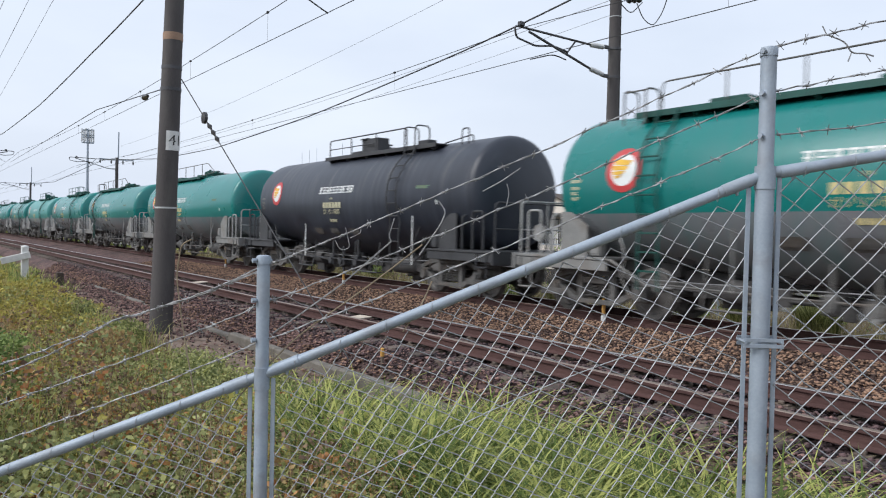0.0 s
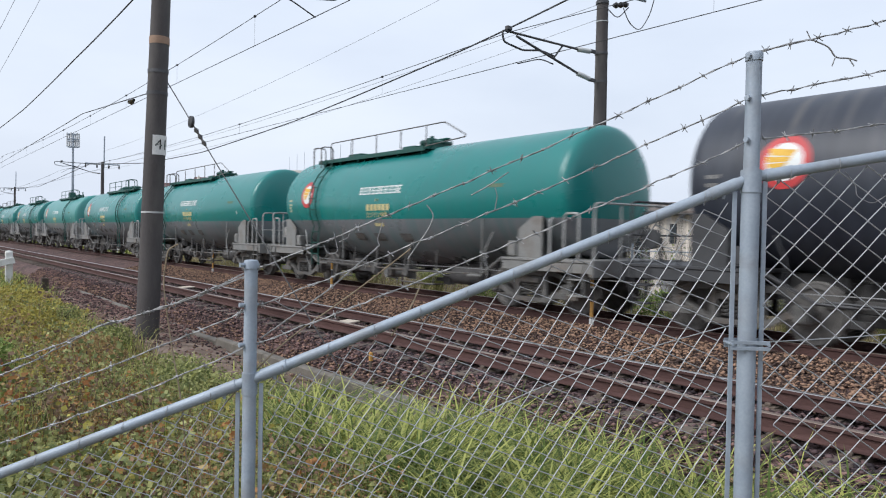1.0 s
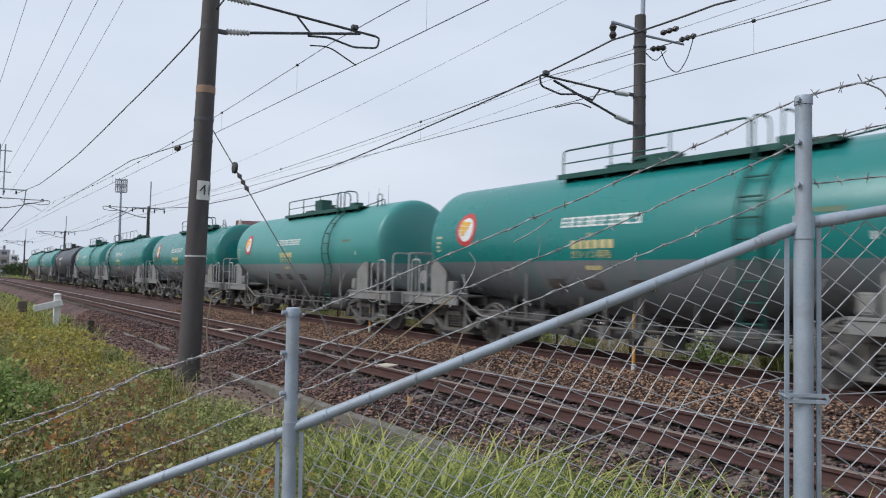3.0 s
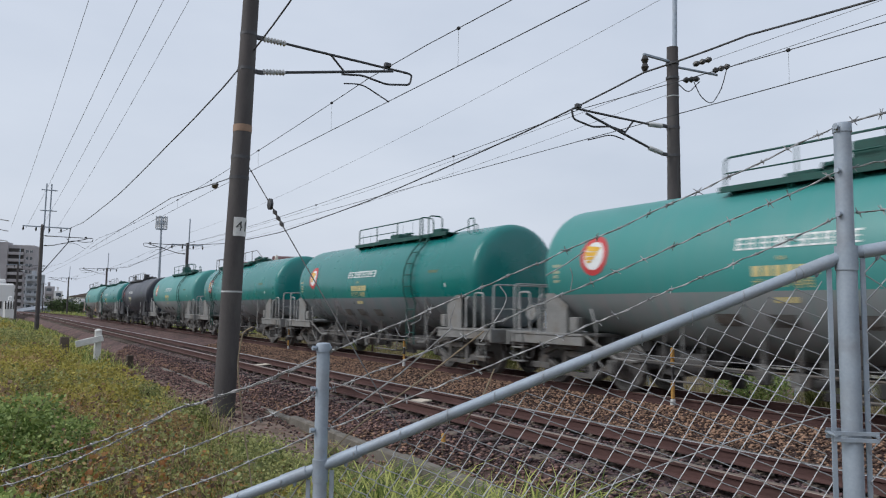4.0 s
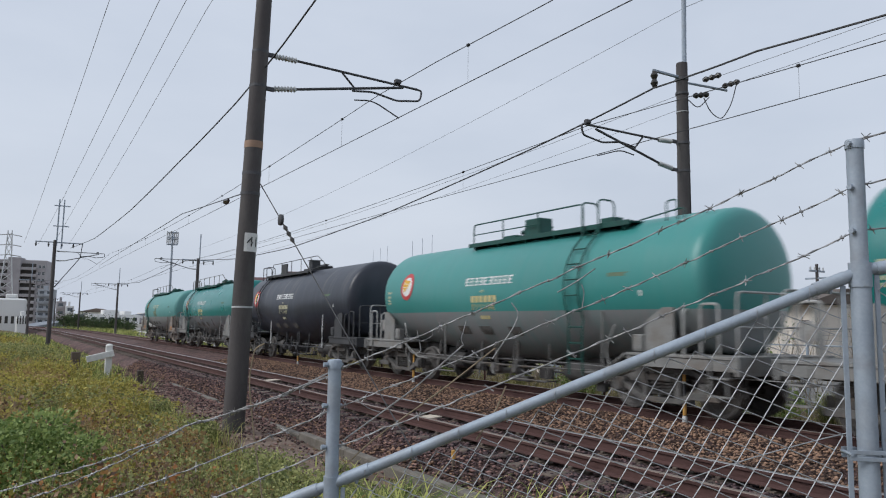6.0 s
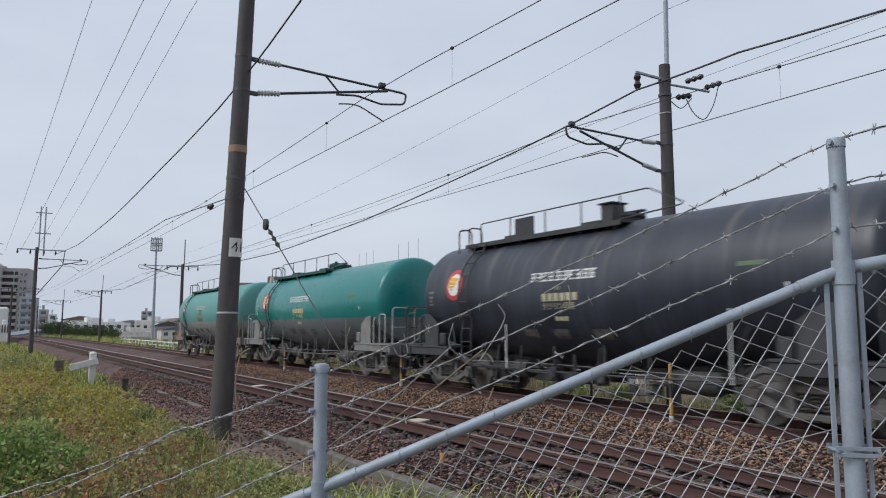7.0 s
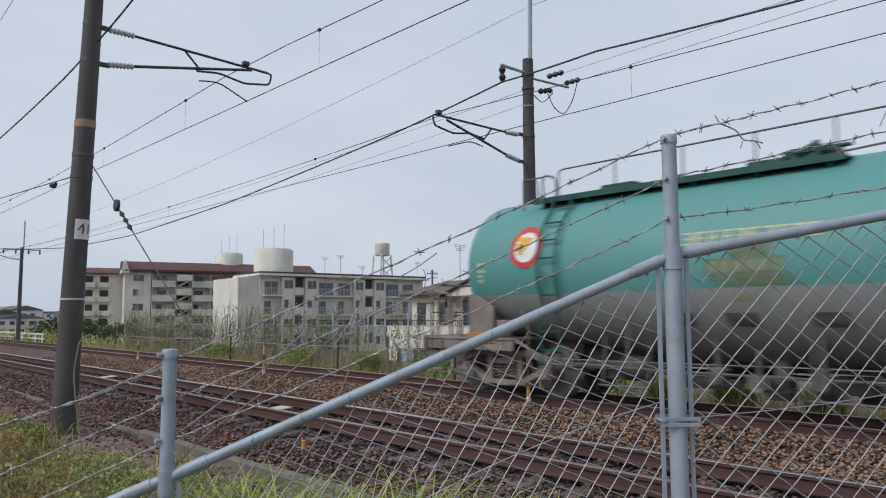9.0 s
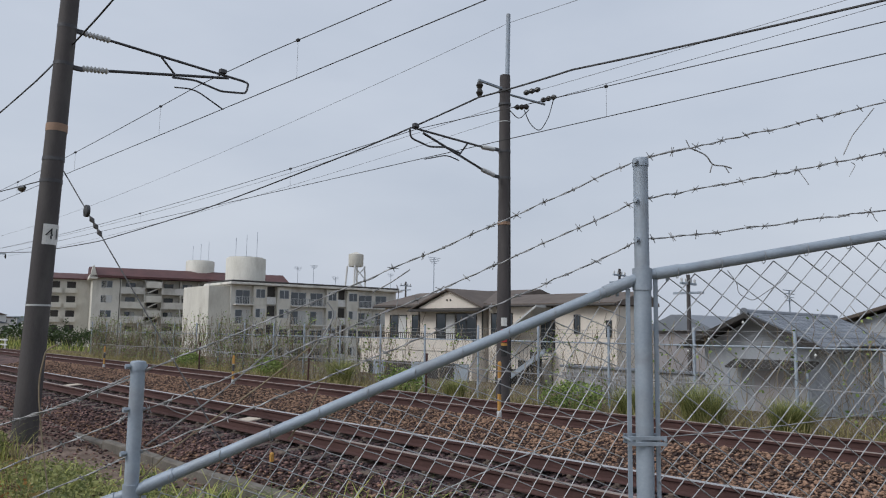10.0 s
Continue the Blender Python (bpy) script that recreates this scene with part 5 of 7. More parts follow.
def build_overhead():
    LX, LY = 3.66, 13.2
    ax = lambda z: LX + 0.33 * (z + 0.8) / 11.4  # the mast leans
    lp = concrete_pole(LX, LY, -0.8, 10.6, 0.200, 0.124, "dark concrete catenary pole with a white number plate", 0.33)
    cantilever(lp, ax(6.2) + 0.11, LY, 1, dict(ub=6.50, u1=6.50, u2=6.42, lb=5.84, l1=5.93, l2=6.40, reach=3.30, lreach=2.95, cx=2.87, cz=5.73, mx=2.82, mz=6.50))
    for z, r in ((4.18, 0.174), (3.80, 0.177), (6.52, 0.157), (5.85, 0.161)):
        band(lp, ax(z), LY, z, r, 0.06, STEEL_DARK, "steel strap round the mast")
    band(lp, ax(4.72), LY, 4.72, 0.170, 0.13, TAPE, "faded brown tape band")
    band(lp, ax(1.72), LY, 1.72, 0.189, 0.03, INSUL, "pale wire tie")
    # number plate, bent round the mast towards the path
    sg = Mesh()
    vs, fs = [], []
    for k in range(7):
        a = math.radians(240 + k * 18)
        for z in (2.72, 3.06):
            vs.append(Vector((ax(z) + 0.186 * math.cos(a), LY + 0.186 * math.sin(a), z)))
    sg.add(vs, [(2 * k, 2 * k + 2, 2 * k + 3, 2 * k + 1) for k in range(6)])
    plate = part("number_plate", sg, WHITE_PAINT, lp, "white enamel number plate reading 41")
    tm = text_mesh("41", 0.26)
    # wrap the digits round the mast
    for v in tm.vertices:
        a = math.radians(292) + v.co.x / 0.19
        rr = 0.189 + v.co.z
        v.co = Vector((ax(2.89 + v.co.y) + rr * math.cos(a), LY + rr * math.sin(a), 2.89 + v.co.y))
    part("digits", tm, None, plate, "black digits 41")
    # guy with its insulators down to the far side of the ballast
    gy = thing("guy_wire", "steel guy wire with strain insulators from the pole", "guy wire")
    g0, g1 = Vector((ax(4.0) + 0.16, LY - 0.05, 4.0)), Vector(GUY_FOOT)
    at = lambda t: g0 + (g1 - g0) * t
    part("wire", Mesh().tube([at(0), at(0.99)], 0.010, 5), COPPER, gy)
    a = Mesh(); a.lathe([(-0.04, 0.03), (-0.025, 0.10), (0.025, 0.10), (0.04, 0.03)], at(0.165), "x", 14)
    part("turnbuckle_wheel", a, STEEL_DARK, gy, "round tension wheel")
    for t in (0.20, 0.225, 0.25):
        i = Mesh(); i.tube([at(t - 0.012), at(t), at(t + 0.012)], [0.015, 0.042, 0.015], 8)
        part("strain_insulator", i, INSUL_DARK, gy)
    for z in (3.98,):
        an = thing("anchor_wire", "anchor wires with an egg insulator", "guy wire")
        q = Vector((ax(3.8) - 0.14, LY + 0.1, 3.8))
        e = Vector((5.2, 50.0, 4.95))
        part("wire", Mesh().tube([q, q + (e - q) * 0.18 + Vector((0, 0, 0.27)), e], 0.010, 5), COPPER, an)
        m = q + (e - q) * 0.028
        part("egg_insulator", Mesh().tube([m, m + (e - q) * 0.006, m + (e - q) * 0.012], [0.025, 0.065, 0.025], 8), INSUL_DARK, an)

    RX, RY = 13.48, 11.5
    rp = concrete_pole(RX, RY, -1.0, 7.75, 0.172, 0.132, "dark concrete catenary pole behind the far track, steel mast on top", 0.04)
    cantilever(rp, RX - 0.18, RY, -1, dict(ub=5.80, u1=5.77, u2=5.78, lb=5.13, l1=5.22, l2=5.72, reach=2.86, lreach=2.55, cx=2.50, cz=5.14, mx=2.78, mz=5.84))
    part("top_mast", Mesh().tube([(RX + 0.11, RY, 6.9), (RX + 0.16, RY, 9.4)], 0.055, 10), GALV, rp, "thin galvanised steel mast")
    for z in (5.80, 5.13, 7.35, 7.0):
        band(rp, RX + 0.03, RY, z, 0.155, 0.06, STEEL_DARK, "steel strap round the mast")
    band(rp, RX + 0.035, RY, 6.55, 0.148, 0.02, INSUL, "pale wire tie")
    band(rp, RX + 0.022, RY, 4.0, 0.162, 0.08, TAPE, "pale tape band")
    part("feeder_arm", Mesh().box(RX - 0.95, RX + 0.1, RY - 0.03, RY + 0.03, 7.36, 7.42, 0.01), GALV, rp)
    i = Mesh(); insulator(i, (RX - 0.9, RY, 7.36), (RX - 0.9, RY, 7.0), 0.09, 2)
    part("insulator", i, INSUL_DARK, rp, "hanging dark porcelain insulator")
    arm = Mesh().tube([(RX + 0.1, RY, 7.3), (RX + 1.25, RY - 0.32, 7.22)], 0.03, 8)
    part("strain_arm", arm, GALV, rp)
    for k, (a0, b0) in enumerate((((0.60, -0.15, 7.40), (0.92, -0.42, 7.53)), ((1.12, -0.30, 7.30), (1.42, -0.55, 7.42)), ((0.32, -0.1, 6.98), (0.72, -0.2, 7.06)))):
        i = Mesh(); insulator(i, (RX + a0[0], RY + a0[1], a0[2]), (RX + b0[0], RY + b0[1], b0[2]), 0.075, 3)
        part("strain_insulator", i, INSUL_DARK, rp, "strain insulator discs")
    part("jumper_cable", Mesh().tube(rounded([(RX + 0.12, RY - 0.1, 6.85), (RX + 0.40, RY - 0.15, 6.66), (RX + 0.75, RY - 0.2, 7.0)], 0.4) , 0.012, 5), COPPER, rp)
    part("jumper_cable", Mesh().tube(rounded([(RX + 0.55, RY - 0.2, 6.95), (RX + 0.72, RY - 0.25, 6.60), (RX + 1.05, RY - 0.3, 6.45), (RX + 1.30, RY - 0.4, 6.85), (RX + 1.38, RY - 0.5, 7.35)], 0.4), 0.012, 5), COPPER, rp)
    part("conduit", Mesh().tube([(RX + 0.07, RY - 0.13, 6.9), (RX + 0.08, RY - 0.145, 4.0), (RX + 0.10, RY - 0.16, 0.0)], 0.014, 6), COPPER, rp)
    for z0, z1, m, lab in ((1.12, 1.42, RED_MARK, "small red plate"), (1.50, 1.70, WHITE_PAINT, "small white plate"), (0.78, 1.03, BLACK_INK, "black warning plate"), (1.034, 1.10, YELLOW_POST, "amber edge of the warning plate")):
        sg = Mesh(); vs = []
        for k in range(7):
            a = math.radians(206 + k * 8)
            for z in (z0, z1):
                vs.append(Vector((RX + 0.178 * math.cos(a), RY + 0.178 * math.sin(a), z)))
        sg.add(vs, [(2 * k, 2 * k + 2, 2 * k + 3, 2 * k + 1) for k in range(6)])
        part("plate", sg, m, rp, lab)

    # distant poles on both sides, gentle variety
    for k, (x, y, s, z1) in enumerate(((3.05, 59.5, 1, 8.6), (13.5, 60.9, -1, 8.0), (13.5, 108.0, -1, 8.0), (3.0, 106.0, 1, 8.0), (12.4, 150.0, -1, 8.0), (11.0, 196.0, -1, 8.0))):
        p = concrete_pole(x, y, -0.9, z1 - 1.4, 0.16, 0.11, "slim dark pole of the overhead line far down the track")
        cantilever(p, x + s * 0.15, y, s, dict(ub=6.4, u1=6.4, u2=6.4, lb=5.7, l1=5.75, l2=6.35, reach=3.1, lreach=2.8, cx=2.7, cz=5.6, mx=2.7, mz=6.45))
        part("cross_arm", Mesh().box(x - 1.25, x + 1.25, y - 0.04, y + 0.04, z1 - 1.6, z1 - 1.52, 0.01), GALV, p)
        for dx in (-1.2, -0.4, 0.45, 1.2):
            part("insulator", Mesh().tube([(x + dx, y, z1 - 1.6), (x + dx, y, z1 - 1.75), (x + dx, y, z1 - 1.9)], [0.03, 0.07, 0.03], 8), INSUL_DARK, p)
        part("top_mast", Mesh().tube([(x + 0.1, y, z1 - 1.8), (x + 0.12, y, z1 + (0.6 if k else 1.6))], 0.05, 8), GALV, p)
        if k == 0:
            part("top_mast", Mesh().tube([(x + 0.42, y, z1 - 2.0), (x + 0.44, y, z1 + 1.6)], 0.045, 8), GALV, p)
            for zr in (z1 - 0.4, z1 + 1.1):
                part("mast_tie", Mesh().box(x - 0.2, x + 0.85, y - 0.03, y + 0.03, zr, zr + 0.07, 0.01), GALV, p)
            part("arm_strut", Mesh().tube([(x + 1.8, y, z1 - 1.6), (x + 1.7, y, z1 - 2.6), (x + 0.15, y, z1 - 4.8)], 0.035, 6), STEEL_DARK, p)
            part("cross_arm", Mesh().box(x + 1.25, x + 1.85, y - 0.04, y + 0.04, z1 - 1.6, z1 - 1.52, 0.01), GALV, p)
    catenary("near_catenary", "contact and messenger wires over the empty track", 6.80, [-34, 13.2, 59.5, 106, 150], 5.72, 6.50, -34, 118, 5.6)
    catenary("far_catenary", "contact and messenger wires over the train's track", 10.66, [-34, 11.5, 60.9, 108, 150], 5.12, 5.82, -34, 118, 9.9)
    wire("feeder_cable", "thick black feeder cable on the far poles", [(12.5, -32, 7.0), (12.5, -10, 5.95), (12.55, 2.9, 6.63), (12.56, 8.8, 6.98), (12.56, 11.5, 6.97), (12.56, 16.1, 6.45), (12.56, 25.6, 5.72), (12.56, 36, 5.32), (12.56, 46, 5.45), (12.6, 60.9, 6.4), (12.6, 84, 5.6), (12.6, 108, 6.4)], 0.022, COPPER, 0.02, 6)
    wire("feeder_cable", "black feeder cable sagging from the near pole", [(3.6, -30, 12.6), (3.95, 5.0, 7.45), (3.96, 12.0, 6.36), (3.90, 14.9, 5.98), (3.85, 20.3, 5.72), (3.9, 29.1, 5.55), (4.0, 42.0, 5.75), (4.1, 59.5, 6.7)], 0.016, COPPER, 0.02, 6)
    wire("earth_wire", "thin grey wire over the tracks", [(13.75, -30, 9.8), (13.7, 11.5, 9.2), (13.5, 60.9, 7.4)], 0.006, THINWIRE, 0.5)
    wire("signal_wire", "thin wire along the far poles", [(14.96, -30, 8.9), (14.96, 10.95, 7.42)], 0.006, COPPER, 0.25)
    wire("signal_wire", "thin wire along the far poles", [(14.46, -30, 8.9), (14.46, 11.08, 7.53)], 0.006, THINWIRE, 0.25)
    wire("signal_wire", "thin wire along the far poles", [(13.4, 11.5, 6.95), (12.3, 60.9, 6.3)], 0.006, THINWIRE, 0.5)
    wire("signal_wire", "thin wire along the far poles", [(13.4, 11.5, 6.60), (13.0, 60.9, 5.9)], 0.005, THINWIRE, 0.55)
    for xe, xm, ymid, zmid in ((1.1, 1.9, 20.6, 9.8), (2.0, 2.8, 18.4, 9.2), (2.9, 3.7, 20.0, 10.0), (3.9, 4.7, 21.8, 10.8)):
        k = (-25 - ymid) / (59.5 - ymid)
        wire("power_line", "thin grey power line over the near side of the track", [(xm + (xe - xm) * k, -25, zmid + (6.85 - zmid) * k * 0.85), (xm, ymid, zmid), (xe, 59.5, 6.85)], 0.0075, THINWIRE, 0.25)


build_fence()
build_overhead()


# ---- plants ----
def leaf_quads(rng, pos, size, up=0.4):
    """Diamond leaves at the given points, turned at random."""
    n = len(pos)
    a = rng.normal(size=(n, 3)); a[:, 2] = a[:, 2] * 0.5 + up * rng.random(n)
    a /= np.linalg.norm(a, axis=1)[:, None]
    b = np.cross(a, rng.normal(size=(n, 3))); b /= np.linalg.norm(b, axis=1)[:, None] + 1e-9
    L = (size * (0.6 + 0.8 * rng.random(n)))[:, None]
    w = L * (0.30 + 0.2 * rng.random(n))[:, None]
    v = np.stack([pos, pos + a * L * 0.5 + b * w, pos + a * L, pos + a * L * 0.5 - b * w], 1)
    return v.reshape(-1, 3), np.arange(4 * n).reshape(-1, 4)


def blades(rng, x, y, z, h, lean, width):
    """Curved grass blades of three quads."""
    n = len(x)
    th = rng.random(n) * 6.283
    dx, dy = np.cos(th), np.sin(th)
    sx, sy = -dy, dx
    rows = []
    for t in (0.0, 0.4, 0.75, 1.0):
        out = lean * h * t ** 1.8
        cz = h * (t - 0.30 * lean * t ** 3)
        wd = width * (1 - t ** 1.5) * 0.5 + 0.0004
        for s in (-1, 1):
            rows.append(np.stack([x + dx * out + s * sx * wd, y + dy * out + s * sy * wd, z + cz], 1))
    v = np.stack(rows, 1)
    f = np.array([[0, 1, 3, 2], [2, 3, 5, 4], [4, 5, 7, 6]])
    return v.reshape(-1, 3), (np.arange(n)[:, None, None] * 8 + f[None]).reshape(-1, 4)


def gz(xs, ys):
    return np.array([ground_z(float(a), float(b)) for a, b in zip(xs, ys)])


def field(xs, ys, sc, off):
    return np.array([noise.noise((float(a) * sc + off, float(b) * sc, off)) for a, b in zip(xs, ys)])


def build_plants():
    rng = np.random.default_rng(12)
    # weeds on the slope beside the track
    N = 15000
    y = 3.0 + 55.0 * rng.random(N) ** 2.0
    x = 3.55 - (0.5 + 0.42 * y + 4.0) * rng.random(N) ** 1.15
    lim = np.where(y > 17, 3.75, np.where(y > 8, 2.25 + (y - 8) * 0.13, 2.35))
    edge = lim + 0.5 * field(x, y, 0.9, 4.0) + 0.45 * field(x, y, 2.3, 14.0)
    ok = ((x < edge) & (rng.random(N) < 0.35 + (edge - x) * 1.3) | ((x < lim + 0.9) & (rng.random(N) < 0.05))) & ~((np.hypot(x, y) < 2.6))
    side = (x - 1.121) * 0.6534 + (y - 2.673) * 0.757
    ok &= side > 0.25
    x, y = x[ok], y[ok]
    g = gz(x, y)
    lump = field(x, y, 0.8, 9.0)
    tall = np.clip(0.20 + 0.20 * rng.random(len(x)) + 0.45 * lump + 0.35 * rng.random(len(x)) ** 6, 0.07, 0.95)
    tall *= np.where(x > 2.2, 0.55, 1.0) * np.where((y > 15) & (x > 1.4), 0.45, 1.0)
    tint = field(x, y, 0.33, 2.0) + 0.16 * rng.normal(size=len(x))
    u = rng.random(len(x))
    near = y + 1.5 * x < 14 + 10 * field(x, y, 0.2, 6.0)
    kind = np.where(near, np.where(tint > 0.10, 2, np.where(tint > -0.10, 0, 1)), np.where(tint > 0.30, 2, np.where(tint > -0.25, 1, 0)))
    kind = np.where(near & (u < 0.31), 3, kind)
    kind = np.where(near & (u > 0.87), 4, kind)
    kind = np.where((x > 1.3) & (y < 11) & (u > 0.45) & (u < 0.85), 0, kind)
    kind = np.where(~near & (u < 0.07), 3, kind)
    for name, which, m, lab in (("weeds", 0, WEED, "dense green weeds on the slope"), ("yellow_weeds", 1, WEED_YELLOW, "yellow-green weeds on the slope"), ("withering_weeds", 2, WEED_RED, "weeds turning orange and brown on the slope"), ("dead_weeds", 3, WEED_DEAD, "dead brown weeds on the slope"), ("orange_weeds", 4, WEED_ORANGE, "weeds with orange leaves on the slope")):
        sel = kind == which
        px, py, pz, ph = x[sel], y[sel], g[sel], tall[sel]
        K = 32
        t = rng.random((len(px), K)) ** 0.75
        r = (0.10 * (1.25 - t) + 0.03) * (0.5 + rng.random((len(px), K)))
        th = rng.random((len(px), K)) * 6.283
        pos = np.stack([px[:, None] + r * np.cos(th), py[:, None] + r * np.sin(th), pz[:, None] + t * ph[:, None]], -1).reshape(-1, 3)
        v, f = leaf_quads(rng, pos, (0.019 + 0.0013 * np.repeat(py, K)) * (0.45 + 1.3 * np.repeat(rng.random(len(px)) ** 1.6, K)))
        soup(name, v, f, m, lab, "weeds")
    # litter under the weeds
    n = 26000
    ly = 1.6 + 16 * rng.random(n) ** 1.5
    lx = 4.5 - (2.8 + 0.45 * ly) * rng.random(n)
    ok = ((lx - 1.121) * 0.6534 + (ly - 2.673) * 0.757 > 0.1) & ((lx < 3.2) | (rng.random(n) < 0.22))
    lx, ly = lx[ok], ly[ok]
    v, f = leaf_quads(rng, np.stack([lx, ly, gz(lx, ly) + 0.012 + 0.05 * rng.random(len(lx))], 1), 0.045, 0.05)
    # upright bare stems
    n = 2600
    q = rng.integers(0, len(x), n)
    v3, f3 = blades(rng, x[q], y[q], g[q], np.clip(tall[q] * (1.0 + 0.6 * rng.random(n)), 0.15, 0.8), 0.05 + 0.3 * rng.random(n), np.full(n, 0.007))
    soup("weed_stems", v3, f3, WEED_RED, "reddish upright weed stems", "weeds")
    soup("leaf_litter", v, f, WEED_DEAD, "brown leaf litter and dead stems on the bank", "leaf litter")
    # stalks
    sel = rng.random(len(x)) < 0.55
    n = int(sel.sum())
    v, f = blades(rng, x[sel], y[sel], g[sel], tall[sel] * (0.9 + 0.7 * rng.random(n) ** 3), 0.12 + 0.35 * rng.random(n), np.full(n, 0.005))
    soup("weed_stalks", v, f, DRY, "thin dry stalks among the weeds", "weeds")
    # long grass between fence and kerb
    C = 430
    cy = 1.2 + 8.3 * rng.random(C)
    cx = 4.5 - 2.65 * rng.random(C) ** 0.95
    side = (cx - 1.121) * 0.6534 + (cy - 2.673) * 0.757
    ok = (side > 0.25) & ((cy < 6.8) | (rng.random(C) < 0.25)) & (cx > 1.7 + 0.12 * cy) & ((cx > 2.4) | (rng.random(C) < 0.45)) & ((cy < 5.6) | (rng.random(C) < 0.45))
    cx, cy = cx[ok], cy[ok]
    B = 27
    bx = np.repeat(cx, B) + rng.normal(size=len(cx) * B) * 0.09
    by = np.repeat(cy, B) + rng.normal(size=len(cx) * B) * 0.09
    hh = np.repeat(0.42 + 0.42 * rng.random(len(cx)), B) * (0.6 + 0.6 * rng.random(len(bx)))
    hh *= np.where(by < 4.8, 1.05, np.clip(1.25 - 0.28 * (bx - 2.0) - 0.10 * np.maximum(by - 4.0, 0), 0.35, 1.0))
    v, f = blades(rng, bx, by, gz(bx, by), hh, 0.55 + 1.1 * rng.random(len(bx)), 0.013 + 0.020 * rng.random(len(bx)))
    n = 1600
    wx, wy = 1.9 + 2.5 * rng.random(n), 1.6 + 8.0 * rng.random(n)
    keep = ((wx - 1.121) * 0.6534 + (wy - 2.673) * 0.757 > 0.3) & (field(wx, wy, 0.9, 1.0) > -0.05) & (wx < 3.9 - 0.12 * (wy - 4))
    ex, ey = -0.6 + 2.6 * rng.random(900), 2.9 + 2.4 * rng.random(900)
    low = ((ex - 1.121) * 0.6534 + (ey - 2.673) * 0.757 > 0.3) & (field(ex, ey, 0.9, 7.0) > -0.15)
    wx, wy = np.concatenate([wx[keep], ex[low]]), np.concatenate([wy[keep], ey[low]])
    wz = gz(wx, wy)
    K = 26
    t = rng.random((len(wx), K))
    th = rng.random((len(wx), K)) * 6.283
    pos = np.stack([wx[:, None] + 0.1 * np.cos(th), wy[:, None] + 0.1 * np.sin(th), wz[:, None] + t * 0.28], -1).reshape(-1, 3)
    v2, f2 = leaf_quads(rng, pos, 0.038)
    soup("creeping_weeds", v2, f2, WEED, "low leafy weeds at the fence foot", "weeds")
    soup("long_grass", v, f, GRASS, "tall bright green grass by the fence", "grass")
    # low turf and fine grass everywhere near
    n = 26000
    ty = 1.0 + 34 * rng.random(n) ** 1.8
    tx = 3.5 - (3.0 + 0.5 * ty) * rng.random(n)
    tx = np.where((rng.random(n) < 0.3) & (ty < 6.2), 1.8 + 2.5 * rng.random(n), np.minimum(tx, 2.3 + 0.02 * ty))
    v, f = blades(rng, tx, ty, gz(tx, ty), 0.10 + 0.22 * rng.random(n), 0.2 + 0.6 * rng.random(n), 0.005 + 0.0004 * ty)
    q = f.reshape(-1, 3, 4)
    dry = (field(tx, ty, 0.5, 3.0) + 0.3 * rng.normal(size=n) > -0.05) & (tx < 2.6)
    soup("turf", v, q[~dry].reshape(-1, 4), GRASS, "fine low grass on the bank", "grass")
    soup("dry_turf", v, q[dry].reshape(-1, 4), DRY_GRASS, "straw-coloured dry grass on the bank", "grass")
    # a leafy bush in the weeds, and scrub along the far fence
    def shrub(name, label, cx, cy, cz, rx, ry, rz, n, size, m):
        b = thing(name, label, "bush")
        d = rng.normal(size=(n, 3)); d /= np.linalg.norm(d, axis=1)[:, None]
        rad = (0.45 + 0.55 * rng.random(n) ** 0.5) * (0.8 + 0.35 * np.array([noise.noise((float(q[0]) * 2 + cx, float(q[1]) * 2 + cy, float(q[2]) * 2)) for q in d]))
        p = d * rad[:, None] * np.array([rx, ry, rz]) + np.array([cx, cy, cz + rz * 0.75])
        p = p[p[:, 2] > cz - 0.05]
        v, f = leaf_quads(rng, p, size)
        ob = soup("foliage", v, f, m, "", "", kind="", parent=b)
        for k in range(6):
            a = k * 1.05
            st = Mesh().tube([(cx, cy, cz - 0.1), (cx + rx * 0.3 * math.cos(a), cy + ry * 0.3 * math.sin(a), cz + rz * 0.6), (cx + rx * 0.6 * math.cos(a), cy + ry * 0.6 * math.sin(a), cz + rz * 1.2)], [0.02, 0.012, 0.005], 5)
            part("branch", st, BARK, b)
    shrub("bush", "leafy green bush among the weeds", 0.30, 7.3, ground_z(0.3, 7.3), 0.75, 0.9, 0.50, 9500, 0.038, BUSH)
    for cx, cy, rr, m in ((1.5, 12.5, 0.8, WEED_YELLOW), (0.6, 15.5, 1.1, WEED_YELLOW), (2.0, 17.5, 0.9, WEED_YELLOW), (-0.4, 11.5, 0.9, WEED_RED), (1.1, 20.5, 1.2, WEED_YELLOW), (-1.6, 17.0, 1.3, WEED_RED), (2.5, 14.6, 0.5, WEED), (1.9, 9.6, 0.6, WEED_RED), (-1.2, 25.0, 1.6, WEED_YELLOW), (0.5, 30.0, 1.7, WEED), (2.25, 10.6, 0.42, WEED), (2.7, 11.6, 0.40, WEED), (-2.2, 36.0, 2.0, WEED), (-3.5, 28.0, 1.8, WEED_RED)):
        shrub("weed_clump", "rounded clump of tall weeds on the bank", cx, cy, ground_z(cx, cy), rr, rr * 1.2, 0.16 + 0.20 * rr, int(2600 * rr ** 0.7), 0.030 + 0.0010 * cy, m)
    shrub("bush", "dark leafy weed clump beside the fence", -0.1, 5.2, ground_z(-0.1, 5.2), 0.6, 0.6, 0.26, 2600, 0.060, BUSH)
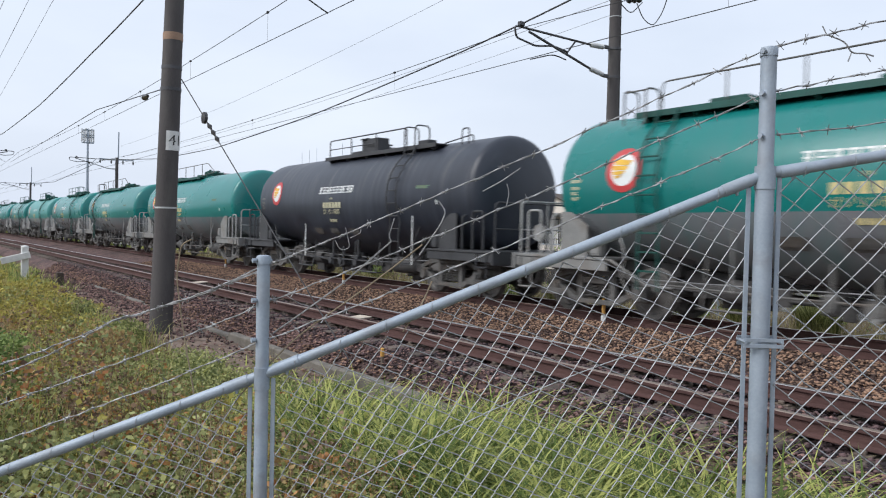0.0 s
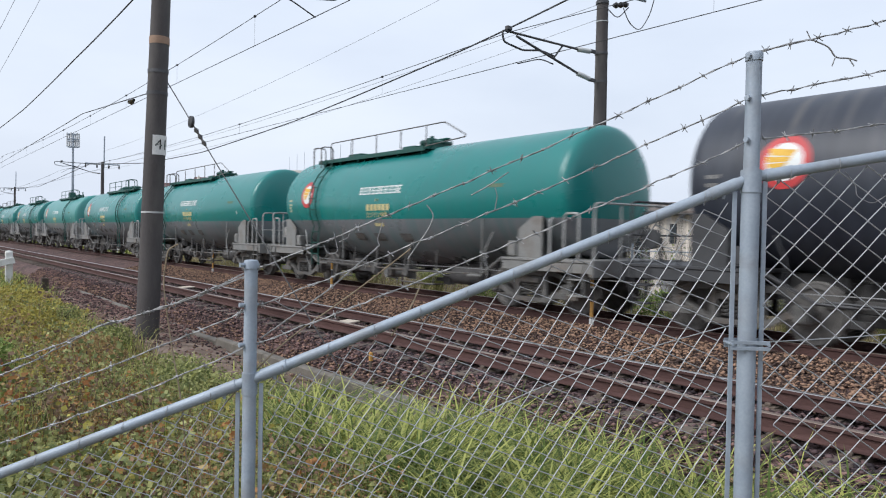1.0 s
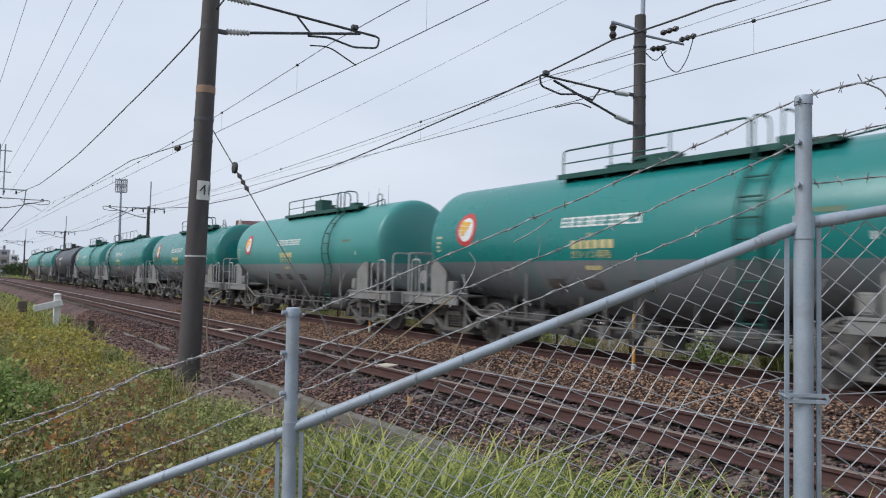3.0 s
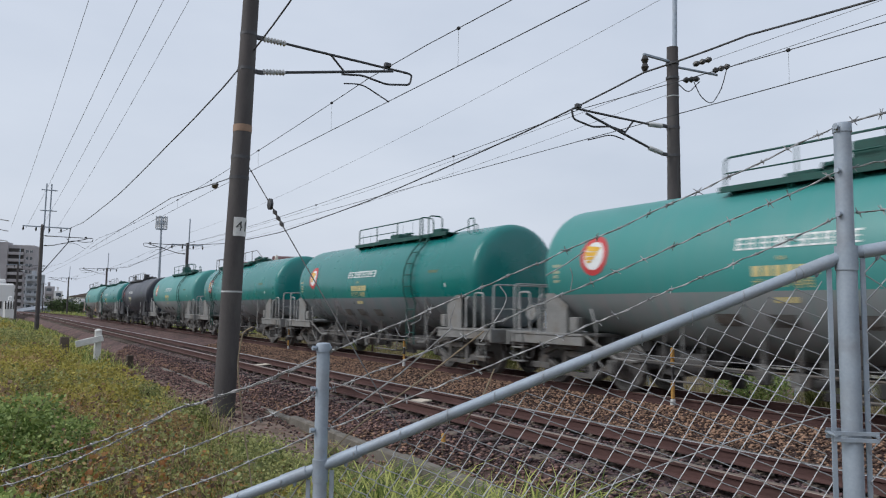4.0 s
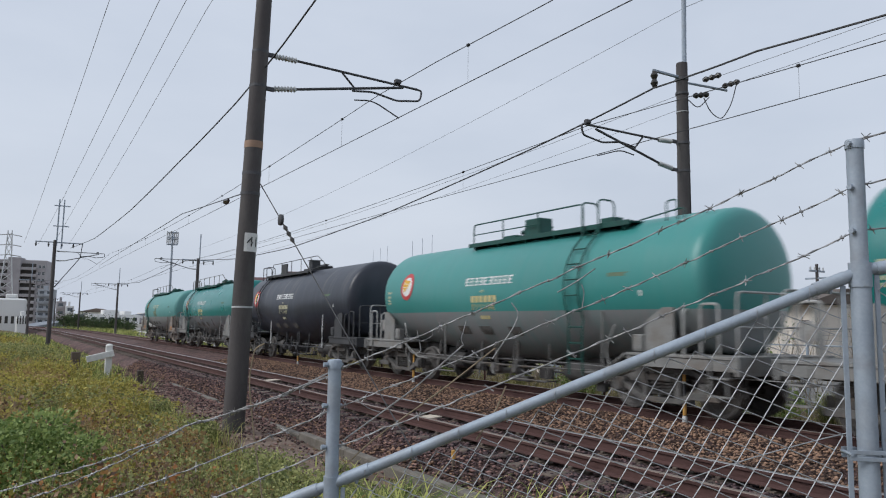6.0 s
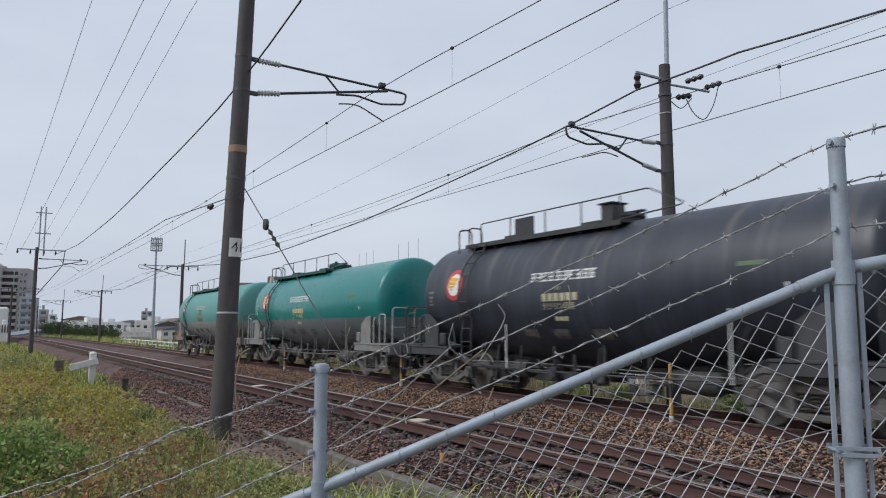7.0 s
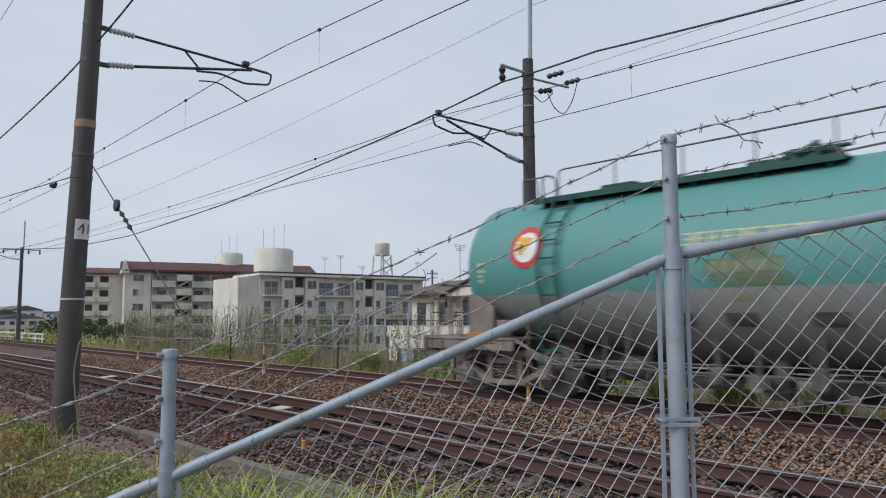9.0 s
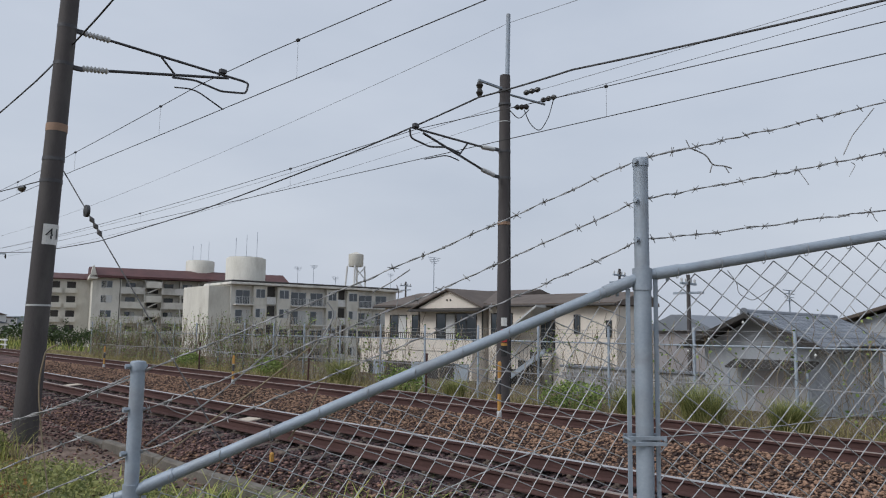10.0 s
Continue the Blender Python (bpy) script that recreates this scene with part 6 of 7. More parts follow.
    for cx, cy, s in ((15.4, 20.5, 0.75), (15.2, 17.0, 0.85), (15.0, 14.6, 0.5), (15.1, 10.6, 0.85), (15.0, 8.9, 0.6), (15.3, 7.4, 0.75), (15.4, 5.6, 0.6), (15.3, 3.2, 0.7), (16.0, 26.0, 0.8), (16.0, 33.0, 0.8), (15.6, 1.2, 0.7)):
        gzv = ground_z(cx, cy)
        if s in (0.5, 0.6, 0.75):
            n = 900
            a = rng.random(n) * 6.283; rr = s * 0.42 * rng.random(n) ** 0.6
            bx, by = cx + rr * np.cos(a), cy + 1.3 * rr * np.sin(a)
            v, f = blades(rng, bx, by, np.full(n, gzv), s * (0.8 + 0.8 * rng.random(n)), 0.25 + 0.7 * rng.random(n), 0.012 + 0.012 * rng.random(n))
            tf = thing("grass_tuft", "rank tuft of long grass at the far lineside fence", "grass")
            soup("tuft", v, f, WEED, "", "", kind="", parent=tf)
            continue
        shrub("bush", "green scrub growing at the far lineside fence", cx, cy, gzv, s * 0.9, s * 1.3, s * 0.62, 1700, 0.07, WEED if s < 0.8 else BUSH)
    n = 9000
    fy = 62 + 120 * rng.random(6000)
    fx = 13.2 + 9 * rng.random(6000) + np.array([curve_x(float(b)) for b in fy])
    v, f = blades(rng, fx, fy, gz(fx, fy) - 0.05, 0.4 + 0.9 * rng.random(6000) ** 2, 0.3 + 0.6 * rng.random(6000), np.full(6000, 0.09))
    soup("line_end_verge", v, f, GRASS, "green verge far down the line", "grass")
    fy = 22 + 75 * rng.random(9000) ** 1.3
    fx = 4.55 - (0.4 + 0.16 * fy) * rng.random(9000) ** 1.4
    v, f = blades(rng, fx, fy, gz(fx, fy) - 0.03, (0.12 + 0.5 * rng.random(9000) ** 2) * np.where(fx > 3.9, 0.45, 1.0), 0.3 + 0.7 * rng.random(9000), 0.012 + 0.0006 * fy)
    soup("line_side_grass", v, f, GRASS, "rough grass along the ballast edge", "grass")
    # grass clumps standing in the weeds
    C = 900
    ky = 5.0 + 40 * rng.random(C) ** 1.7
    kx = 3.0 - (2.2 + 0.35 * ky) * rng.random(C)
    thin = (ky > 8.5) | (rng.random(C) < 0.3)
    kx, ky = kx[thin], ky[thin]
    C = len(kx)
    kx, ky = np.repeat(kx, 22), np.repeat(ky, 22)
    kh = np.repeat(0.18 + 0.42 * rng.random(C) ** 1.5, 22) * (0.6 + 0.6 * rng.random(C * 22))
    kx, ky = kx + rng.normal(size=C * 22) * 0.09, ky + rng.normal(size=C * 22) * 0.09
    v, f = blades(rng, kx, ky, gz(kx, ky), kh, 0.2 + 0.8 * rng.random(C * 22), 0.005 + 0.0006 * ky)
    q = f.reshape(-1, 3, 4); dry = np.repeat(rng.random(C) < 0.28, 22)
    soup("grass_clumps", v, q[~dry].reshape(-1, 4), GRASS, "green grass clumps among the weeds", "grass")
    soup("dry_grass_clumps", v, q[dry].reshape(-1, 4), DRY_GRASS, "straw-coloured grass clumps among the weeds", "grass")
    vx = 13.6 + 2.6 * rng.random(n); vy = -4 + 60 * rng.random(n)
    v, f = blades(rng, vx, vy, gz(vx, vy), 0.2 + 0.45 * rng.random(n) ** 2, 0.2 + 0.6 * rng.random(n), np.full(n, 0.016))
    soup("far_verge_grass", v, f, DRY_GRASS, "rank grass beyond the far track", "grass")


def build_trees():
    rng = np.random.default_rng(5)
    def tree(x, y, z, h, r, n, label):
        t = thing("tree", label, "tree")
        ms = Mesh().tube([(x, y, z - 0.3), (x + 0.1, y, z + h * 0.3), (x, y, z + h * 0.75)], [0.03 * h, 0.022 * h, 0.006 * h], 8)
        for k in range(6):
            a = k * 1.05 + x
            ms.tube([(x, y, z + h * (0.28 + 0.06 * k)), (x + r * 0.6 * math.cos(a), y + r * 0.6 * math.sin(a), z + h * (0.5 + 0.06 * k))], [0.014 * h, 0.004 * h], 5)
        part("trunk", ms, BARK, t)
        k = 26
        c = rng.normal(size=(k, 3)) * np.array([r * 0.45, r * 0.45, h * 0.17]) + np.array([x, y, z + h * 0.62])
        p = (c[rng.integers(0, k, n)] + rng.normal(size=(n, 3)) * r * 0.17)
        v, f = leaf_quads(rng, p, 0.075 * h)
        soup("crown", v, f, TREE_LEAF, "", "", kind="", parent=t)
    spots = []
    for i in range(34):
        az = radians(3.7 + 0.135 * i + random.uniform(-0.1, 0.1)); d = random.uniform(195, 250)
        spots.append((d * math.sin(az), d * math.cos(az), random.uniform(2.6, 4.6)))
    for i in range(12):
        az = radians(13.6 + 0.6 * i); d = random.uniform(72, 92)
        spots.append((d * math.sin(az), d * math.cos(az), random.uniform(1.6, 2.6)))
    for x, y, h in spots:
        tree(x, y, ground_z(x, y), h, h * 0.55, 520, "dark green tree beyond the railway")
    for i in range(7):
        x, y = -5.5 - 0.6 * i, 62 + 5 * i
        tree(x, y, ground_z(x, y), random.uniform(2.0, 2.8), 1.6, 500, "clipped dark green hedge tree by the factory")


build_plants()
build_trees()


# ---- lineside things ----
def build_lineside():
    mp = thing("marker_post", "white wooden marker post with a tilted crossbar", "marker post")
    gx, gy = 3.12, 26.2
    g = ground_z(gx, gy)
    part("post", Mesh().box(gx - 0.10, gx + 0.10, gy - 0.08, gy + 0.08, g - 0.3, 0.62, 0.015), WHITE_PAINT, mp)
    part("cap", Mesh().lathe([(0.62, 0.12), (0.66, 0.10), (0.69, 0.03)], (gx, gy, 0), "z", 10), WHITE_PAINT, mp)
    part("crossbar", Mesh().box(-0.68, 0.14, -0.05, 0.05, -0.10, 0.10, 0.01, Matrix.Translation((gx, gy - 0.13, 0.36)) @ pose(0, 0, 0, 0, -14, 0)), WHITE_PAINT, mp, "white board fixed at a slant")
    st = thing("stump_post", "short dark wooden post at the ballast edge", "post")
    part("post", Mesh().box(3.68, 3.86, 23.9, 24.08, -0.8, -0.05, 0.02), SLEEPER, st)
    st2 = thing("stump_post", "dark block post beside the white marker", "post")
    part("post", Mesh().box(2.05, 2.32, 26.5, 26.7, -0.6, 0.42, 0.02), SLEEPER, st2)
    for x, y, z1 in ((9.83, 8.45, 0.845), (9.8, 17.7, 0.62), (9.8, 26.8, 0.62)):
        ym = thing("yellow_marker_stake", "amber-topped stake between the two tracks", "marker stake", "marker stakes between the tracks")
        part("stake", Mesh().lathe([(-0.4, 0.028), (z1 * 0.9, 0.028)], (x, y, 0), "z", 10), STEEL_DARK, ym)
        part("sleeve", Mesh().lathe([(0.02, 0.034), (z1 * 0.36, 0.034)], (x, y, 0), "z", 10), YELLOW_POST, ym, "amber sleeve")
        part("top", Mesh().lathe([(z1 * 0.68, 0.034), (z1, 0.034), (z1 + 0.02, 0.015)], (x, y, 0), "z", 10), YELLOW_POST, ym, "amber top")
        part("foot", Mesh().lathe([(-0.30, 0.045), (-0.02, 0.045), (0.01, 0.036)], (x, y, 0), "z", 10), INSUL, ym, "pale plastic foot")
        part("grip", Mesh().lathe([(z1 * 0.64, 0.032), (z1 * 0.68, 0.032)], (x, y, 0), "z", 10), INSUL, ym, "grey ring")
    rope = thing("stake_line", "thin twisted cord strung along the marker stakes", "cord")
    part("cord", Mesh().tube([(9.78, -4 + 0.5 * i, 0.715 - 0.02 * math.sin(i * 0.35)) for i in range(64)], 0.009, 5), BARB, rope)
    sk = thing("survey_stake", "small orange-topped stake beside the kerb", "marker stake")
    part("stake", Mesh().lathe([(-0.7, 0.022), (-0.22, 0.022)], (5.05, 8.05, 0), "z", 8), SLEEPER, sk)
    part("top", Mesh().lathe([(-0.24, 0.028), (-0.14, 0.028), (-0.13, 0.01)], (5.05, 8.05, 0), "z", 8), YELLOW_POST, sk)
    # rusty posts and fence on the far side
    ff = thing("lineside_fence", "grey wire mesh fence with steel posts beyond the far track", "fence")
    pm = Mesh().lathe([(-1.2, 0.035), (1.50, 0.035), (1.53, 0.02)], (0, 0, 0), "z", 10).data("fence_post", GALV, True)
    y, k = -8.0, 0
    while y < 48:
        part("fence_post", pm, None, ff, at=pose(16.4 + 0.03 * math.sin(y), y, 0))
        y += 2.3; k += 1
    part("fence_rail", Mesh().tube([(16.4, -8, 1.16), (16.4, 16, 1.08), (16.4, 46, 0.95)], 0.022, 6), GALV, ff)
    for z in (1.28, 1.40, 1.50):
        part("barbed_wire", Mesh().tube([(16.4 + 0.02 * math.sin(i * 2.2), -8 + 0.6 * i, z - 0.002 * i + 0.012 * math.sin(i * 1.7)) for i in range(92)], 0.005, 4), BARB, ff)
    ms = Mesh()
    W = 0.11
    for sgn in (1, -1):
        s = -2.0
        while s < 150:
            a = Vector((16.42, -8 + s * 0.36, 1.1 if sgn > 0 else -0.6)); b = a + Vector((0, 1.7, -1.7 * sgn))
            ms.tube([a, b], 0.0028, 3, False)
            s += W * 2.8
    part("wire_mesh", ms, WIRE_GALV, ff, "fine wire mesh")
    vines = thing("dry_vines", "leafless and leafy creepers tangled on the lineside fence", "vines", kind="stuff")
    rng = random.Random(8)
    vm, lv = Mesh(), []
    for i in range(1150):
        y0 = rng.uniform(2, 13) if i % 9 == 0 else rng.choice((rng.uniform(12, 46), rng.uniform(19, 47), rng.uniform(24, 47)))
        p = Vector((16.35 + rng.uniform(-0.15, 0.15), y0, -0.7)); pts = [p]
        for k in range(rng.randint(5, 9)):
            p = p + Vector((rng.uniform(-0.06, 0.06), rng.uniform(-0.22, 0.22), rng.uniform(0.12, 0.42)))
            pts.append(p)
            if rng.random() < 0.16:
                lv.append(tuple(p))
            if p.z > 1.9:
                break
        vm.tube(pts, 0.007, 3, False)
    part("stem", vm, DRY, vines)
    r2 = np.random.default_rng(3)
    pos = np.repeat(np.array(lv), 5, axis=0) + r2.normal(size=(len(lv) * 5, 3)) * 0.10
    v, f = leaf_quads(r2, pos, 0.075)
    soup("leaf", v, f, BUSH, "", "", kind="", parent=vines)
    for y in (14.3, 19.8, 27.3):
        rp = thing("rusty_stake", "thin rusty stake beyond the far track", "marker stake", "rusty stakes")
        part("stake", Mesh().tube([(13.6, y, -0.7), (13.62, y, 0.75)], 0.03, 6), RAIL_RUST, rp)
    # white railing down the line
    wr = thing("white_railing", "low white railing beside the line", "railing")
    pm = Mesh().box(-0.05, 0.05, -0.05, 0.05, -1.0, 0.22, 0.01).data("railing_post", WHITE_PAINT)
    for i in range(20):
        part("railing_post", pm, None, wr, at=pose(15.4, 62 + 2.0 * i, -0.05))
    for z in (0.1, -0.25):
        part("rail", Mesh().box(15.36, 15.44, 61.5, 101, z - 0.05, z + 0.05, 0.01), WHITE_PAINT, wr)
    tw = thing("antenna_mast", "slim grey mobile antenna mast", "mast")
    tx, ty = 118 * math.sin(radians(10.62)), 118 * math.cos(radians(10.62))
    part("mast", Mesh().tube([(tx, ty, -1.5), (tx, ty, 15.0)], [0.26, 0.11], 10), GALV, tw)
    for z in (13.1, 13.9, 14.2, 14.9):
        part("ring", Mesh().lathe([(z, 0.85), (z + 0.09, 0.85)], (tx, ty, 0), "z", 12, False), GALV, tw)
        part("spoke", Mesh().box(tx - 0.85, tx + 0.85, ty - 0.04, ty + 0.04, z, z + 0.08), GALV, tw)
    for k in range(6):
        a = k * 1.047
        part("antenna", Mesh().box(-0.09, 0.09, -0.06, 0.06, -0.95, 0.95, 0.03, Matrix.Translation((tx + 0.78 * math.cos(a), ty + 0.78 * math.sin(a), 14.2))), INSUL, tw, "pale panel antenna")


# ---- buildings ----
def polar(az, d):
    return d * math.sin(radians(az)), d * math.cos(radians(az))


def frame_of(p, q, z=0.0):
    """Pose whose x runs from p to q along a facade and whose y points behind it."""
    d = Vector((q[0] - p[0], q[1] - p[1], 0))
    return pose(p[0], p[1], z, 0, 0, math.degrees(math.atan2(d.y, d.x))), d.length


def window(parent, u, z, w, h, at_v=0.0, frame_mat=INSUL, curtain=False, sill=True):
    """A window set into its wall: reveal, frame, two panes."""
    fr = Mesh()
    t = 0.06 if w > 0.8 else 0.04
    fr.box(u - w / 2, u + w / 2, at_v - 0.03, at_v + 0.10, z + h - t, z + h, 0.0); fr.box(u - w / 2, u + w / 2, at_v - 0.03, at_v + 0.10, z, z + t, 0.0)
    for x in (u - w / 2, u + w / 2 - t, u - t / 2):
        fr.box(x, x + t, at_v - 0.025, at_v + 0.09, z + t, z + h - t, 0.0)
    wn_ = part("window", fr, frame_mat, parent)
    gl = Mesh().box(u - w / 2 + t, u - t / 2, at_v + 0.0, at_v + 0.02, z + t, z + h - t)
    part("pane", gl, GLASS, wn_)
    gl = Mesh().box(u + t / 2, u + w / 2 - t, at_v - 0.012, at_v + 0.008, z + t, z + h - t)
    part("pane", gl, CURTAIN if curtain else GLASS, wn_)
    return wn_


def build_apartments():
    A = thing("apartment_block", "five-storey cream apartment block with dark red roof and balconies", "apartment block")
    m, L = frame_of(polar(19.0, 148), polar(32.5, 154))
    A.matrix_basis = m
    F, Z0 = 2.72, -6.5
    top = Z0 + 6 * F
    part("wall", Mesh().box(0, L, 1.4, 10, Z0 - 1, top, 0.02), CREAM, A)
    part("end_bay", Mesh().box(0, 4.6, 0.0, 1.4, Z0 - 1, top, 0.02), CREAM, A, "projecting cream end bay")
    part("roof", Mesh().prism([(-1.0, top), (11.0, top), (11.0, top + 0.15), (8.0, top + 2.2), (4.0, top + 2.2), (-1.0, top + 0.4)], "x", -0.5, L + 0.5), ROOF_RED, A, "dark red sloped roof")
    part("gable_finial", Mesh().prism([(-0.7, top - 0.3), (0.8, top - 0.3), (0.35, top + 1.1), (0.1, top + 2.1), (-0.1, top + 2.1)], "y", -1.0, 10.8), CREAM, A)
    for f in range(6):
        z = Z0 + f * F
        for a, b in ((4.8, 9.0), (12.0, L - 0.1)):
            bl = Mesh().box(a, b, 0.0, 0.12, z, z + 1.15, 0.01); bl.box(a, b, 0.0, 1.4, z - 0.12, z + 0.02)
            k = round((b - a) / 3.2)
            for i in range(k + 1):
                u = a + (b - a) * i / k
                bl.box(u - 0.07, u + 0.07, 0.02, 1.4, z + 0.0, z + F - 0.12)
            part("balcony", bl, CREAM_GREY if f % 2 else CREAM, A)
            for i in range(k):
                u = a + (b - a) * (i + 0.5) / k
                window(A, u - 0.3, z + 0.05, 1.7, 1.95, 1.38, DARK_TRIM_AND_SHADE, (i + f) % 3 == 0)
        # staggered stair landing
        s = Mesh().box(9.1, 11.9, -0.9, -0.75, z + 1.2, z + 2.3, 0.01); s.box(9.1, 11.9, -0.9, 1.4, z + 1.1, z + 1.22)
        s.prism([(9.2, z + 0.1), (9.7, z + 0.1), (11.8, z + 1.15), (11.3, z + 1.15)], "y", -0.6, -0.5)
        part("stair_landing", s, CREAM, A)
        # dark sheet on the wall paints the shade of the stairwell
        part("stair_opening_shade", Mesh().box(9.5, 11.5, 1.30, 1.395, z + 0.1, z + 1.0), DARK_TRIM_AND_SHADE, A)
        window(A, 2.4, z + 0.9, 1.9, 1.3, 0.0, INSUL, f % 2 == 0)
    W = thing("apartment_wing", "cream stair wing of an apartment block, dark openings", "apartment block")
    m2, L2 = frame_of(polar(15.6, 155), polar(19.0, 155))
    W.matrix_basis = m2
    part("wall", Mesh().box(0, L2, 0, 9, Z0 - 1, top - 0.2, 0.02), CREAM, W)
    part("roof", Mesh().prism([(-0.8, top - 0.2), (9.8, top - 0.2), (9.8, top), (5, top + 1.3), (-0.8, top)], "x", -0.4, L2 + 0.6), ROOF_RED, W)
    for f in range(6):
        z = Z0 + f * F
        for u, w_ in ((3.0, 1.3), (5.6, 1.5)):
            # flat dark panel stands in for the shaded hollow
            part("opening_shade", Mesh().box(u - w_ / 2, u + w_ / 2, -0.02, 0.05, z + 0.9, z + 2.1), DARK_TRIM_AND_SHADE, W)
            part("balcony", Mesh().box(u - 1.0, u + 1.0, -0.9, -0.003, z - 0.1, z + 0.85, 0.02), CREAM, W)
        window(W, 1.1, z + 1.0, 0.8, 1.1)
    B = thing("apartment_block", "flat-roofed five-storey stained concrete apartment block", "apartment block")
    m3, L3 = frame_of(polar(28.7, 103), polar(41.3, 117))
    B.matrix_basis = m3
    Zb = -6.6
    tb = Zb + 5 * F
    part("wall", Mesh().box(0, L3, 0.9, 9, Zb - 1, tb, 0.02), CREAM_GREY, B)
    part("end_wall", Mesh().box(-3.0, 0.0, 1.2, 10.5, Zb - 1, tb - 0.3, 0.02), CREAM, B, "blank cream end wall")
    part("roof_slab", Mesh().box(-0.5, L3 + 0.5, -0.2, 9.4, tb, tb + 0.32, 0.03), CREAM_GREY, B)
    part("parapet", Mesh().box(-0.2, L3 + 0.2, 0.3, 9.0, tb + 0.325, tb + 0.62, 0.03), DARK_TRIM_AND_SHADE, B)
    bays = []
    u = 0.4
    while u < L3 - 3:
        bays += [(u, u + 2.6, "balcony"), (u + 2.7, u + 4.6, "window"), (u + 4.7, u + 6.2, "stair"), (u + 6.3, u + 8.3, "window"), (u + 8.4, u + 11.4, "balcony")]
        u += 11.6
    for f in range(5):
        z = Zb + f * F
        for a, b, kind in bays:
            if b > L3:
                continue
            if kind == "window":
                part("bay", Mesh().box(a - 0.05, b + 0.05, 0.25, 0.9, z - 0.1, z + F - 0.1, 0.01), CREAM, B)
                window(B, (a + b) / 2, z + 0.95, b - a - 0.5, 1.25, 0.24, INSUL, f % 2 == 1)
            elif kind == "balcony":
                bl = Mesh().box(a, b, 0.0, 0.9, z - 0.12, z + 0.05, 0.01)
                part("balcony", bl, CREAM_GREY, B)
                rl = Mesh().box(a, b, 0.0, 0.05, z + 1.0, z + 1.06)
                k = int((b - a) / 0.22)
                for i in range(k + 1):
                    x = a + (b - a) * i / k
                    rl.box(x - 0.02, x + 0.02, 0.01, 0.04, z + 0.05, z + 1.0)
                part("balcony_rail", rl, INSUL, B)
                window(B, (a + b) / 2, z + 0.06, b - a - 0.5, 1.95, 0.88, INSUL, f % 3 == 0)
            else:
                # no hole here: a dark panel gives the stair's shade
                part("stair_opening_shade", Mesh().box(a + 0.1, b - 0.1, 0.80, 0.895, z + 1.2, z + F - 0.1), DARK_TRIM_AND_SHADE, B)
                part("stair_parapet", Mesh().box(a, b, 0.55, 0.80, z + 0.1, z + 1.15, 0.01), WHITE_PAINT, B)
    for az, d, r, z0, z1 in ((26.2, 156, 2.8, 11.6, 14.2), (29.5, 112, 2.9, 7.3, 11.3)):
        t = thing("roof_tank_house", "cream round-cornered water tank house on the roof", "water tank")
        x, y = polar(az, d)
        part("drum", Mesh().lathe([(z0 - 2.5, r), (z1 - 0.15, r), (z1, r * 0.96)], (x, y, 0), "z", 20), CREAM, t, smooth=True)
        part("cap", Mesh().lathe([(z1, r * 0.9), (z1 + 0.12, r * 0.9)], (x, y, 0), "z", 20), CREAM_GREY, t)
        for k in range(3):
            part("antenna", Mesh().tube([(x - r * 0.6 + k * r * 0.6, y, z1), (x - r * 0.6 + k * r * 0.6, y, z1 + 3.0 + k * 0.6)], 0.035, 5), GALV, t)
    wt = thing("water_tower", "pale water tank on a steel lattice tower", "water tower")
    x, y = polar(37.85, 132)
    part("tank", Mesh().lathe([(12.2, 1.2), (12.4, 1.35), (14.4, 1.35), (14.8, 0.3)], (x, y, 0), "z", 16), CREAM, wt, smooth=True)
    for sx in (-1, 1):
        for sy in (-1, 1):
            part("leg", Mesh().tube([(x + sx * 2.0, y + sy * 2.0, -6), (x + sx * 1.1, y + sy * 1.1, 12.3)], 0.16, 6), FAR_WHITE, wt)
    for i in range(8):
        z0, z1 = -4 + 2.0 * i, -2 + 2.0 * i
        w0, w1 = 2.0 - 0.05 * (z0 + 6), 2.0 - 0.05 * (z1 + 6)
        part("brace", Mesh().tube([(x - w0, y - w0, z0), (x + w1, y - w1, z1)], 0.10, 5), FAR_WHITE, wt)
        part("brace", Mesh().tube([(x + w0, y - w0, z0), (x - w1, y - w1, z1)], 0.10, 5), FAR_WHITE, wt)
    for az, d, z in ((33.4, 112, 10.3), (34.6, 112, 10.6), (36.3, 113, 9.0), (44.0, 60, 7.2), (40.6, 118, 10.0), (70.2, 36, 3.3)):
        an = thing("roof_antenna", "thin television antenna on a roof", "antenna")
        x, y = polar(az, d)
        part("mast", Mesh().tube([(x, y, -4), (x, y, z)], 0.035, 5), GALV, an)
        for k in range(4):
            part("rod", Mesh().tube([(x - 0.7 + 0.1 * k, y, z - 0.15 * k), (x + 0.7 - 0.1 * k, y, z - 0.15 * k)], 0.02, 4), GALV, an)


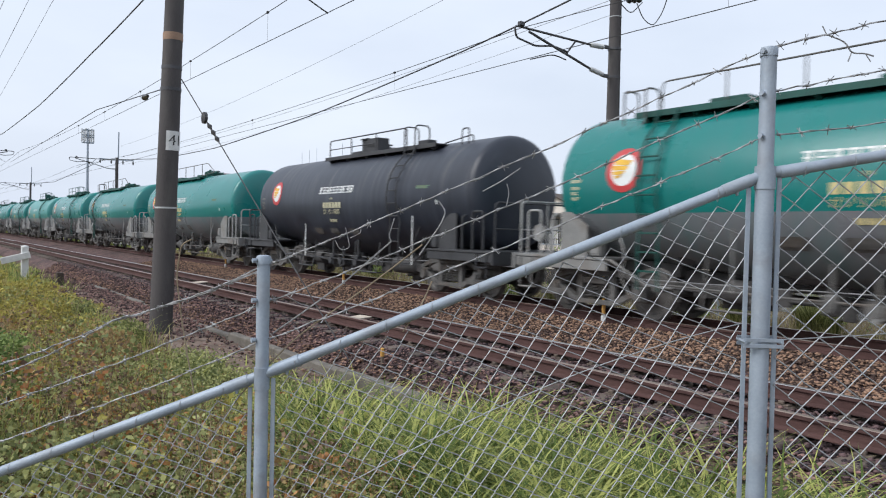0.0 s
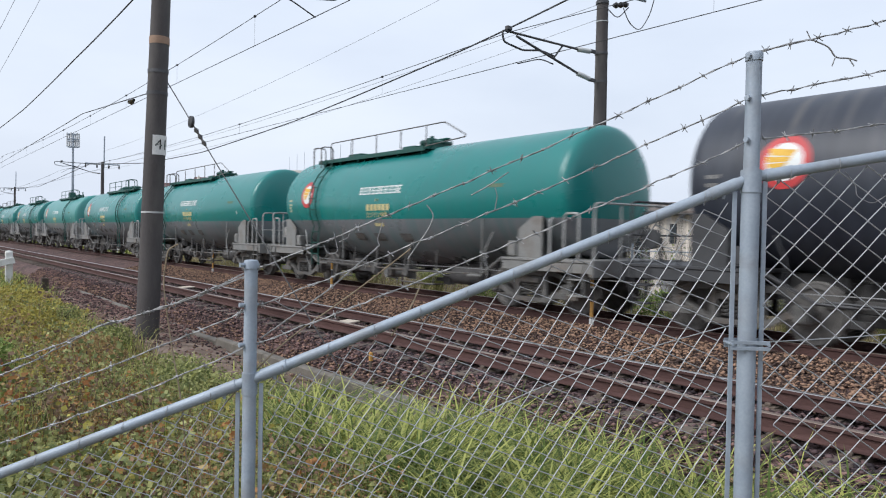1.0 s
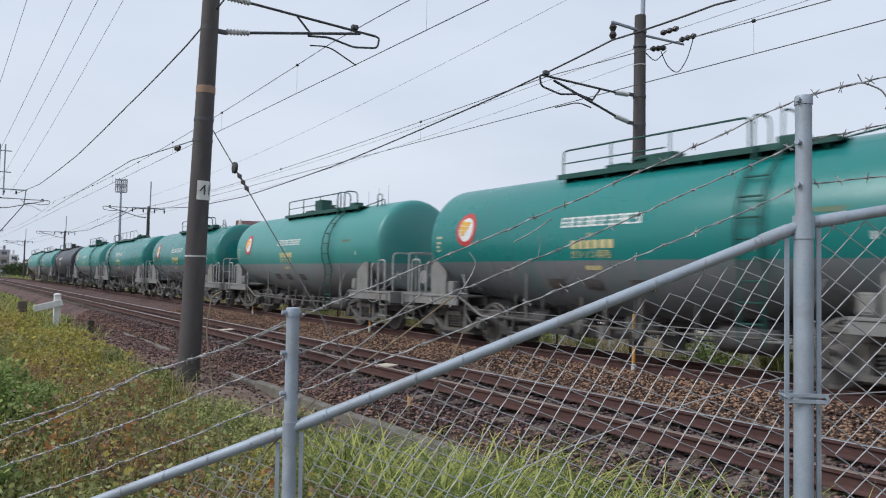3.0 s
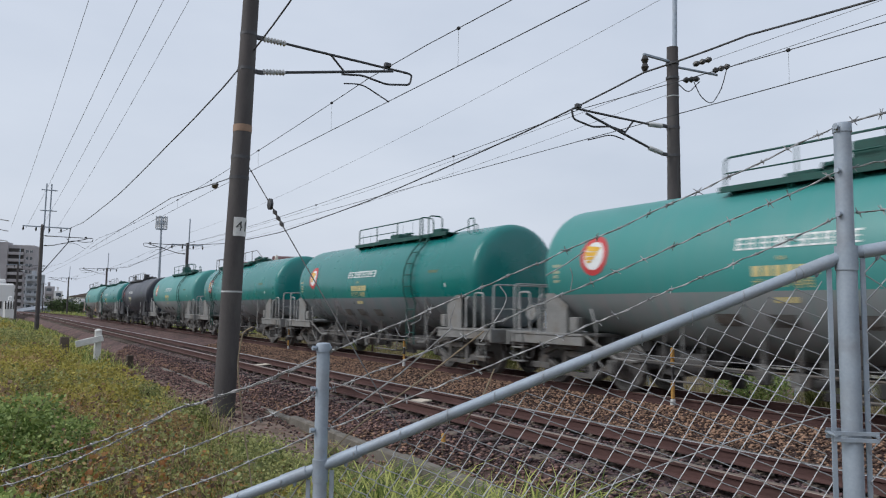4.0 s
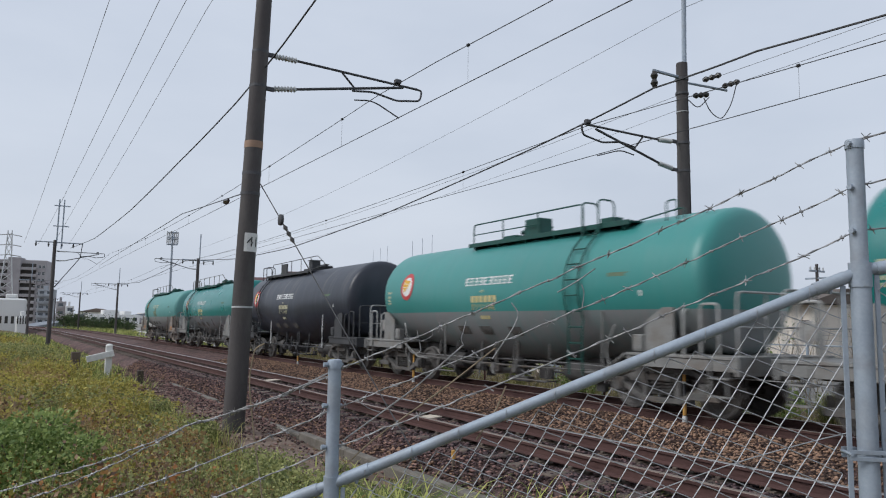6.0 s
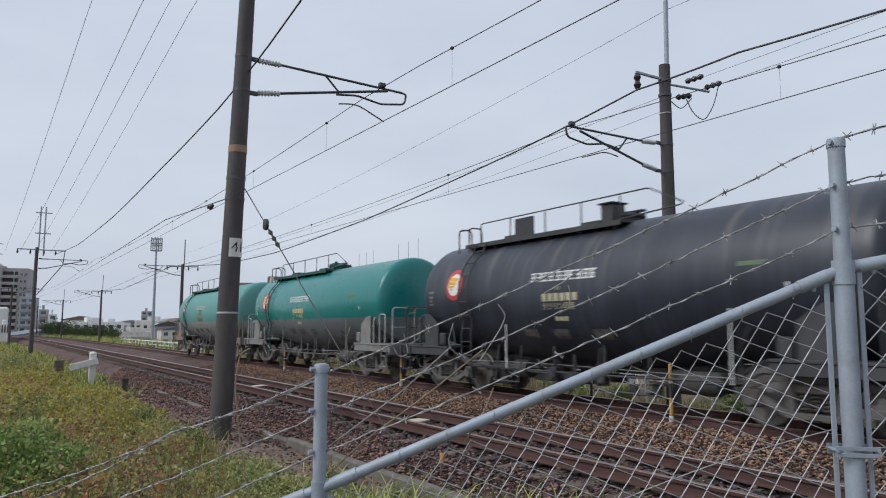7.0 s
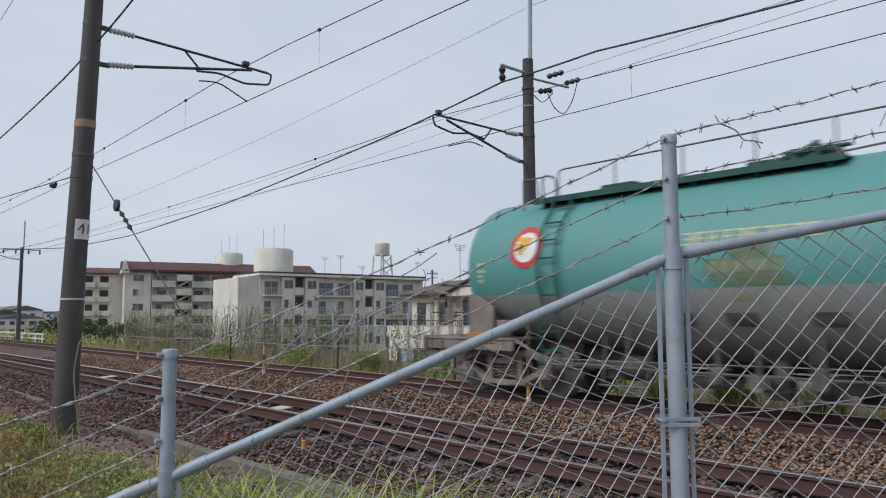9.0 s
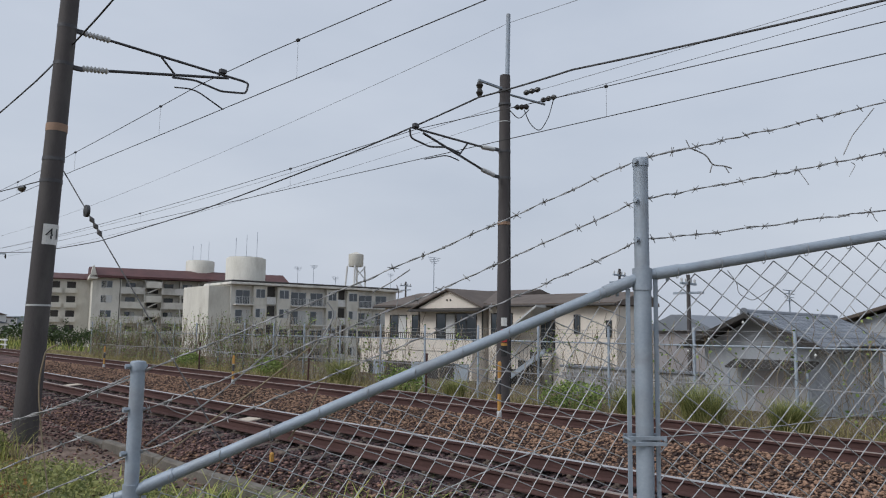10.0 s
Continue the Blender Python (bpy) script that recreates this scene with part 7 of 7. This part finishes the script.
def slope_tiles(parent, name, material, p00, p10, p01, nu, nv, thick=0.05):
    """Courses of tiles on a roof slope spanned from p00 by p10 (eave) and p01 (rake)."""
    o, eu, ev = Vector(p00), Vector(p10) - Vector(p00), Vector(p01) - Vector(p00)
    nrm = eu.cross(ev).normalized()
    if nrm.z < 0:
        nrm = -nrm
    w, h = eu.length / nu, ev.length / nv
    du, dv = eu.normalized(), ev.normalized()
    ms = Mesh().box(0.01, w - 0.01, 0.0, h * 1.12, 0.0, thick, 0.01)
    rot = Matrix(((du.x, dv.x, nrm.x, 0), (du.y, dv.y, nrm.y, 0), (du.z, dv.z, nrm.z, 0), (0, 0, 0, 1)))
    me = ms.data(name, material)
    for j in range(nv):
        for i in range(nu):
            p = o + du * w * i + dv * h * j + nrm * (0.02 + random.uniform(0, 0.006))
            part(name, me, None, parent, at=Matrix.Translation(p) @ rot @ pose(0, 0, 0, -2.2, 0, 0))


def build_houses():
    H = thing("two_storey_house", "beige two-storey house with brown slate roof and long front balcony", "house")
    X, G = 33.0, -3.4
    eave = 2.86
    part("wall", Mesh().box(X + 0.9, X + 8, 29.75, 40.1, G, eave, 0.02), HOUSE_WALL, H)
    part("front_wing", Mesh().box(X - 0.1, X + 6, 29.75, 35.3, G, eave - 0.2, 0.02), HOUSE_WALL, H, "beige gabled front wing")
    part("roof", Mesh().prism([(X + 0.2, eave), (X + 8.8, eave), (X + 8.8, eave + 0.12), (X + 4.6, eave + 1.15), (X + 0.2, eave + 0.12)], "y", 29.0, 40.5), ROOF_BROWN, H, "brown slate roof")
    part("gable", Mesh().prism([(29.75, eave - 0.19), (35.3, eave - 0.19), (32.4, eave + 0.92)], "x", X - 0.35, X + 4.5), HOUSE_WALL, H, "beige gable")
    part("gable_roof", Mesh().prism([(29.3, eave - 0.26), (32.4, eave + 0.95), (35.75, eave - 0.26), (35.75, eave - 0.16), (32.4, eave + 1.06), (29.3, eave - 0.16)], "x", X - 0.6, X + 4.6), ROOF_BROWN, H)
    part("pent_roof", Mesh().prism([(X - 0.95, eave - 0.42), (X - 0.1, eave - 0.22), (X - 0.1, eave - 0.12), (X - 0.95, eave - 0.32)], "y", 29.3, 35.7), DARK_TRIM_AND_SHADE, H, "thin dark canopy under the gable")
    part("gutter", Mesh().tube([(X + 0.16, 35.8, eave - 0.03), (X + 0.16, 40.5, eave - 0.03)], 0.07, 8), DARK_TRIM_AND_SHADE, H)
    for y in (32.25, 32.55):
        part("gable_vent", Mesh().lathe([(X - 0.38, 0.07), (X - 0.353, 0.07)], (0, y, eave + 0.32), "x", 10), DARK_TRIM_AND_SHADE, H)
    for yc, z, w, h, at_x, cur in ((38.6, 0.55, 1.8, 1.75, 0.9, True), (36.35, 0.55, 1.7, 1.75, 0.9, True), (32.9, 0.35, 1.75, 2.0, -0.1, True), (31.1, 0.35, 1.75, 2.0, -0.1, False), (38.4, -2.3, 1.7, 1.5, -1.14, False), (33.6, -2.6, 2.0, 1.9, -1.14, False), (30.7, -2.0, 1.2, 1.3, -1.14, False)):
        wn2 = window(H, 0, 0, w, h, 0.0, DARK_TRIM_AND_SHADE, cur)
        wn2.matrix_basis = pose(X + at_x - 0.003, yc, z, 0, 0, -90)
    bal = part("balcony", Mesh().box(X - 1.2, X + 0.9, 29.6, 40.3, 0.0, 0.14, 0.02), HOUSE_WALL, H)
    part("parapet", Mesh().box(X - 1.2, X - 1.08, 29.6, 40.3, 0.143, 0.74, 0.02), HOUSE_WALL, bal, "solid beige balcony parapet")
    part("ground_floor", Mesh().box(X - 1.14, X + 0.88, 29.65, 40.2, G, -0.003, 0.02), HOUSE_WALL, H, "beige ground floor under the balcony")
    rl = Mesh().box(X - 1.17, X - 1.11, 29.6, 40.3, 1.06, 1.12)
    for i in range(54):
        y = 29.65 + 0.2 * i
        rl.box(X - 1.155, X - 1.125, y - 0.015, y + 0.015, 0.742, 1.06)
    part("balcony_rail", rl, DARK_TRIM_AND_SHADE, bal, "dark metal balcony railing")
    for y in (29.7, 35.35):
        part("downpipe", Mesh().tube([(X - 0.16, y, G), (X - 0.16, y, eave - 0.3)], 0.05, 8), DARK_TRIM_AND_SHADE, H)
    K = thing("two_storey_house", "beige two-storey house with a covered outside steel stair", "house")
    ke = 2.72
    part("wall", Mesh().box(X, X + 3.6, 20.5, 29.35, G, ke, 0.02), HOUSE_WALL, K)
    part("roof", Mesh().prism([(X - 0.5, ke + 0.03), (X + 3.9, ke + 0.03), (X + 3.9, ke + 0.16), (X + 2.6, ke + 0.82), (X + 2.4, ke + 0.82), (X - 0.5, ke + 0.15)], "y", 20.2, 29.25), ROOF_BROWN, K, "brown slate roof")
    part("gutter", Mesh().tube([(X - 0.55, 20.2, ke + 0.02), (X - 0.55, 29.25, ke + 0.02)], 0.07, 8), DARK_TRIM_AND_SHADE, K)
    for yc, z, w, h in ((28.3, 1.0, 1.7, 1.35), (22.95, 1.2, 0.42, 1.05), (20.95, 1.05, 0.36, 0.9), (22.9, -1.6, 0.5, 1.2), (24.9, 0.1, 1.0, 1.95)):
        wn2 = window(K, 0, 0, w, h, 0.0, DARK_TRIM_AND_SHADE, False)
        wn2.matrix_basis = pose(X - 0.003, yc, z, 0, 0, -90)
    part("downpipe", Mesh().tube([(X - 0.07, 24.55, G), (X - 0.07, 24.55, ke)], 0.05, 8), DARK_TRIM_AND_SHADE, K)
    stair = part("stair", Mesh().prism([(24.2, 0.1), (27.9, -2.2), (27.9, -1.9), (24.2, 0.4)], "x", X - 1.3, X - 1.22), GALV, K, "outside steel stair")
    part("stair_canopy", Mesh().prism([(24.6, 2.62), (27.7, 0.62), (27.7, 0.72), (24.6, 2.74)], "x", X - 1.5, X - 0.05), INSUL, K, "pale sloping stair canopy")
    for i in range(13):
        part("stair_tread", Mesh().box(X - 1.22, X - 0.1, 24.3 + 0.28 * i, 24.56 + 0.28 * i, 0.1 - 0.175 * i, 0.15 - 0.175 * i, 0.005), GALV, stair)
    part("stair_rail", Mesh().tube([(X - 1.26, 24.2, 1.2), (X - 1.26, 27.9, -1.1)], 0.03, 6), DARK_TRIM_AND_SHADE, stair)
    for i in range(14):
        part("baluster", Mesh().tube([(X - 1.26, 24.3 + 0.27 * i, 0.3 - 0.168 * i), (X - 1.26, 24.3 + 0.27 * i, 1.14 - 0.168 * i)], 0.015, 4), DARK_TRIM_AND_SHADE, stair)
    for i in range(4):
        part("store_panel", Mesh().box(X - 1.0, X - 0.95, 24.6 + 0.85 * i, 25.4 + 0.85 * i, G, 0.2 - 0.5 * i, 0.01), DARK_TRIM_AND_SHADE, K, "dark sheeting under the stair")
    for i in range(7):
        part("gate_panel", Mesh().box(X - 3.2, X - 3.12, 28.0 + 1.2 * i, 29.1 + 1.2 * i, G, -0.6, 0.01), DARK_TRIM_AND_SHADE if i % 3 else GALV, K)

    S = thing("tiled_shed_house", "grey rendered single-storey house with blue-grey tile roof", "house")
    x0, x1 = 23.0, 30.5
    part("wall", Mesh().box(x0, x1, 7.75, 11.0, -2.6, 1.02, 0.02), SHED_WALL, S)
    part("gable", Mesh().prism([(7.75, 1.02), (11.0, 1.02), (9.4, 1.84)], "x", x0, x1), SHED_WALL, S)
    for ye in (11.55, 7.2):
        part("roof", Mesh().prism([(9.4, 1.88), (ye, 0.88), (ye, 0.96), (9.4, 1.97)], "x", x0 - 0.6, x1 + 0.3), DARK_TRIM_AND_SHADE, S)
    slope_tiles(S, "roof_tile", ROOF_TILE, (x0 - 0.6, 7.15, 0.98), (x1 + 0.3, 7.15, 0.98), (x0 - 0.6, 9.4, 2.0), 26, 9)
    part("ridge_tile", Mesh().tube([(x0 - 0.6, 9.4, 2.04), (x1 + 0.3, 9.4, 2.04)], 0.10, 8), ROOF_TILE, S)
    part("ridge_end", Mesh().lathe([(x0 - 0.66, 0.12), (x0 - 0.58, 0.12)], (0, 9.4, 2.06), "x", 10), ROOF_TILE, S)
    part("bargeboard", Mesh().prism([(7.1, 0.84), (9.4, 1.86), (11.62, 0.84), (11.62, 0.98), (9.4, 2.02), (7.1, 0.98)], "x", x0 - 0.68, x0 - 0.6), DARK_TRIM_AND_SHADE, S)
    part("gutter", Mesh().tube([(x0 - 0.6, 7.12, 0.90), (x1 + 0.3, 7.12, 0.90)], 0.07, 8), DARK_TRIM_AND_SHADE, S)
    for y, z in ((8.25, 0.95), (9.4, 1.72), (10.5, 1.2), (7.35, 0.80), (11.2, 0.80)):
        part("gable_lamp", Mesh().lathe([(z - 0.05, 0.01), (z, 0.045), (z + 0.05, 0.01)], (x0 - 0.72, y, 0), "z", 10), WHITE_PAINT, S)
    part("awning", Mesh().prism([(x0 - 0.75, 0.34), (x0, 0.54), (x0, 0.60), (x0 - 0.75, 0.40)], "y", 7.5, 10.0), DARK_TRIM_AND_SHADE, S, "dark corrugated awning")
    for y in (7.6, 9.9):
        part("awning_post", Mesh().tube([(x0 - 0.7, y, -2.5), (x0 - 0.7, y, 0.36)], 0.035, 6), GALV, S)
    part("door_panel", Mesh().box(x0 - 0.03, x0 + 0.01, 8.5, 9.4, -2.4, 0.25, 0.005), GREY_BLOCK, S, "dull grey door")
    part("door_panel", Mesh().box(x0 - 0.05, x0 + 0.01, 7.8, 8.45, -2.4, 0.25, 0.005), BLOCKWORK, S, "paler sliding door panel")
    wn2 = window(S, 0, 0, 2.0, 0.95, 0.0, INSUL, True)
    wn2.matrix_basis = pose(28.8, 7.747, -0.55, 0, 0, 0)
    Q = thing("brown_roof_house", "low house with a plain brown roof", "house")
    part("wall", Mesh().box(36, 44, 2.2, 10.4, -3, 1.9, 0.02), SHED_WALL, Q)
    part("gable", Mesh().prism([(2.2, 1.9), (10.4, 1.9), (6.3, 3.25)], "x", 36, 44), SHED_WALL, Q)
    part("roof", Mesh().prism([(1.6, 1.85), (6.3, 3.35), (11.0, 1.85), (11.0, 1.98), (6.3, 3.5), (1.6, 1.98)], "x", 35.5, 44.5), ROOF_BROWN, Q)
    bw = thing("block_wall", "grey concrete block garden wall with a tiled coping", "wall")
    me = Mesh().box(-0.19, 0.19, -0.06, 0.06, -0.09, 0.09, 0.008).data("block", BLOCKWORK)
    for r in range(7):
        for i in range(14):
            part("block", me, None, bw, at=pose(23.4, 11.35 + 0.4 * i + (0.2 if r % 2 else 0), -1.24 + 0.19 * r, 0, 0, 90))
    part("coping", Mesh().box(23.25, 23.55, 11.1, 17.0, -0.008, 0.09, 0.02), ROOF_TILE, bw)
    pv = thing("grey_house", "grey house behind the block wall", "house")
    part("wall", Mesh().box(45, 53, 21.2, 25.2, -3, 1.5, 0.03), GREY_BLOCK, pv)
    part("roof", Mesh().prism([(20.8, 1.45), (25.6, 1.45), (25.6, 1.58), (23.6, 2.5), (22.6, 2.5), (20.8, 1.58)], "x", 44.6, 53.4), ROOF_TILE, pv)
    part("upper_storey", Mesh().box(49, 56, 18.6, 21.15, -3, 2.7, 0.03), SHED_WALL, pv)
    for az, d, zt in ((63.4, 33.6, 3.9), (58.4, 46, 5.2), (41.8, 70, 5.8), (36.0, 60, 1.6)):
        p = thing("utility_pole", "grey concrete utility pole with crossarm and cables", "utility pole", "utility poles among the houses")
        x, y = polar(az, d)
        part("pole", Mesh().tube([(x, y, -4), (x, y, zt)], [0.12, 0.08], 10), POLE_CONC, p)
        part("crossarm", Mesh().box(x - 0.7, x + 0.7, y - 0.05, y + 0.05, zt - 0.45, zt - 0.35, 0.01), GALV, p)
        part("crossarm", Mesh().box(x - 0.05, x + 0.05, y - 0.7, y + 0.7, zt - 0.85, zt - 0.75, 0.01), GALV, p)
        for k in (-0.6, -0.2, 0.25, 0.6):
            part("insulator", Mesh().lathe([(zt - 0.35, 0.05), (zt - 0.2, 0.05), (zt - 0.16, 0.02)], (x + k, y, 0), "z", 8), INSUL, p)


def build_distance():
    tb = thing("tower_block", "tall grey-brown apartment tower with banded balconies far off", "tower block")
    m, L = frame_of(polar(-4.2, 385), polar(2.45, 372))
    tb.matrix_basis = m
    part("wall", Mesh().box(0, L, 1.5, 16, -4, 28.0, 0.1), GREY_BLOCK, tb)
    part("stair_tower", Mesh().box(L - 15, L - 10, -0.3, 8, -4, 29.0, 0.1), GREY_BLOCK, tb)
    for f in range(10):
        z = -3.5 + 3.0 * f
        part("balcony", Mesh().box(0, L - 3.6, 0, 1.5, z, z + 1.25, 0.05), GREY_BLOCK, tb)
        # dark strip paints the shade behind each balcony band
        part("recess_shade", Mesh().box(0.5, L - 4.0, 1.40, 1.495, z + 1.25, z + 2.9), DARK_TRIM_AND_SHADE, tb)
        for k in range(2):
            window(tb, L - 1.0 - 1.6 * k, z + 0.9, 1.1, 1.4, 1.48)
    py = thing("transmission_tower", "pale lattice transmission tower far off", "pylon")
    x, y = polar(0.2, 330)
    for sx in (-1, 1):
        for sy in (-1, 1):
            part("leg", Mesh().tube([(x + sx * 3.6, y + sy * 3.6, -4), (x + sx * 1.2, y + sy * 1.2, 24), (x + sx * 0.7, y + sy * 0.7, 36)], 0.22, 5), INSUL, py)
    for i in range(12):
        z0, z1 = -3 + 3.2 * i, 0.2 + 3.2 * i
        w0, w1 = max(0.7, 3.6 - 0.086 * (z0 + 4)), max(0.7, 3.6 - 0.086 * (z1 + 4))
        for s in (-1, 1):
            part("brace", Mesh().tube([(x - s * w0, y - w0, z0), (x + s * w1, y - w1, z1)], 0.12, 4), INSUL, py)
    for z in (26, 30, 34):
        part("arm", Mesh().tube([(x - 4.2, y, z), (x, y, z + 0.6), (x + 4.2, y, z)], 0.2, 5), INSUL, py)
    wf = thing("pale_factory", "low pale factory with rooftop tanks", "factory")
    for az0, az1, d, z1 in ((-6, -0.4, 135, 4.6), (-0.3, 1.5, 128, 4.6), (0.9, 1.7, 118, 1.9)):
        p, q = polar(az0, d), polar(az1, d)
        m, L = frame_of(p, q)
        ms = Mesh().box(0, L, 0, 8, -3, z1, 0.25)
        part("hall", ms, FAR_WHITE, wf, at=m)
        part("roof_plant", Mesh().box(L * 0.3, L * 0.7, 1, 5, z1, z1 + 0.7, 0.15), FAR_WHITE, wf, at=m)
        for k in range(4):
            part("louvre", Mesh().box(L * (0.12 + 0.2 * k), L * (0.22 + 0.2 * k), -0.03, 0.04, 0.8, 1.9), DARK_TRIM_AND_SHADE, wf, at=m)
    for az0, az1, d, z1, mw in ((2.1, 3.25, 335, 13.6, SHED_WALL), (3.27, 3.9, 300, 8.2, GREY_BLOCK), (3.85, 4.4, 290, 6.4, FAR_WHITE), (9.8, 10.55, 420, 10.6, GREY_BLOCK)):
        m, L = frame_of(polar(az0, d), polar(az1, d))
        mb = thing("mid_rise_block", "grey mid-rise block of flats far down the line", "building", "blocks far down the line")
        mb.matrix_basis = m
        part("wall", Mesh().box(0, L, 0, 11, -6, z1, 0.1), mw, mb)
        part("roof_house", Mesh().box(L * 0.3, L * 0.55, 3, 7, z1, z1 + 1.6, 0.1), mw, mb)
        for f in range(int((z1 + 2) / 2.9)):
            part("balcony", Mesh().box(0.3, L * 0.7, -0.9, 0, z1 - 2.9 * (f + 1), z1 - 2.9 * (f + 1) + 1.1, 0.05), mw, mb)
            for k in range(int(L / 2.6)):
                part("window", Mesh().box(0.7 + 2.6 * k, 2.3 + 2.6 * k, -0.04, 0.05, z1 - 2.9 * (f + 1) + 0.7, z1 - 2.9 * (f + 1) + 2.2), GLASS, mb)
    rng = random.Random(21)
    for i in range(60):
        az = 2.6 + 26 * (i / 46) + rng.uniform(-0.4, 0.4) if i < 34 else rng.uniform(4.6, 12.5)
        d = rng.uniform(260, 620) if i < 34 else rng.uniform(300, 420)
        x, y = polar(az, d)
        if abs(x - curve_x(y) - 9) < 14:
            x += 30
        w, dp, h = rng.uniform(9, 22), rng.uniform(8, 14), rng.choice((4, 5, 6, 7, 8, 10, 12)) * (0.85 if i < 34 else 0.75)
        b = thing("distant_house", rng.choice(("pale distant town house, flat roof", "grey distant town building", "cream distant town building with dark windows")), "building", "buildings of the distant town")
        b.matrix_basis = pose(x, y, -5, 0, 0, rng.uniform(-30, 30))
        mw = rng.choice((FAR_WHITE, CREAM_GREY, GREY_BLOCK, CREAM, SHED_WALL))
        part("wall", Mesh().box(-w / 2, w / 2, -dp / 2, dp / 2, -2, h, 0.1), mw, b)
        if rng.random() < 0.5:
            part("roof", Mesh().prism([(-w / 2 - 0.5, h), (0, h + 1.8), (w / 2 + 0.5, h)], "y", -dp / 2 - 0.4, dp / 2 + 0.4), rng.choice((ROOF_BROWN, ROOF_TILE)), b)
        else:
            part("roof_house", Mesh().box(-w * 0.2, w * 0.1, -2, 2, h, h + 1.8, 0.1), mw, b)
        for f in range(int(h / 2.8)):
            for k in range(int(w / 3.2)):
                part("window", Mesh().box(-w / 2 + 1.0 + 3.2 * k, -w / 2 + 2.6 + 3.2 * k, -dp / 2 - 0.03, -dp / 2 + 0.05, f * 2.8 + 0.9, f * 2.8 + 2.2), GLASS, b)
    # hill strip on the horizon, its haze put in by colour
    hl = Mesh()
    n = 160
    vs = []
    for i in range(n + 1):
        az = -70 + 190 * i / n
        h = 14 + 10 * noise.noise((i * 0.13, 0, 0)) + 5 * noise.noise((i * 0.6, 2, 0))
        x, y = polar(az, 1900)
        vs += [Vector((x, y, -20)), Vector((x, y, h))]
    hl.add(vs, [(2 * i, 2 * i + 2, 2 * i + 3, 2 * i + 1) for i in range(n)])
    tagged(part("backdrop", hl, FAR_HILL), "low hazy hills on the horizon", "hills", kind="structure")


build_lineside()
build_apartments()
build_houses()
build_distance()


# ---- moving train ----
RUN = [(0.0, 0.0), (1.0, 16.45), (2.5, 41.05), (4.5, 74.0), (5.5, 90.6), (7.5, 123.8), (8.0, 132.2), (9.0, 148.9), (10.0, 165.6)]


def run_at(t):
    return float(np.interp(t, [r[0] for r in RUN], [r[1] for r in RUN]))


def motions():
    for i, ob in enumerate(WAGONS):
        walk(ob, [(t, pose(CEN, Y0 + 13.57 * i - s, 0)) for t, s in RUN])
        for wh in [c for c in ob.children if c.name.startswith("wheelset")]:
            y = wh.location.y
            rows = []
            for k in range(301):
                t = k / FPS
                rows.append((t, pose(0, y, 0.43, math.degrees(run_at(t) / 0.43) % 360)))
            walk(wh, rows)


motions()
